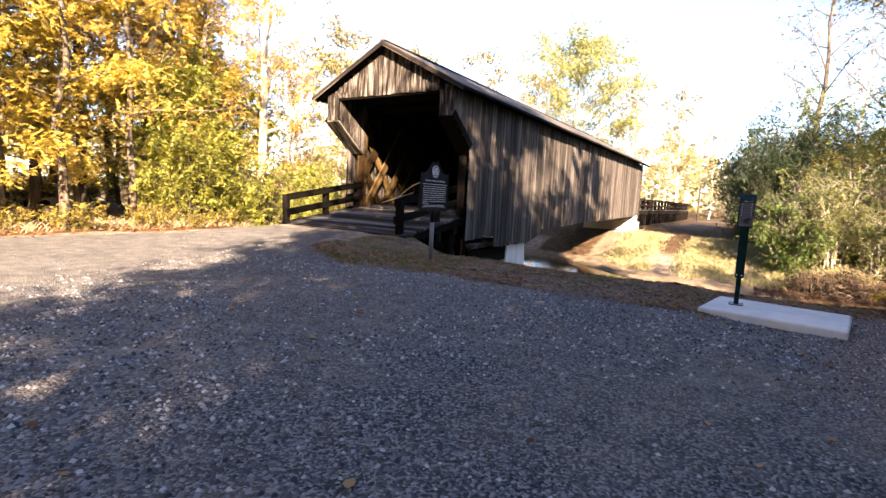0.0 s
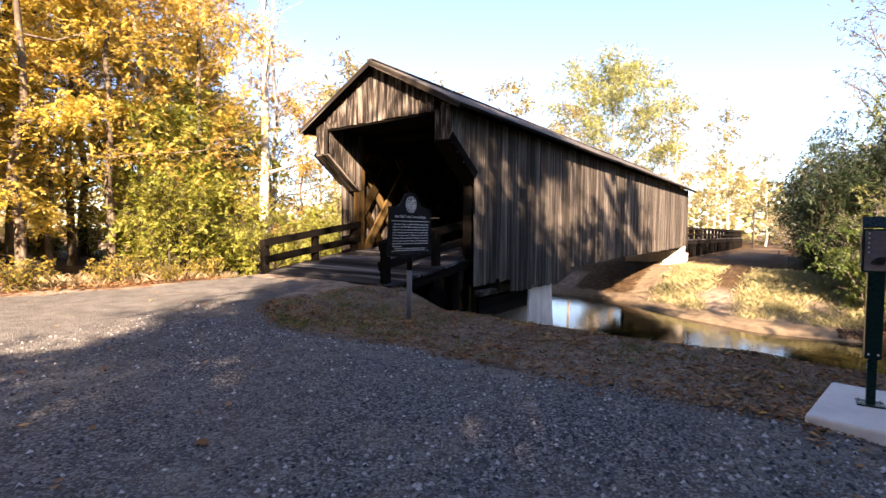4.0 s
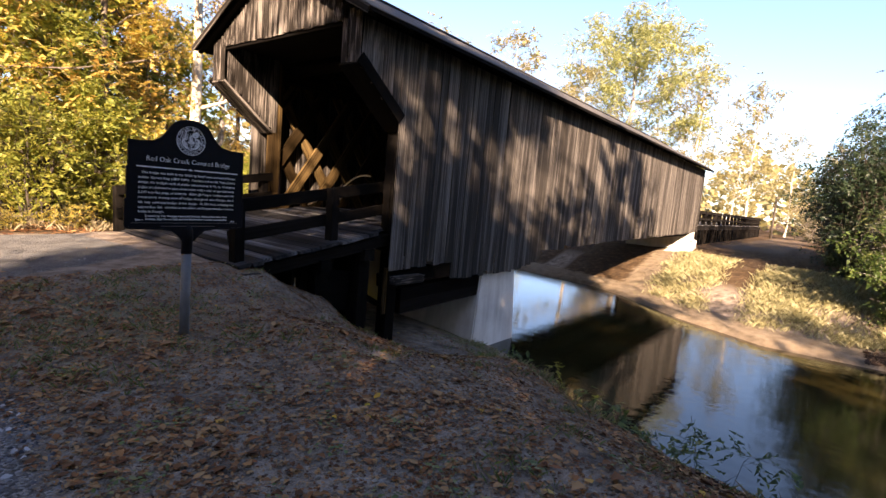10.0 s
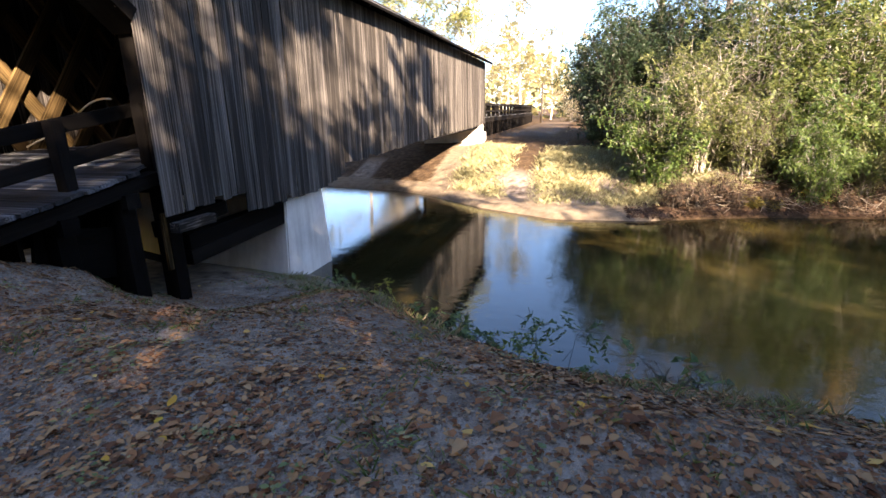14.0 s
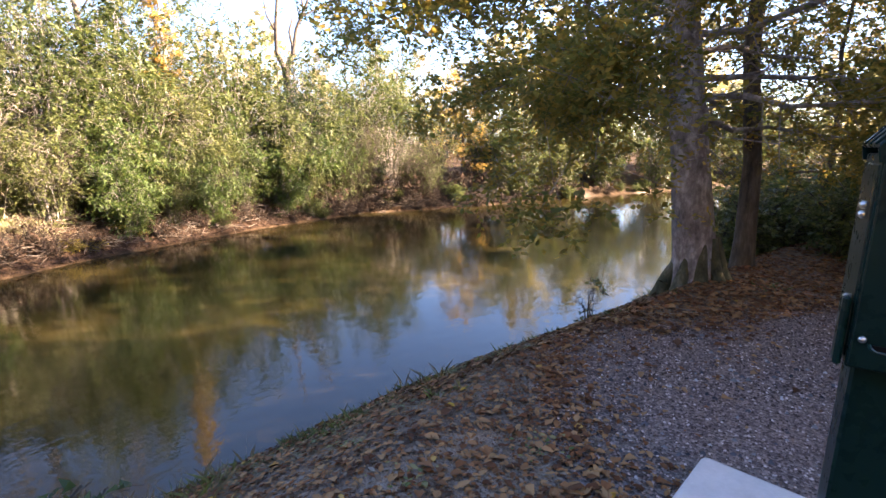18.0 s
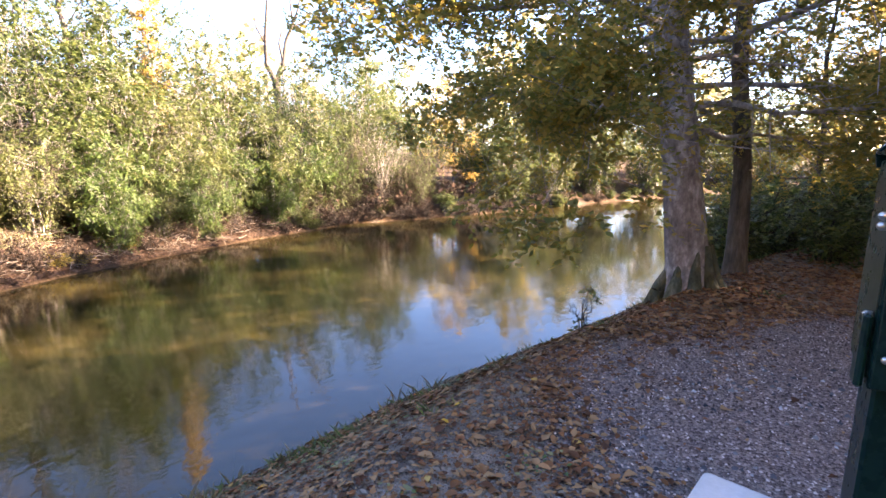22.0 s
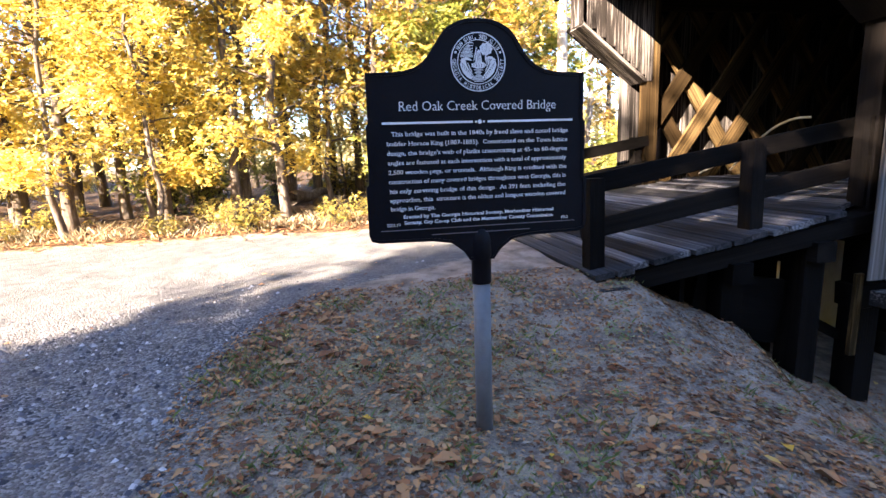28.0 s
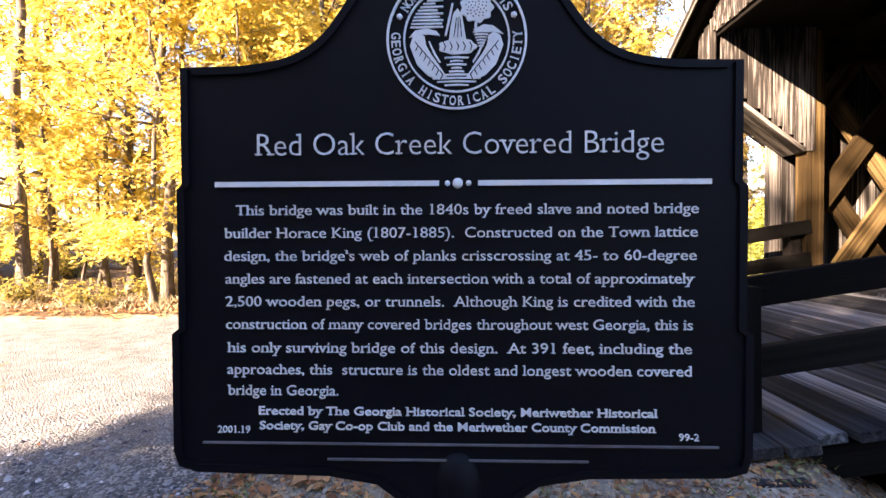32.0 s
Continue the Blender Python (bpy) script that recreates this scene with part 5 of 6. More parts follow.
WOODS = "trees of the woodland edge"
KINDS = {
    "gold_a": plant("maple_tree", "tall slender tree with golden yellow autumn leaves", "tree", grow(G(1), 15, 0.17, 20, 0.16, 3.6, 0.25), bark_brown, leaf_gold, 19000, 0.105, 0.36, 1, WOODS),
    "gold_b": plant("maple_tree", "tall slender tree with golden yellow autumn leaves", "tree", grow(G(2), 13, 0.13, 18, 0.12, 3.2, 0.15), bark_brown, leaf_gold, 18000, 0.1, 0.36, 2, WOODS),
    "gold_c": plant("maple_tree", "small understorey tree with thin golden leaves", "tree", grow(G(3), 8, 0.07, 15, 0.12, 2.6, 0.1), bark_brown, leaf_gold, 10500, 0.092, 0.32, 3, WOODS),
    "orange_a": plant("oak_tree", "woodland tree with orange-brown autumn leaves", "tree", grow(G(4), 14, 0.18, 18, 0.2, 4.0, 0.2), bark_brown, leaf_orange, 13000, 0.125, 0.38, 4, WOODS),
    "orange_b": plant("oak_tree", "woodland tree with orange-brown autumn leaves", "tree", grow(G(5), 11, 0.12, 17, 0.14, 3.4, 0.12), bark_brown, leaf_orange, 11000, 0.12, 0.36, 5, WOODS),
    "lime": plant("young_tree", "low leafy young tree turning yellow-green", "tree", grow(G(6), 5.0, 0.06, 16, 0.06, 2.1, 0.25), bark_brown, leaf_lime, 7500, 0.13, 0.28, 6, WOODS),
    "lime_b": plant("shrub", "dense yellow-green roadside shrub", "shrub", bush(G(7), 3.2, 1.7, 26), bark_dark, leaf_lime, 6500, 0.11, 0.24, 7, "shrubs"),
    "pale": plant("pale_tree", "far tree with thin pale yellow leaves in full sun", "tree", grow(G(8), 15, 0.16, 18, 0.12, 4.2, 0.3), bark_white, leaf_pale, 7500, 0.2, 0.45, 8, WOODS),
    "pale_b": plant("pale_shrub", "sunlit thicket of pale straw-coloured twigs and leaves", "shrub", bush(G(9), 5.0, 2.6, 34), bark_white, leaf_tan, 6500, 0.13, 0.36, 9, "shrubs"),
    "ever": plant("evergreen_shrub", "large dark evergreen shrub on the far bank", "shrub", bush(G(10), 6.6, 2.7, 46, 0.05), bark_dark, leaf_green, 30000, 0.095, 0.3, 10, "far bank shrubs", clump=0.4),
    "olive_a": plant("willow_shrub", "tall olive-green bank shrub with bare twigs showing", "shrub", bush(G(11), 6.2, 2.5, 44), bark_grey, leaf_olive, 19000, 0.105, 0.27, 11, "far bank shrubs", clump=0.3, wide=0.32, droop=0.35),
    "olive_b": plant("willow_shrub", "tall olive-green bank shrub with bare twigs showing", "shrub", bush(G(12), 5.0, 2.4, 40), bark_grey, leaf_straw, 18000, 0.1, 0.26, 12, "far bank shrubs", clump=0.3, wide=0.26, droop=0.35),
    "bright": plant("privet_shrub", "bright yellow-green shrub leaning over the far bank", "shrub", bush(G(13), 4.4, 2.2, 40), bark_grey, leaf_privet, 19000, 0.1, 0.26, 13, "far bank shrubs", clump=0.32, wide=0.34, droop=0.4),
    "twiggy": plant("bare_shrub", "grey tangle of twigs with few olive leaves on the far bank", "shrub", bush(G(14), 5.0, 2.3, 90, 0.03), bark_brown, leaf_olive, 6500, 0.09, 0.3, 14, "far bank shrubs"),
    "bronze_a": plant("beech_tree", "shaded woodland tree with bronze-green leaves", "tree", grow(G(15), 15, 0.2, 20, 0.1, 4.6, 0.12, droop=0.25), bark_brown, leaf_bronze, 12000, 0.16, 0.4, 15, WOODS),
    "bronze_c": plant("beech_tree", "tall open-crowned bronze-green tree, added out of view to dapple the bridge wall", "tree", grow(G(26), 15, 0.2, 20, 0.25, 4.4, 0.2, droop=0.2, subs=2), bark_brown, leaf_bronze, 11000, 0.16, 0.3, 26, WOODS, clump=0.1),
    "bronze_b": plant("beech_tree", "shaded woodland tree with bronze-green leaves", "tree", grow(G(16), 12, 0.13, 20, 0.08, 4.0, 0.05, droop=0.25), bark_brown, leaf_bronze, 9500, 0.16, 0.38, 16, WOODS, clump=0.8),
    "canopy": plant("oak_tree", "tall broad oak with an open bronze crown, added to shade the lot and bridge wall", "tree", grow(G(61), 20, 0.26, 20, 0.35, 5.6, 0.35, subs=2), bark_brown, leaf_bronze, 9000, 0.2, 0.36, 61, WOODS, clump=0.1),
    "silver": plant("bare_shrub", "dead shrub of arching pale grey twigs on the far bank", "shrub", bush(G(62), 4.2, 2.4, 44, 0.035), bark_white, leaf_straw, 1200, 0.1, 0.3, 62, "far bank shrubs"),
    "bare_a": plant("bare_tree", "tall bare tree with fine grey limbs", "tree", grow(G(17), 15, 0.15, 16, 0.3, 3.4, 0.7, subs=9), bark_brown, leaf_tan, 350, 0.1, 0.3, 17, WOODS),
    "bare_b": plant("bare_tree", "tall bare tree with forking grey limbs", "tree", grow(G(18), 17, 0.18, 13, 0.35, 4.6, 0.9, subs=9), bark_grey, leaf_tan, 280, 0.1, 0.3, 18, WOODS),
    "tan": plant("oak_tree", "tall half-bare tree with thin tan leaves behind the far shrubs", "tree", grow(G(21), 16, 0.22, 16, 0.35, 5.2, 0.75, subs=9), bark_brown, leaf_tan, 5000, 0.115, 0.35, 21, WOODS),
    "under": plant("dark_shrub", "low dark evergreen undergrowth in the shade", "shrub", bush(G(19), 1.9, 1.5, 22), bark_dark, leaf_olive, 4500, 0.12, 0.22, 19, "shrubs"),
    "scrub": plant("scrub", "low tangle of brown scrub at the road edge", "shrub", bush(G(20), 1.2, 1.1, 26, 0.02), bark_dark, leaf_bronze, 1800, 0.1, 0.2, 20, "shrubs"),
    "brush": plant("dead_brush", "low dark brown tangle of dead brush and roots on the bank", "shrub", bush(G(22), 1.3, 1.3, 26, 0.03), bark_dark, leaf_dark, 900, 0.1, 0.2, 22, "shrubs"),
}
USED = set()


def put(kind, x, y, scale=1.0, turn=None, tilt=0.0, sink=0.0):
    z = float(height(x, y)) - sink
    m = pose(x, y, z, tilt, 0, turn if turn is not None else (x * 57 + y * 91) % 360) @ Matrix.Scale(scale, 4)
    proto = KINDS[kind]
    if kind not in USED:
        USED.add(kind)
        proto.matrix_basis = m
        return proto
    return copy_thing(proto, m)


# woods across the road, golden where the sun comes through
for kind, x, y, s in (("gold_a", -7.7, -10.8, 1.0), ("gold_b", -9.9, -9.1, 1.1), ("gold_b", -6.7, -12.6, 1.0), ("gold_c", -5.7, -10.3, 1.0), ("gold_c", -5.6, -12.2, 1.1),
                      ("gold_a", -8.2, -14.5, 1.05), ("gold_a", -11.5, -12.0, 1.1), ("gold_b", -7.0, -7.6, 0.95), ("gold_c", -9.0, -6.4, 1.2), ("gold_a", -12.0, -8.0, 1.1),
                      ("gold_b", -6.4, -16.0, 1.1), ("gold_a", -9.5, -18.0, 1.1), ("gold_b", -14.0, -15.0, 1.2), ("gold_a", -15.0, -10.5, 1.2), ("orange_a", -13.5, -5.5, 1.0),
                      ("gold_b", -12.4, -4.9, 1.0), ("gold_a", -9.6, -1.6, 0.95), ("orange_b", -12.2, -2.6, 1.15), ("orange_b", -12.5, 5.5, 0.8), ("orange_a", -14.5, 1.0, 1.1),
                      ("gold_b", -16.0, -3.5, 1.2), ("gold_a", -18.5, -7.5, 1.2), ("orange_a", -19.0, -1.0, 1.2), ("gold_b", -18.0, -13.0, 1.2), ("gold_a", -22.0, -11.0, 1.3),
                      ("lime", -7.6, -2.4, 0.75), ("lime", -8.4, 3.2, 1.1), ("lime_b", -6.6, -3.8, 1.0), ("lime_b", -8.8, -0.9, 0.8), ("lime_b", -6.0, -1.2, 1.0), ("lime_b", -5.6, 1.0, 0.9), ("lime_b", -7.0, 2.6, 1.2), ("lime", -9.6, -4.0, 0.9),
                      ("pale", -11.0, 8.0, 0.9), ("pale_b", -7.5, 6.5, 1.0), ("pale_b", -9.5, 10.0, 1.2), ("pale_b", -6.5, 12.5, 1.1), ("pale", -14.0, 13.0, 1.0), ("pale_b", -11.5, 5.0, 1.0),
                      ("gold_b", -21.0, 4.0, 1.2), ("orange_a", -18.5, 8.0, 1.1), ("pale", -20.0, 16.0, 1.1), ("gold_a", -25.0, -4.0, 1.3), ("gold_a", -26.0, -17.0, 1.3), ("gold_b", -12.5, -21.0, 1.2),
                      ("gold_a", -6.8, -21.0, 1.1), ("gold_b", -8.0, -26.0, 1.2), ("bare_a", -7.6, -8.9, 0.9), ("bare_a", -10.5, -16.0, 1.0), ("bare_b", -13.0, 4.0, 0.95)):
    put(kind, x, y, s)
for x, y, s in ((-4.9, -8.2, 0.7), (-5.3, -6.2, 0.8), (-5.0, -10.0, 0.6), (-5.2, -13.5, 0.8), (-5.4, -3.6, 0.8), (-4.8, -4.9, 0.6), (-6.6, -9.2, 0.9), (-7.0, -13.2, 1.0), (-6.3, -5.2, 0.9), (-5.8, -15.5, 0.9)):
    put("scrub", x, y, s)

for kind, x, y, s in (("gold_b", -11.0, -7.0, 1.1), ("gold_b", -13.0, -10.0, 1.1), ("gold_b", -9.5, -12.5, 1.0), ("orange_b", -11.0, -14.5, 1.1), ("gold_b", -15.5, -6.5, 1.2), ("orange_b", -8.6, -5.0, 1.0), ("gold_c", -10.8, -10.6, 1.3), ("gold_c", -7.4, -14.6, 1.2), ("orange_b", -15.0, -13.0, 1.3)):
    put(kind, x, y, s)

# taller yellow-green trees between the road and the bridge
for x, y, s in ((-8.6, -3.2, 1.5), (-11.2, -1.2, 2.0), (-12.6, 1.6, 2.2)):
    put("lime", x, y, s)

# pale sycamores beside the bridge
white_a = plant("sycamore_tree", "tall sycamore with pale bare trunk and limbs", "tree", grow(G(31), 17, 0.26, 10, 0.32, 5.0, 0.75, subs=4), bark_white, leaf_pale, 200, 0.14, 0.3, 31, WOODS)
white_a.matrix_basis = pose(-9.7, 1.3, float(height(-9.7, 1.3)), 0, 0, 40)
white_b = plant("sycamore_tree", "tall pale-barked tree with thin orange leaves", "tree", grow(G(32), 16, 0.21, 14, 0.3, 4.4, 0.5), bark_white, leaf_orange, 3000, 0.15, 0.4, 32, WOODS)
white_b.matrix_basis = pose(-10.3, -3.4, float(height(-10.3, -3.4)), 0, 0, 0)

# far bank: evergreens by the path, then a wall of shrubs along the water
for kind, x, y, s in (("ever", 10.4, 20.0, 1.0), ("ever", 12.4, 21.0, 1.1), ("ever", 9.8, 24.5, 0.9), ("olive_b", 12.4, 15.8, 1.0), ("olive_b", 13.6, 16.0, 1.15), ("twiggy", 12.8, 15.2, 0.9), ("olive_a", 15.6, 16.6, 1.15),
                      ("twiggy", 15.2, 15.2, 0.85), ("bright", 17.6, 16.0, 1.0), ("olive_a", 18.8, 18.0, 1.25), ("olive_b", 18.9, 16.0, 1.1), ("bright", 22.2, 16.0, 0.95), ("olive_a", 23.6, 17.8, 1.2),
                      ("ever", 26.0, 16.2, 0.75), ("olive_b", 24.8, 15.6, 1.0), ("olive_a", 27.8, 16.8, 1.1), ("twiggy", 29.0, 14.6, 0.9), ("twiggy", 30.6, 14.6, 1.1), ("ever", 28.4, 18.6, 0.9), ("twiggy", 32.4, 13.0, 0.9),
                      ("twiggy", 34.4, 12.8, 1.0), ("orange_b", 36.5, 12.0, 0.55), ("olive_a", 38.5, 11.8, 1.0), ("bronze_b", 42.0, 10.5, 0.7), ("olive_a", 33.0, 17.0, 1.2), ("ever", 14.0, 20.0, 1.05), ("olive_a", 13.0, 24.0, 1.3),
                      ("twiggy", 21.0, 15.0, 0.7), ("olive_a", 40.0, 9.6, 1.0), ("olive_b", 44.0, 8.4, 1.1), ("olive_a", 48.5, 6.6, 1.1), ("olive_a", 54.0, 3.6, 1.2), ("olive_b", 60.0, 1.4, 1.3), ("olive_a", 65.0, -1.6, 1.3), ("olive_a", 71.0, -5.0, 1.4), ("olive_a", 46.0, 8.5, 1.1), ("olive_b", 51.0, 7.0, 1.2), ("bronze_b", 57.0, 4.0, 0.8), ("pale_b", 18.0, 21.0, 1.3), ("pale_b", 24.0, 21.0, 1.3), ("twiggy", 30.0, 20.0, 1.3), ("olive_a", 36.0, 18.0, 1.2)):
    put(kind, x, y, s)
for kind, x, y, s in (("bare_b", 43.0, 36.5, 1.0), ("bare_a", 30.0, 30.0, 0.8), ("bare_a", 36.0, 30.0, 0.9), ("bare_b", 24.0, 30.0, 0.75), ("bare_a", 48.0, 30.0, 0.9), ("bare_b", 52.0, 24.0, 0.8), ("bare_a", 40.0, 26.0, 0.8),
                      ("tan", 13.4, 30.0, 1.2), ("tan", 17.5, 31.0, 1.15), ("tan", 21.0, 27.0, 0.9), ("bare_b", 15.5, 27.0, 0.8), ("bare_a", 19.5, 27.0, 0.85), ("pale", 20.0, 36.0, 0.8), ("pale", 34.0, 42.0, 0.7), ("pale", 50.0, 42.0, 0.7), ("pale", 62.0, 30.0, 0.8), ("gold_c", 56.0, 16.0, 1.1), ("gold_c", 46.0, 20.0, 0.9), ("pale", 58.0, 22.0, 0.9), ("pale", 54.0, 29.0, 0.8), ("pale", 46.0, 37.0, 0.75), ("pale", 62.0, 14.0, 0.9), ("bare_a", 45.0, 24.0, 0.75), ("bare_a", 50.0, 15.0, 0.8), ("gold_c", 52.0, 10.0, 0.9)):
    put(kind, x, y, s)
for k in range(11):
    x = 17.2 + 1.75 * k
    put(("bright", "olive_b", "bright", "olive_a")[k % 4] if x < 27 else ("under", "twiggy")[k % 2], x, float(pick(FAR_WATER, x)) + 1.1 + 0.4 * (k % 2), (0.62, 0.55, 0.7, 0.5)[k % 4])
# dark undergrowth along the undercut part of the far bank
for k in range(15):
    x = 26.8 + k * 1.25
    put(("brush", "twiggy", "under", "brush")[k % 4], x, float(pick(FAR_WATER, x)) + 0.7 + 0.5 * (k % 3), (1.1, 0.6, 0.95, 1.3)[k % 4])
for kind, x, y, s in (("silver", 13.2, 15.4, 1.1), ("bright", 11.6, 14.9, 0.95), ("olive_b", 15.0, 15.0, 0.75), ("bright", 16.6, 15.2, 0.8), ("bright", 19.6, 15.4, 0.75), ("olive_b", 21.4, 16.4, 1.0), ("bright", 25.6, 15.2, 1.0), ("bright", 28.2, 15.4, 0.9), ("silver", 31.4, 13.8, 0.9), ("olive_a", 20.8, 20.0, 1.4), ("olive_a", 16.4, 20.0, 1.4), ("olive_b", 25.4, 19.6, 1.3), ("ever", 11.6, 24.0, 1.2)):
    put(kind, x, y, s)
ivy = plant("vine_covered_tree", "tall trunk wrapped in orange-leaved vine", "tree", grow(G(33), 11, 0.16, 26, 0.3, 0.8, 0.2, subs=3), bark_white, leaf_orange, 5200, 0.12, 0.18, 33, WOODS)
ivy.matrix_basis = pose(20.7, 17.6, float(height(20.7, 17.6)), 0, 0, 0)

# airy yellow tree beyond the bridge, and the pale woods at the end of the path
tall = plant("cottonwood_tree", "tall airy tree with yellow-green leaves beyond the bridge", "tree", grow(G(34), 22.5, 0.42, 30, 0.42, 13.0, 0.35, subs=7, limb=0.35), bark_grey, leaf_airy, 44000, 0.26, 0.75, 34, WOODS, clump=0.4)
tall.matrix_basis = pose(-11.0, 52.0, 0.0, 0, 0, 0) @ Matrix.Scale(0.93, 4)
for kind, x, y, s in (("pale", -4.0, 55.0, 1.3), ("pale", 0.5, 64.0, 1.3), ("pale", -10.0, 60.0, 1.4), ("pale", -2.0, 72.0, 1.0), ("pale", 4.0, 78.0, 1.0), ("gold_c", -5.0, 60.0, 1.3), ("pale", -8.0, 66.0, 1.1), ("pale", 9.0, 86.0, 1.0), ("pale", -16.0, 20.0, 1.1), ("pale", -12.0, 27.0, 1.1), ("pale", -21.0, 30.0, 1.2), ("pale", -9.0, 34.0, 1.0), ("pale", -26.0, 18.0, 1.2), ("pale_b", -12.5, 17.0, 1.3), ("pale", -16.0, 60.0, 1.2), 
                      ("pale_b", 7.5, 66.0, 1.2), ("pale_b", 12.0, 60.0, 1.3), ("pale", 15.0, 70.0, 0.9), ("pale_b", -5.0, 44.0, 1.2), ("pale_b", -6.0, 34.0, 1.2), ("pale_b", 10.0, 48.0, 1.1), ("ever", 10.5, 36.0, 1.0), ("olive_a", 11.0, 30.0, 1.2)):
    put(kind, x, y, s)

# big beech at the water's edge and its thin neighbour
beech = plant("beech_tree", "large mottled grey tree with flared roots at the water's edge", "tree", grow(G(41), 13.5, 0.225, 60, 0.15, 4.0, 0.05, lean=(0.032, 0.134), droop=0.28, subs=7, wander=0.02, limb=0.24, bias=1.7), bark_beech, leaf_beech, 235000, 0.054, 0.18, 41, WOODS, clump=0.6, wide=0.28, fine=False, hollow=1.4)
beech.matrix_basis = pose(15.26, -5.14, float(height(15.26, -5.14)) - 0.05, 0, 0, 25)
for k in range(9):
    a = k * 0.7 + 0.2
    c, s_ = math.cos(a), math.sin(a)
    far = 0.46 + 0.07 * math.sin(k * 2.3)
    v, q = tubes([((c * 0.17, s_ * 0.17, 0.62), (c * 0.245, s_ * 0.245, 0.24), 0.035, 0.07), ((c * 0.245, s_ * 0.245, 0.24), (c * 0.34, s_ * 0.34, 0.05), 0.07, 0.085), ((c * 0.34, s_ * 0.34, 0.05), (c * far, s_ * far, -0.26), 0.085, 0.05)], 9)
    part("root", smooth(big_mesh("root", v, q)), bark_root, beech, "mossy flared root")
thin = plant("beech_tree", "thin dark-barked tree standing beside the large one", "tree", grow(G(42), 12, 0.115, 22, 0.24, 3.6, 0.1, lean=(-0.02, 0.06), droop=0.25, subs=5, wander=0.03, limb=0.3), bark_brown, leaf_beech, 60000, 0.062, 0.24, 42, WOODS, clump=0.75, fine=False, hollow=0.8)
thin.matrix_basis = pose(16.33, -5.52, float(height(16.33, -5.52)), 0, 0, 0)

# shaded woods behind the lot; unseen ones are added to cast its shade
for kind, x, y, s in (("bronze_b", 20.8, -6.4, 0.75), ("bronze_b", 24.0, -7.4, 0.6), ("bronze_b", 27.0, -9.4, 0.7), ("bronze_a", 19.6, -10.2, 1.0), ("gold_c", 22.5, -8.2, 1.0), ("lime", 20.6, -9.0, 0.9), ("lime", 23.4, -10.8, 1.1), ("lime_b", 19.0, -8.2, 0.6), ("lime_b", 21.6, -11.4, 0.9), ("bronze_a", 24.5, -12.5, 1.1), ("bronze_b", 20.5, -14.0, 1.1), ("orange_b", 27.5, -8.5, 1.0), ("gold_b", 27.0, -15.5, 1.1), ("bronze_b", 18.3, -17.5, 1.1),
                      ("gold_b", 31.0, -11.0, 1.1), ("orange_a", 34.0, -16.0, 1.1), ("gold_a", 38.0, -12.0, 1.1), ("gold_b", 32.0, -21.0, 1.2), ("bronze_b", 30.0, -7.5, 0.55), ("gold_c", 25.0, -10.5, 1.0), ("gold_c", 29.0, -13.0, 1.0),
                      ("bronze_b", 16.2, -18.2, 1.25), ("bronze_a", 17.8, -19.4, 1.12), ("bronze_a", 25.0, -19.0, 1.15), ("bronze_a", 24.5, -30.0, 1.1), ("bronze_a", 24.5, -29.0, 1.1), 
                      ("bronze_a", 29.0, -25.5, 1.3), ("bronze_a", 13.5, -17.5, 0.8), ("bronze_b", 15.8, -15.0, 0.85), ("bronze_b", 16.0, -13.4, 0.85), ("bronze_b", 19.8, -14.4, 0.95), ("bronze_b", 18.2, -11.8, 0.8), ("bronze_b", 18.5, -15.5, 0.95), ("bronze_b", 17.6, -13.0, 0.85), ("bronze_b", 20.2, -12.2, 0.9), ("bronze_b", 12.6, -20.0, 1.1), ("bronze_b", 22.5, -15.5, 1.1), ("bronze_b", 14.5, -17.0, 0.8), ("bronze_c", 17.3, -16.6, 1.45), ("bronze_c", 20.3, -19.4, 0.98), ("bronze_c", 19.0, -17.0, 0.98), ("bronze_b", 14.8, -15.6, 1.3), ("bronze_a", 16.0, -20.8, 1.05), ("bronze_a", 21.0, -26.5, 1.15), ("bronze_a", 37.0, -12.6, 1.1), ("bronze_a", 41.5, -14.0, 1.2), ("bronze_b", 45.0, -16.0, 1.3), ("bronze_a", 49.0, -18.0, 1.2), ("bronze_b", 40.0, -16.5, 1.2), ("gold_a", 42.0, -20.0, 1.2), ("gold_b", 44.0, -17.5, 1.0), ("pale", 52.0, -22.0, 1.0), ("bronze_a", 54.0, -21.5, 1.5), ("bronze_a", 58.5, -24.0, 1.5), ("bronze_a", 16.6, -15.2, 1.1), ("bronze_b", 15.2, -12.6, 1.3)):
    put(kind, x, y, s)
for x, y, s in ((18.4, -5.3, 1.0), (19.8, -5.6, 1.2), (21.4, -6.2, 1.3), (23.2, -7.0, 1.3), (25.2, -8.0, 1.4), (18.2, -7.6, 1.0), (19.8, -8.6, 1.2), (21.0, -10.8, 1.2), (22.5, -12.6, 1.3), (20.5, -7.0, 1.1), (17.6, -6.6, 0.8), (23.5, -9.6, 1.3), (19.2, -12.0, 1.0)):
    put("under", x, y, s)


# canopy trees added to dapple wall and lot, most of them out of view
for x, y, s in ((22.0, -8.6, 0.95), (22.0, -21.5, 0.85), (21.5, -27.0, 0.9), (17.5, -29.5, 0.6), (19.5, -32.5, 0.65), (27.0, -34.0, 1.1)):
    put("canopy", x, y, s)

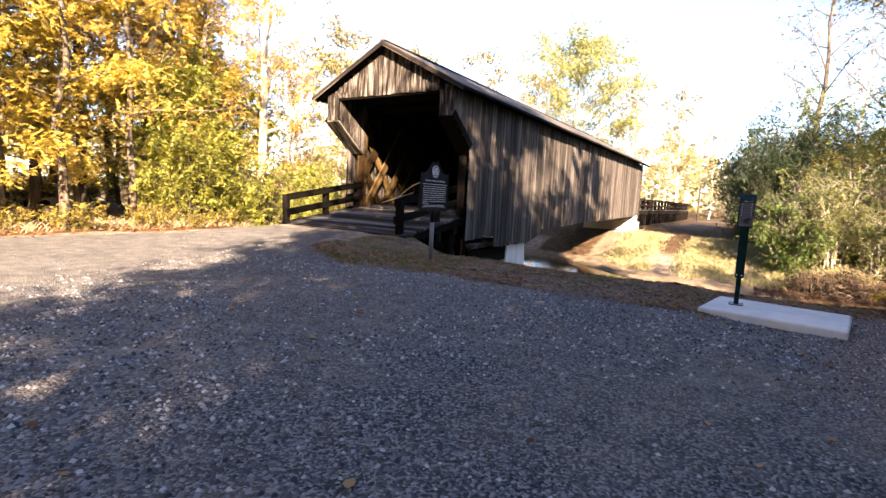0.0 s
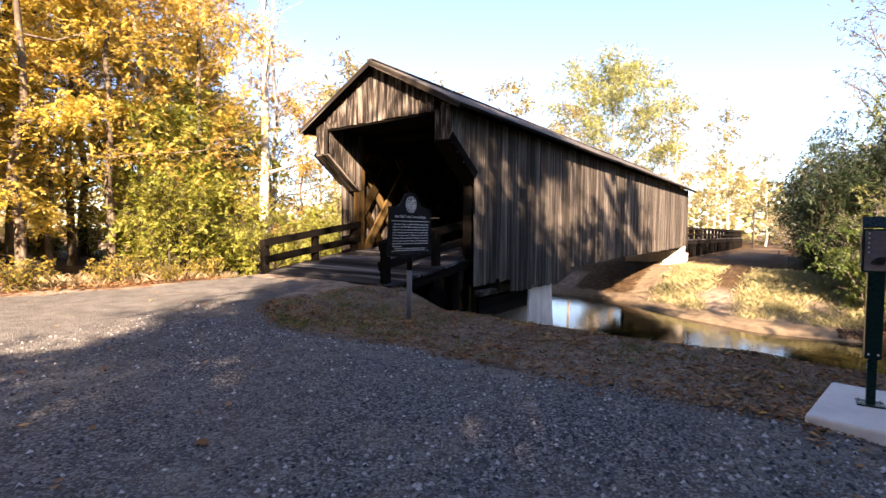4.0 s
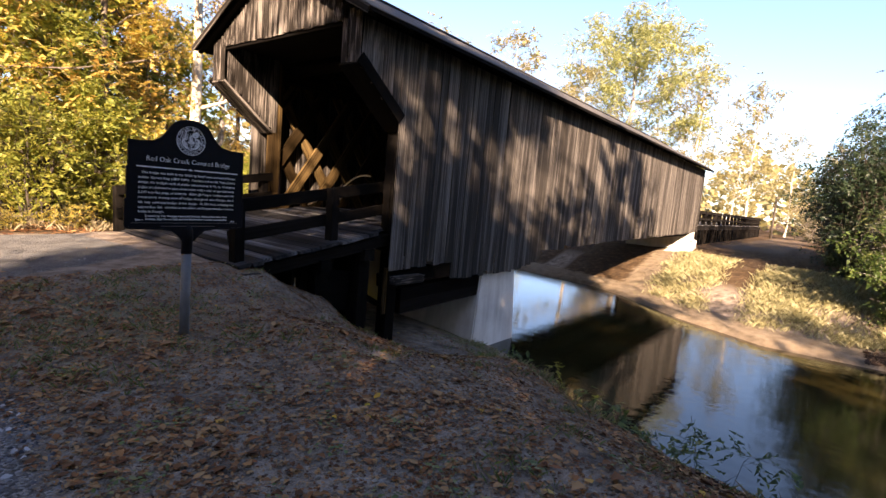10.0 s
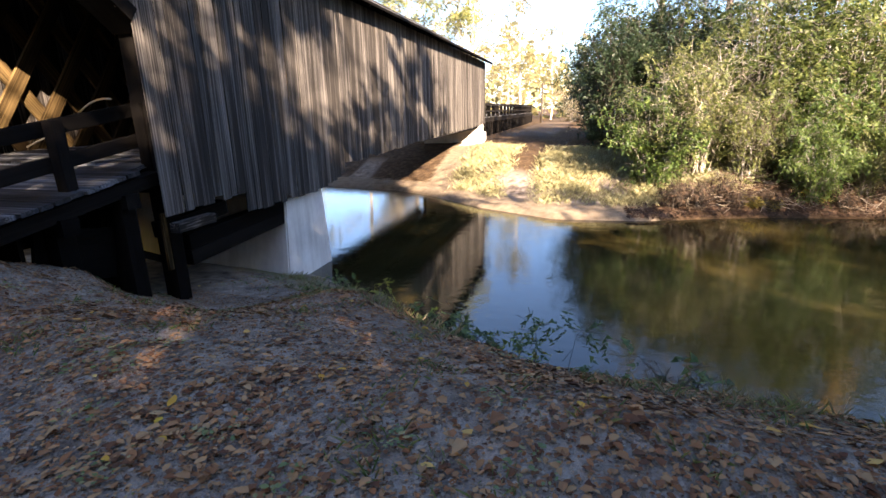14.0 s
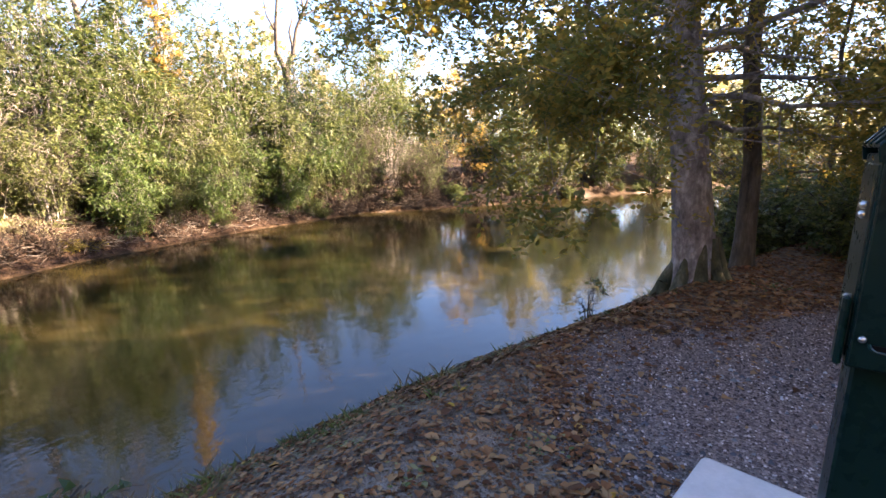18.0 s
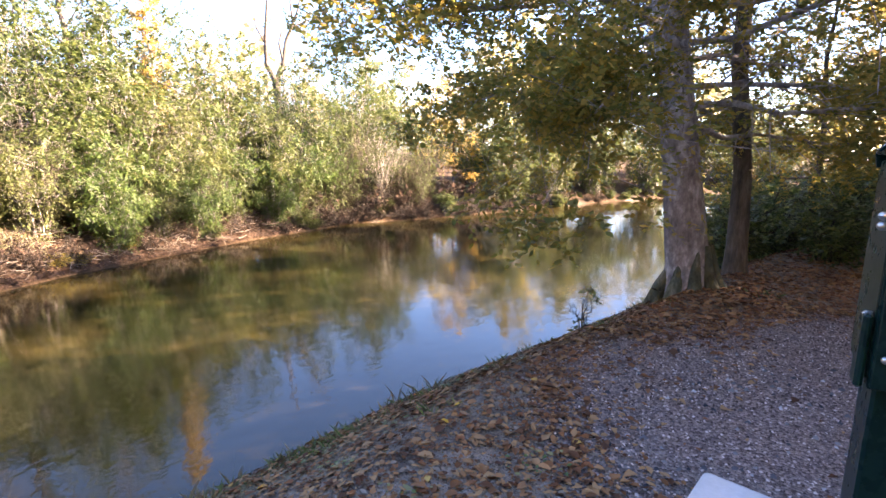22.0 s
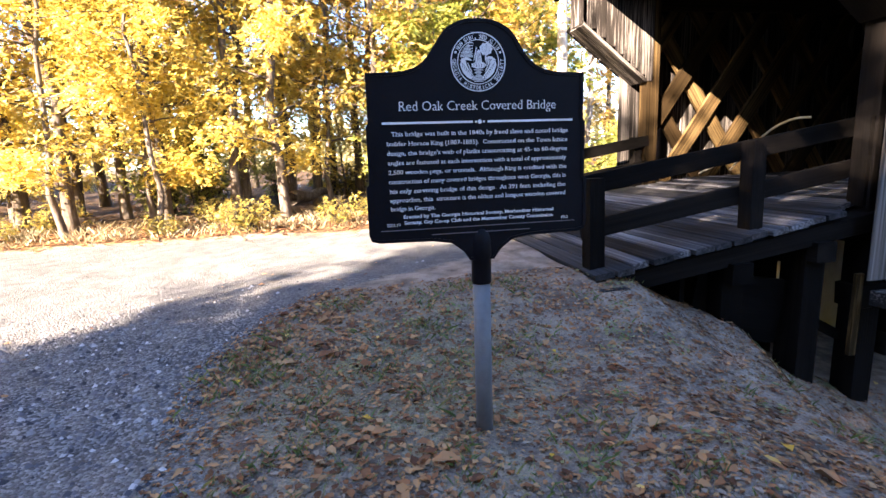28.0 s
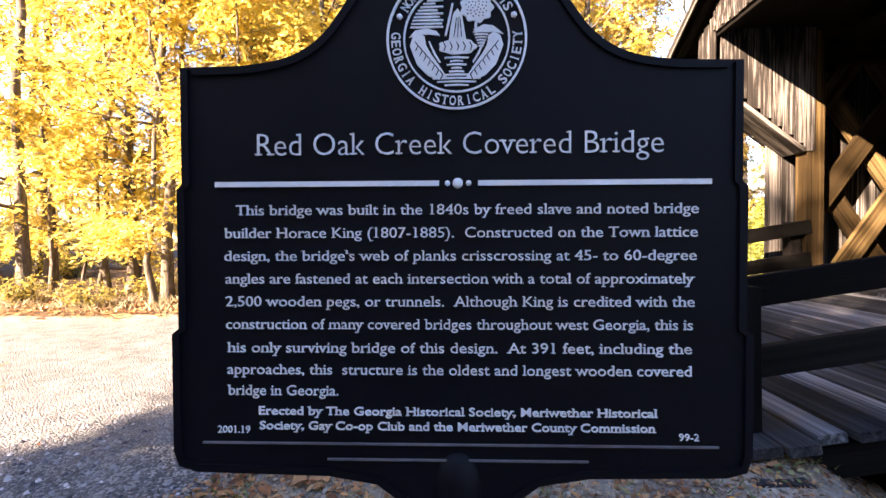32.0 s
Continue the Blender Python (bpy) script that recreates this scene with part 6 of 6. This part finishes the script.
# low growth along the foot of the far shrubs
low = random.Random(4)
for k in range(44):
    x = 12.4 + 44.0 * (k / 43) ** 1.5 + low.uniform(-0.4, 0.4)
    put(low.choice(("brush", "brush", "scrub", "brush") if x < 20 else ("brush", "brush", "under", "brush")), x, float(pick(FAR_WATER, x)) + (low.uniform(0.5, 1.4) if x < 24 else low.uniform(-0.1, 0.7)), low.uniform(0.4, 0.75))


# sprigs at the near water's edge
def sprig(seed, x, y, z, H, R, leaves, mat_):
    grown = bush(G(seed), H, R, 7, 0.012)
    ob = plant("bank_sprig", "slender leafy sprig rising from the creek bank", "shrub", grown, bark_dark, mat_, leaves, 0.07, 0.07, seed, "bank sprigs")
    ob.location = (x, y, z)


sprig(51, 8.6, -1.75, float(height(8.6, -1.75)), 1.9, 0.65, 1200, leaf_privet)
sprig(52, 8.1, -1.7, float(height(8.1, -1.7)), 1.15, 0.5, 480, leaf_lime)
sprig(53, 7.5, -1.5, float(height(7.5, -1.5)), 0.6, 0.5, 420, leaf_privet)
sprig(57, 6.6, -0.6, float(height(6.6, -0.6)), 0.45, 0.5, 380, leaf_privet)
sprig(58, 5.4, 0.7, float(height(5.4, 0.7)), 0.4, 0.45, 320, leaf_lime)
sprig(59, 4.2, 1.6, float(height(4.2, 1.6)), 0.4, 0.5, 320, leaf_privet)
sprig(60, 9.6, -2.6, float(height(9.6, -2.6)), 0.5, 0.5, 300, leaf_privet)
sprig(54, 11.6, -2.5, float(height(11.6, -2.5)), 1.0, 0.6, 60, leaf_olive)
sprig(55, 13.2, -3.0, float(height(13.2, -3.0)), 0.9, 0.5, 60, leaf_olive)
sprig(56, 14.6, -4.1, float(height(14.6, -4.1)), 0.6, 0.3, 60, leaf_olive)

# fallen trunks
for name, a, b, r in (("fallen_log", (-8.4, -7.6, 0.42), (-10.5, -6.6, 0.5), 0.2), ("fallen_log", (17.2, -4.9, -0.9), (20.4, -3.9, -1.6), 0.11)):
    a, b = np.array(a), np.array(b)
    ps = [a + (b - a) * k / 6 + np.array([0, 0, 0.05 * math.sin(k * 1.7)]) for k in range(7)]
    v, q = tubes([(ps[k], ps[k + 1], r * (1 - 0.08 * k), r * (1 - 0.08 * (k + 1))) for k in range(6)], 10)
    ob = part(name, smooth(big_mesh(name, v, q)), bark_brown)
    tagged(ob, "fallen log lying in the leaf litter", "log")


# far woods that close the horizon all round
def far_woods():
    rng = np.random.default_rng(77)
    n = 52000
    a = rng.uniform(0, 2 * math.pi, n)
    d = rng.uniform(75, 130, n)
    x, y = 4 + np.cos(a) * d, 8 + np.sin(a) * d
    top = 9 + 4.0 * np.sin(a * 9) + 3 * np.sin(a * 23 + 1) + 2.0 * np.sin(a * 57)
    top *= 1 + 0.9 * np.exp(-(((a + math.pi) % (2 * math.pi) - math.pi - 0.3) / 0.6) ** 2)
    low = (np.abs(a - 1.5) < 0.1) * 3.0
    z = rng.uniform(0, 1, n) ** 0.8 * np.maximum(3.0, top - low)
    v, q = leaf_cloud(rng, np.stack([x, y, z], -1), 0.5, 1.15)
    tagged(part("far_woods", big_mesh("far_woods", v, q), leaf_pale), "distant pale autumn woods", "woods", kind="stuff")


far_woods()


def lot_woods():
    """Unseen tall woods added behind the lot, below the sun, to cut the sky light."""
    rng = np.random.default_rng(78)
    n = 32000
    a = np.radians(rng.uniform(-130, -46, n))
    d = rng.uniform(34, 62, n)
    top = d * (0.4 + 0.025 * np.sin(a * 31) + 0.02 * np.sin(a * 67 + d))
    z = rng.uniform(0, 1, n) ** 0.75 * top
    v, q = leaf_cloud(rng, np.stack([4 + np.cos(a) * d, -6 + np.sin(a) * d, z], -1), 0.5, 0.9)
    tagged(part("lot_woods", big_mesh("lot_woods", v, q), leaf_bronze), "unseen bronze woods added beyond the gravel lot to block sky light", "woods", kind="stuff")


lot_woods()

# undergrowth that fills the woods across the road
fill = random.Random(8)
for k in range(34):
    x, y = fill.uniform(-17, -6.2), fill.uniform(-24, 3)
    if y > -5.5 and x > -10.5:
        x -= 6.0
    kind = fill.choice(("gold_c", "gold_c", "gold_c", "lime_b", "scrub", "scrub")) if y < -4 else fill.choice(("lime_b", "gold_c", "lime_b", "orange_b"))
    put(kind, x, y, fill.uniform(0.6, 1.05) if kind != "scrub" else fill.uniform(1.2, 1.9))


# bare forked trees on the far bank
def limb(name, parent, mat_, pts, r0, r1):
    """One bent limb as a chain of tapering tubes."""
    n = len(pts) - 1
    v, q = tubes([(np.array(pts[k]), np.array(pts[k + 1]), r0 + (r1 - r0) * k / n, r0 + (r1 - r0) * (k + 1) / n) for k in range(n)], 9)
    part(name, smooth(big_mesh(name, v, q)), mat_, parent)


leaning = thing("leaning_tree", "dark bare tree leaning out over the creek from its roots", "tree", (35.8, 10.8, -2.2))
limb("trunk", leaning, bark_dark, ((0, 0, -0.3), (0.6, -0.1, 0.5), (1.2, -0.2, 1.25), (2.2, -0.2, 2.5), (4.3, -0.1, 4.6), (6.6, 0, 7.1)), 0.3, 0.06)
limb("limb", leaning, bark_dark, ((0.1, 0, -0.1), (0.8, -0.5, 0.35), (1.7, -0.9, 0.7), (2.9, -1.3, 1.3)), 0.22, 0.1)
limb("limb", leaning, bark_dark, ((1.9, -0.2, 2.1), (2.0, -0.1, 3.4), (2.6, 0, 4.6)), 0.12, 0.04)
limb("limb", leaning, bark_dark, ((3.2, -0.2, 3.6), (4.4, -0.5, 3.9), (5.6, -0.6, 4.6)), 0.08, 0.03)
forked = thing("forked_tree", "tall dead tree forking into two bare dark limbs", "tree", (31.7, 23.2, float(height(31.7, 23.2))))
forked.scale = (0.8, 0.8, 0.8)
limb("trunk", forked, bark_brown, ((0, 0, -0.3), (-0.1, 0, 3.2), (0.05, 0, 5.6), (-0.1, 0, 8.1)), 0.408, 0.289)
limb("limb", forked, bark_brown, ((-0.1, 0, 8.0), (-0.75, 0.2, 9.4), (-0.7, 0.2, 11.5), (-0.35, 0.1, 14.5), (-0.2, 0, 17.5)), 0.238, 0.051)
limb("limb", forked, bark_brown, ((-0.1, 0, 8.0), (0.55, -0.2, 9.3), (1.0, -0.3, 11.5), (1.9, -0.7, 13.6), (2.7, -1.1, 16.6)), 0.238, 0.051)
limb("limb", forked, bark_brown, ((0.65, -0.2, 9.8), (0.4, -0.1, 11.2), (0.7, -0.2, 12.3)), 0.136, 0.051)
limb("limb", forked, bark_brown, ((1.4, -0.5, 12.5), (2.6, -1.2, 13.3), (3.6, -1.8, 13.6)), 0.102, 0.034)
limb("limb", forked, bark_brown, ((1.6, -0.6, 13.0), (1.5, -0.5, 14.6), (1.9, -0.7, 16.4)), 0.102, 0.034)
limb("limb", forked, bark_brown, ((-0.72, 0.2, 11.0), (-1.3, 0.5, 12.2), (-1.5, 0.6, 13.8)), 0.102, 0.034)


# ---- loose stuff on the ground ----
def litter(name, label, rng, x, y, size, mat_, lift=0.012, category="leaves", curl=0.25):
    """Fallen leaves: folded along the midrib, lying at odd angles."""
    n = len(x)
    s = size * np.clip(np.exp(rng.normal(0, 0.38, n)), 0.45, 2.0)
    a = rng.uniform(0, 2 * math.pi, n)
    tilt = rng.normal(0, 0.28, (n, 2))
    base = np.array([(-0.5, 0, 0), (-0.15, 0.3, curl * 0.35), (0.25, 0.26, curl * 0.4), (0.55, 0, 0.06), (0.25, -0.26, curl * 0.4), (-0.15, -0.3, curl * 0.35)])
    p = base[None] * s[:, None, None] * np.clip(rng.normal(1, 0.22, (n, 6, 1)), 0.4, 1.6)
    c, sn = np.cos(a)[:, None], np.sin(a)[:, None]
    px, py = p[..., 0] * c - p[..., 1] * sn, p[..., 0] * sn + p[..., 1] * c
    gx, gy = x[:, None] + px, y[:, None] + py
    z = height(gx, gy) + p[..., 2] + lift + np.abs(px * tilt[:, :1] + py * tilt[:, 1:]) * 0.6
    v = np.stack([gx, gy, z], -1).reshape(-1, 3)
    k = (np.arange(n) * 6)[:, None]
    q = np.concatenate([k + [0, 1, 2, 3], k + [0, 3, 4, 5]], 1).reshape(-1, 4)
    return tagged(part(name, big_mesh(name, v, q), mat_), label, category, kind="stuff")


def patchy(rng, n, x0, x1, y0, y1, keep):
    x, y = rng.uniform(x0, x1, n), rng.uniform(y0, y1, n)
    ok = rng.uniform(0, 1, n) < keep(x, y)
    return x[ok], y[ok]


def bank_density(x, y):
    yw, ed = pick(NEAR_WATER, x), pick(GRAVEL_EDGE, x)
    inside = (y > ed - 0.08) & (y < yw - 0.35)
    clump = 0.2 + 0.8 * np.clip(0.5 + 0.75 * wobble(x * 1.0 + 3, y, 1.7) + 0.45 * wobble(x, y + 5, 3.9) + 0.25 * wobble(x + 1, y, 9.0), 0, 1) ** 1.9
    clump = np.maximum(clump, 0.5 * step(7.0, 9.5, x)) * (1 - 0.35 * (1 - step(6.0, 9.0, x)))
    mound = (1 - step(3.6, 5.2, x)) * step(-6.2, -5.2, y)
    return inside * clump * (1 - 0.68 * mound)


rng = np.random.default_rng(11)
x, y = patchy(rng, 150000, 1.8, 17.0, -7.4, 2.5, bank_density)
litter("fallen_leaves", "brown and tan fallen leaves scattered over the bank", rng, x, y, 0.037, leaf_fallen, curl=0.5)
x, y = patchy(rng, 120000, 1.8, 15.0, -7.3, 0.5, lambda x, y: (y > pick(GRAVEL_EDGE, x) - 0.2) * (y < pick(NEAR_WATER, x) - 0.4) * 1.0)
litter("leaf_crumbs", "fine grey-brown leaf fragments and wood chips on the soil", rng, x[::2], y[::2], 0.022, litter_twig, 0.004, curl=0.4)
litter("leaf_scraps", "small broken brown leaves on the soil", rng, x[1::2], y[1::2], 0.026, leaf_fallen, 0.005, curl=0.5)
x, y = patchy(rng, 12000, 1.8, 17.0, -7.3, 2.5, lambda x, y: bank_density(x, y) * (0.12 + 0.88 * (wobble(x + 4, y - 2, 1.3) > 0.25)))
litter("broad_leaves", "larger curled tan and russet oak leaves lying in drifts", rng, x, y, 0.058, leaf_fallen, 0.014, curl=0.6)
x, y = patchy(rng, 420, 1.8, 15.0, -7.0, 2.0, lambda x, y: (y > pick(GRAVEL_EDGE, x) + 0.1) * (y < pick(NEAR_WATER, x) - 0.3) * (0.35 + 0.65 * (wobble(x, y, 1.0) > 0.2)))
x, y = np.repeat(x, 26) + rng.normal(0, 0.07, len(x) * 26), np.repeat(y, 26) + rng.normal(0, 0.07, len(y) * 26)
litter("clover", "small green clover and weeds in patches on the bank", rng, x, y, 0.024, grass_green, 0.03, category="weeds", curl=0.3)
x, y = patchy(rng, 900, 1.8, 17.0, -7.4, 2.5, bank_density)
litter("yellow_leaves", "bright yellow and orange leaves among the brown ones", rng, x, y, 0.055, leaf_fallen_bright, curl=0.4)
x, y = patchy(rng, 800, -3, 17.0, -16, -4.5, lambda x, y: (y < pick(GRAVEL_EDGE, x) - 0.2) * (0.25 + 0.75 * (wobble(x, y, 0.9) > 0.3)))
litter("gravel_leaves", "a few dry leaves on the gravel", rng, x, y, 0.055, leaf_fallen)
x, y = patchy(rng, 60000, 13, 26.0, -15, -4.6, lambda x, y: (y > pick(GRAVEL_EDGE, x) - 0.4) & (y < pick(NEAR_WATER, x) - 0.4))
litter("woodland_leaves", "red-brown leaf litter under the shaded trees", rng, x, y, 0.046, leaf_fallen, curl=0.5)
x, y = patchy(rng, 26000, 9.6, 15.8, -8.5, -4.4, lambda x, y: (y < pick(GRAVEL_EDGE, x) + 0.1) * np.exp(-np.clip(pick(GRAVEL_EDGE, x) - y, 0, 9) / 0.45) * np.clip(0.45 + 0.7 * wobble(x, y, 2.3) + 0.4 * wobble(x + 3, y, 5.1), 0.05, 1))
litter("thinning_leaves", "brown leaves thinning out over the pinkish grit", rng, x, y, 0.036, leaf_fallen, 0.008, curl=0.5)
x, y = patchy(rng, 9000, -8, -3.2, -18, 0, lambda x, y: np.clip((-3.4 - x) / 1.2, 0, 1))
litter("verge_leaves", "golden fallen leaves along the road verge", rng, x, y, 0.09, leaf_fallen)


x = rng.uniform(10.5, 44, 16000)
y = pick(FAR_WATER, x) + rng.gamma(1.6, 0.45, 16000) + 0.1
litter("far_bank_leaves", "brown leaf litter along the foot of the far bank", rng, x, y, 0.085, leaf_dark, curl=0.6)


def stones(name, label, rng, x, y, lo, hi, mat_):
    n = len(x)
    base = np.array([(1, 0, -0.4), (0, 1, -0.4), (-1, 0, -0.4), (0, -1, -0.4), (0, 0, 1)], float)
    s = rng.uniform(lo, hi, (n, 1, 1)) * rng.uniform(0.6, 1.25, (n, 5, 1)) * np.array([1.1, 0.9, 0.62])
    a = rng.uniform(0, 2 * math.pi, n)
    c, sn = np.cos(a)[:, None], np.sin(a)[:, None]
    p = base[None] * s
    v = np.stack([p[..., 0] * c - p[..., 1] * sn + x[:, None], p[..., 0] * sn + p[..., 1] * c + y[:, None], p[..., 2] + height(x, y)[:, None] + 0.002], -1).reshape(-1, 3)
    k = (np.arange(n) * 5)[:, None]
    t = np.concatenate([k + f for f in ([0, 1, 4], [1, 2, 4], [2, 3, 4], [3, 0, 4])], 1).reshape(-1, 3)
    return tagged(part(name, big_mesh(name, v, t), mat_), label, "gravel", kind="stuff")


def stone_material():
    m, n, l, b = material("grey_gravel_stones", 0.85)
    geo = n.new("ShaderNodeNewGeometry")
    l.new(ramp(n, l, geo.outputs["Random Per Island"], [(0.05, (0.034, 0.035, 0.041)), (0.45, (0.1, 0.101, 0.11)), (0.8, (0.21, 0.21, 0.212)), (0.97, (0.42, 0.41, 0.4))]), b.inputs["Base Color"])
    return m


stone_mat = stone_material()


def on_gravel(x, y):
    worn = np.clip(0.5 + 0.8 * wobble(x, y, 0.7) + 0.4 * wobble(x + 2, y, 1.9), 0.12, 1)
    return (y < pick(GRAVEL_EDGE, x) - 0.05) * worn * step(0.2, 3.4, x + 0.16 * (y + 6)) * (1 - 0.85 * step(10.2, 11.8, x))


x, y = patchy(rng, 52000, -1.5, 13.5, -13.6, -4.9, on_gravel)
stones("gravel", "loose grey crushed-stone gravel on the lot", rng, x, y, 0.01, 0.031, stone_mat)


def chip_material():
    m, n, l, b = material("pinkish_grit", 0.9)
    geo = n.new("ShaderNodeNewGeometry")
    l.new(ramp(n, l, geo.outputs["Random Per Island"], [(0.05, (0.06, 0.041, 0.036)), (0.5, (0.185, 0.132, 0.115)), (0.85, (0.33, 0.247, 0.215)), (0.98, (0.58, 0.48, 0.43))]), b.inputs["Base Color"])
    return m


x, y = patchy(rng, 60000, 10.2, 15.6, -9.5, -4.5, lambda x, y: (y < pick(GRAVEL_EDGE, x) + 0.2) * step(10.2, 11.6, x) * 1.0)
stones("grit", "fine pinkish gravel and grit beside the trees", rng, x, y, 0.005, 0.014, chip_material())


def blades(name, label, rng, x, y, h, mat_, wide=0.007):
    n = len(x)
    hh = h * rng.uniform(0.45, 1.25, n)
    a = rng.uniform(0, 2 * math.pi, n)
    lean = rng.normal(0, 0.55, (n, 2)) * hh[:, None]
    dx, dy = np.cos(a) * wide, np.sin(a) * wide
    g = height(x, y) - 0.02
    v = np.stack([np.stack([x - dx, y - dy, g], -1), np.stack([x + dx, y + dy, g], -1), np.stack([x + dx * 0.7 + lean[:, 0] * 0.4, y + dy * 0.7 + lean[:, 1] * 0.4, g + hh * 0.6], -1),
                  np.stack([x + lean[:, 0], y + lean[:, 1], g + hh], -1)], 1).reshape(-1, 3)
    return tagged(part(name, big_mesh(name, v, np.arange(4 * n).reshape(-1, 4)), mat_), label, "grass", kind="stuff")


def clumped(rng, x, y, per, r):
    return np.repeat(x, per) + rng.normal(0, r, len(x) * per), np.repeat(y, per) + rng.normal(0, r, len(y) * per)


x, y = patchy(rng, 1300, 2.2, 17, -6.9, 2.0, lambda x, y: np.where((y > pick(NEAR_WATER, x) - 1.3) & (y < pick(NEAR_WATER, x) - 0.25), 1.0, 0.0) + 0.8 * ((x < 5.2) & (y > pick(GRAVEL_EDGE, x)) & (y < -4.3)) + 0.12 * ((y > pick(GRAVEL_EDGE, x) + 0.3) & (y < pick(NEAR_WATER, x))))
x, y = clumped(rng, x, y, 38, 0.09)
blades("bank_grass", "sparse green grass along the bank", rng, x, y, 0.075, grass_green, 0.0025)
x, y = patchy(rng, 700, 2.2, 13, -3.6, 3.2, lambda x, y: (y > pick(NEAR_WATER, x) - 1.9) * (y < pick(NEAR_WATER, x) - 0.5) * (0.2 + 0.8 * (wobble(x + 2, y, 2.1) > 0.0)))
x, y = clumped(rng, x, y, 30, 0.08)
blades("edge_grass", "short green grass tufts along the lip of the bank", rng, x[::2], y[::2], 0.1, grass_green, 0.003)
blades("edge_straw", "dry straw tufts along the lip of the bank", rng, x[1::2], y[1::2], 0.13, grass_dry, 0.003)
x, y = patchy(rng, 3000, 2.8, 15, 13.0, 26, lambda x, y: np.where((y > pick(FAR_WATER, x) + 1.5) & (y < pick(FAR_WATER, x) + 9) & (np.abs(x - 6.2) > 0.9), 1.0, 0.0) * (0.3 + 0.7 * (wobble(x, y, 1.3) > -0.2)))
x, y = clumped(rng, x, y, 40, 0.28)
blades("dry_grass", "tall dry straw-coloured grass on the far bank", rng, x, y, 0.23, grass_sunny, 0.004)
x, y = patchy(rng, 500, -8, -4.4, -20, 2, lambda x, y: 1.0 + 0 * x)
x, y = clumped(rng, x, y, 12, 0.1)
blades("verge_grass", "dry grass along the road verge", rng, x, y, 0.2, grass_dry, 0.005)


def twigs(name, label, rng, x, y, length, mat_):
    segs = []
    for cx, cy in zip(x, y):
        d = rng.normal(0, 1, 3) * (1, 1, 0.45)
        d *= length * rng.uniform(0.3, 1) / np.linalg.norm(d)
        p = np.array([cx, cy, float(height(cx, cy)) + rng.uniform(0.02, 0.45)])
        segs += [(p - d / 2, p + rng.normal(0, 0.06, 3), 0.012, 0.01), (p, p + d / 2, 0.01, 0.004)]
    v, q = tubes(segs, 4)
    return tagged(part(name, big_mesh(name, v, q), mat_), label, "twigs", kind="stuff")


x = rng.uniform(12.5, 30, 700)
y = pick(FAR_WATER, x) + rng.uniform(0.1, 2.0, 700)
twigs("driftwood", "pale tangle of driftwood and roots along the far water's edge", rng, x, y, 1.0, litter_twig)
x = rng.uniform(26.5, 44, 1500)
y = pick(FAR_WATER, x) + rng.uniform(0.0, 1.5, 1500)
twigs("bank_roots", "dark tangle of roots and dead branches hanging over the water", rng, x, y, 1.9, bark_dark)
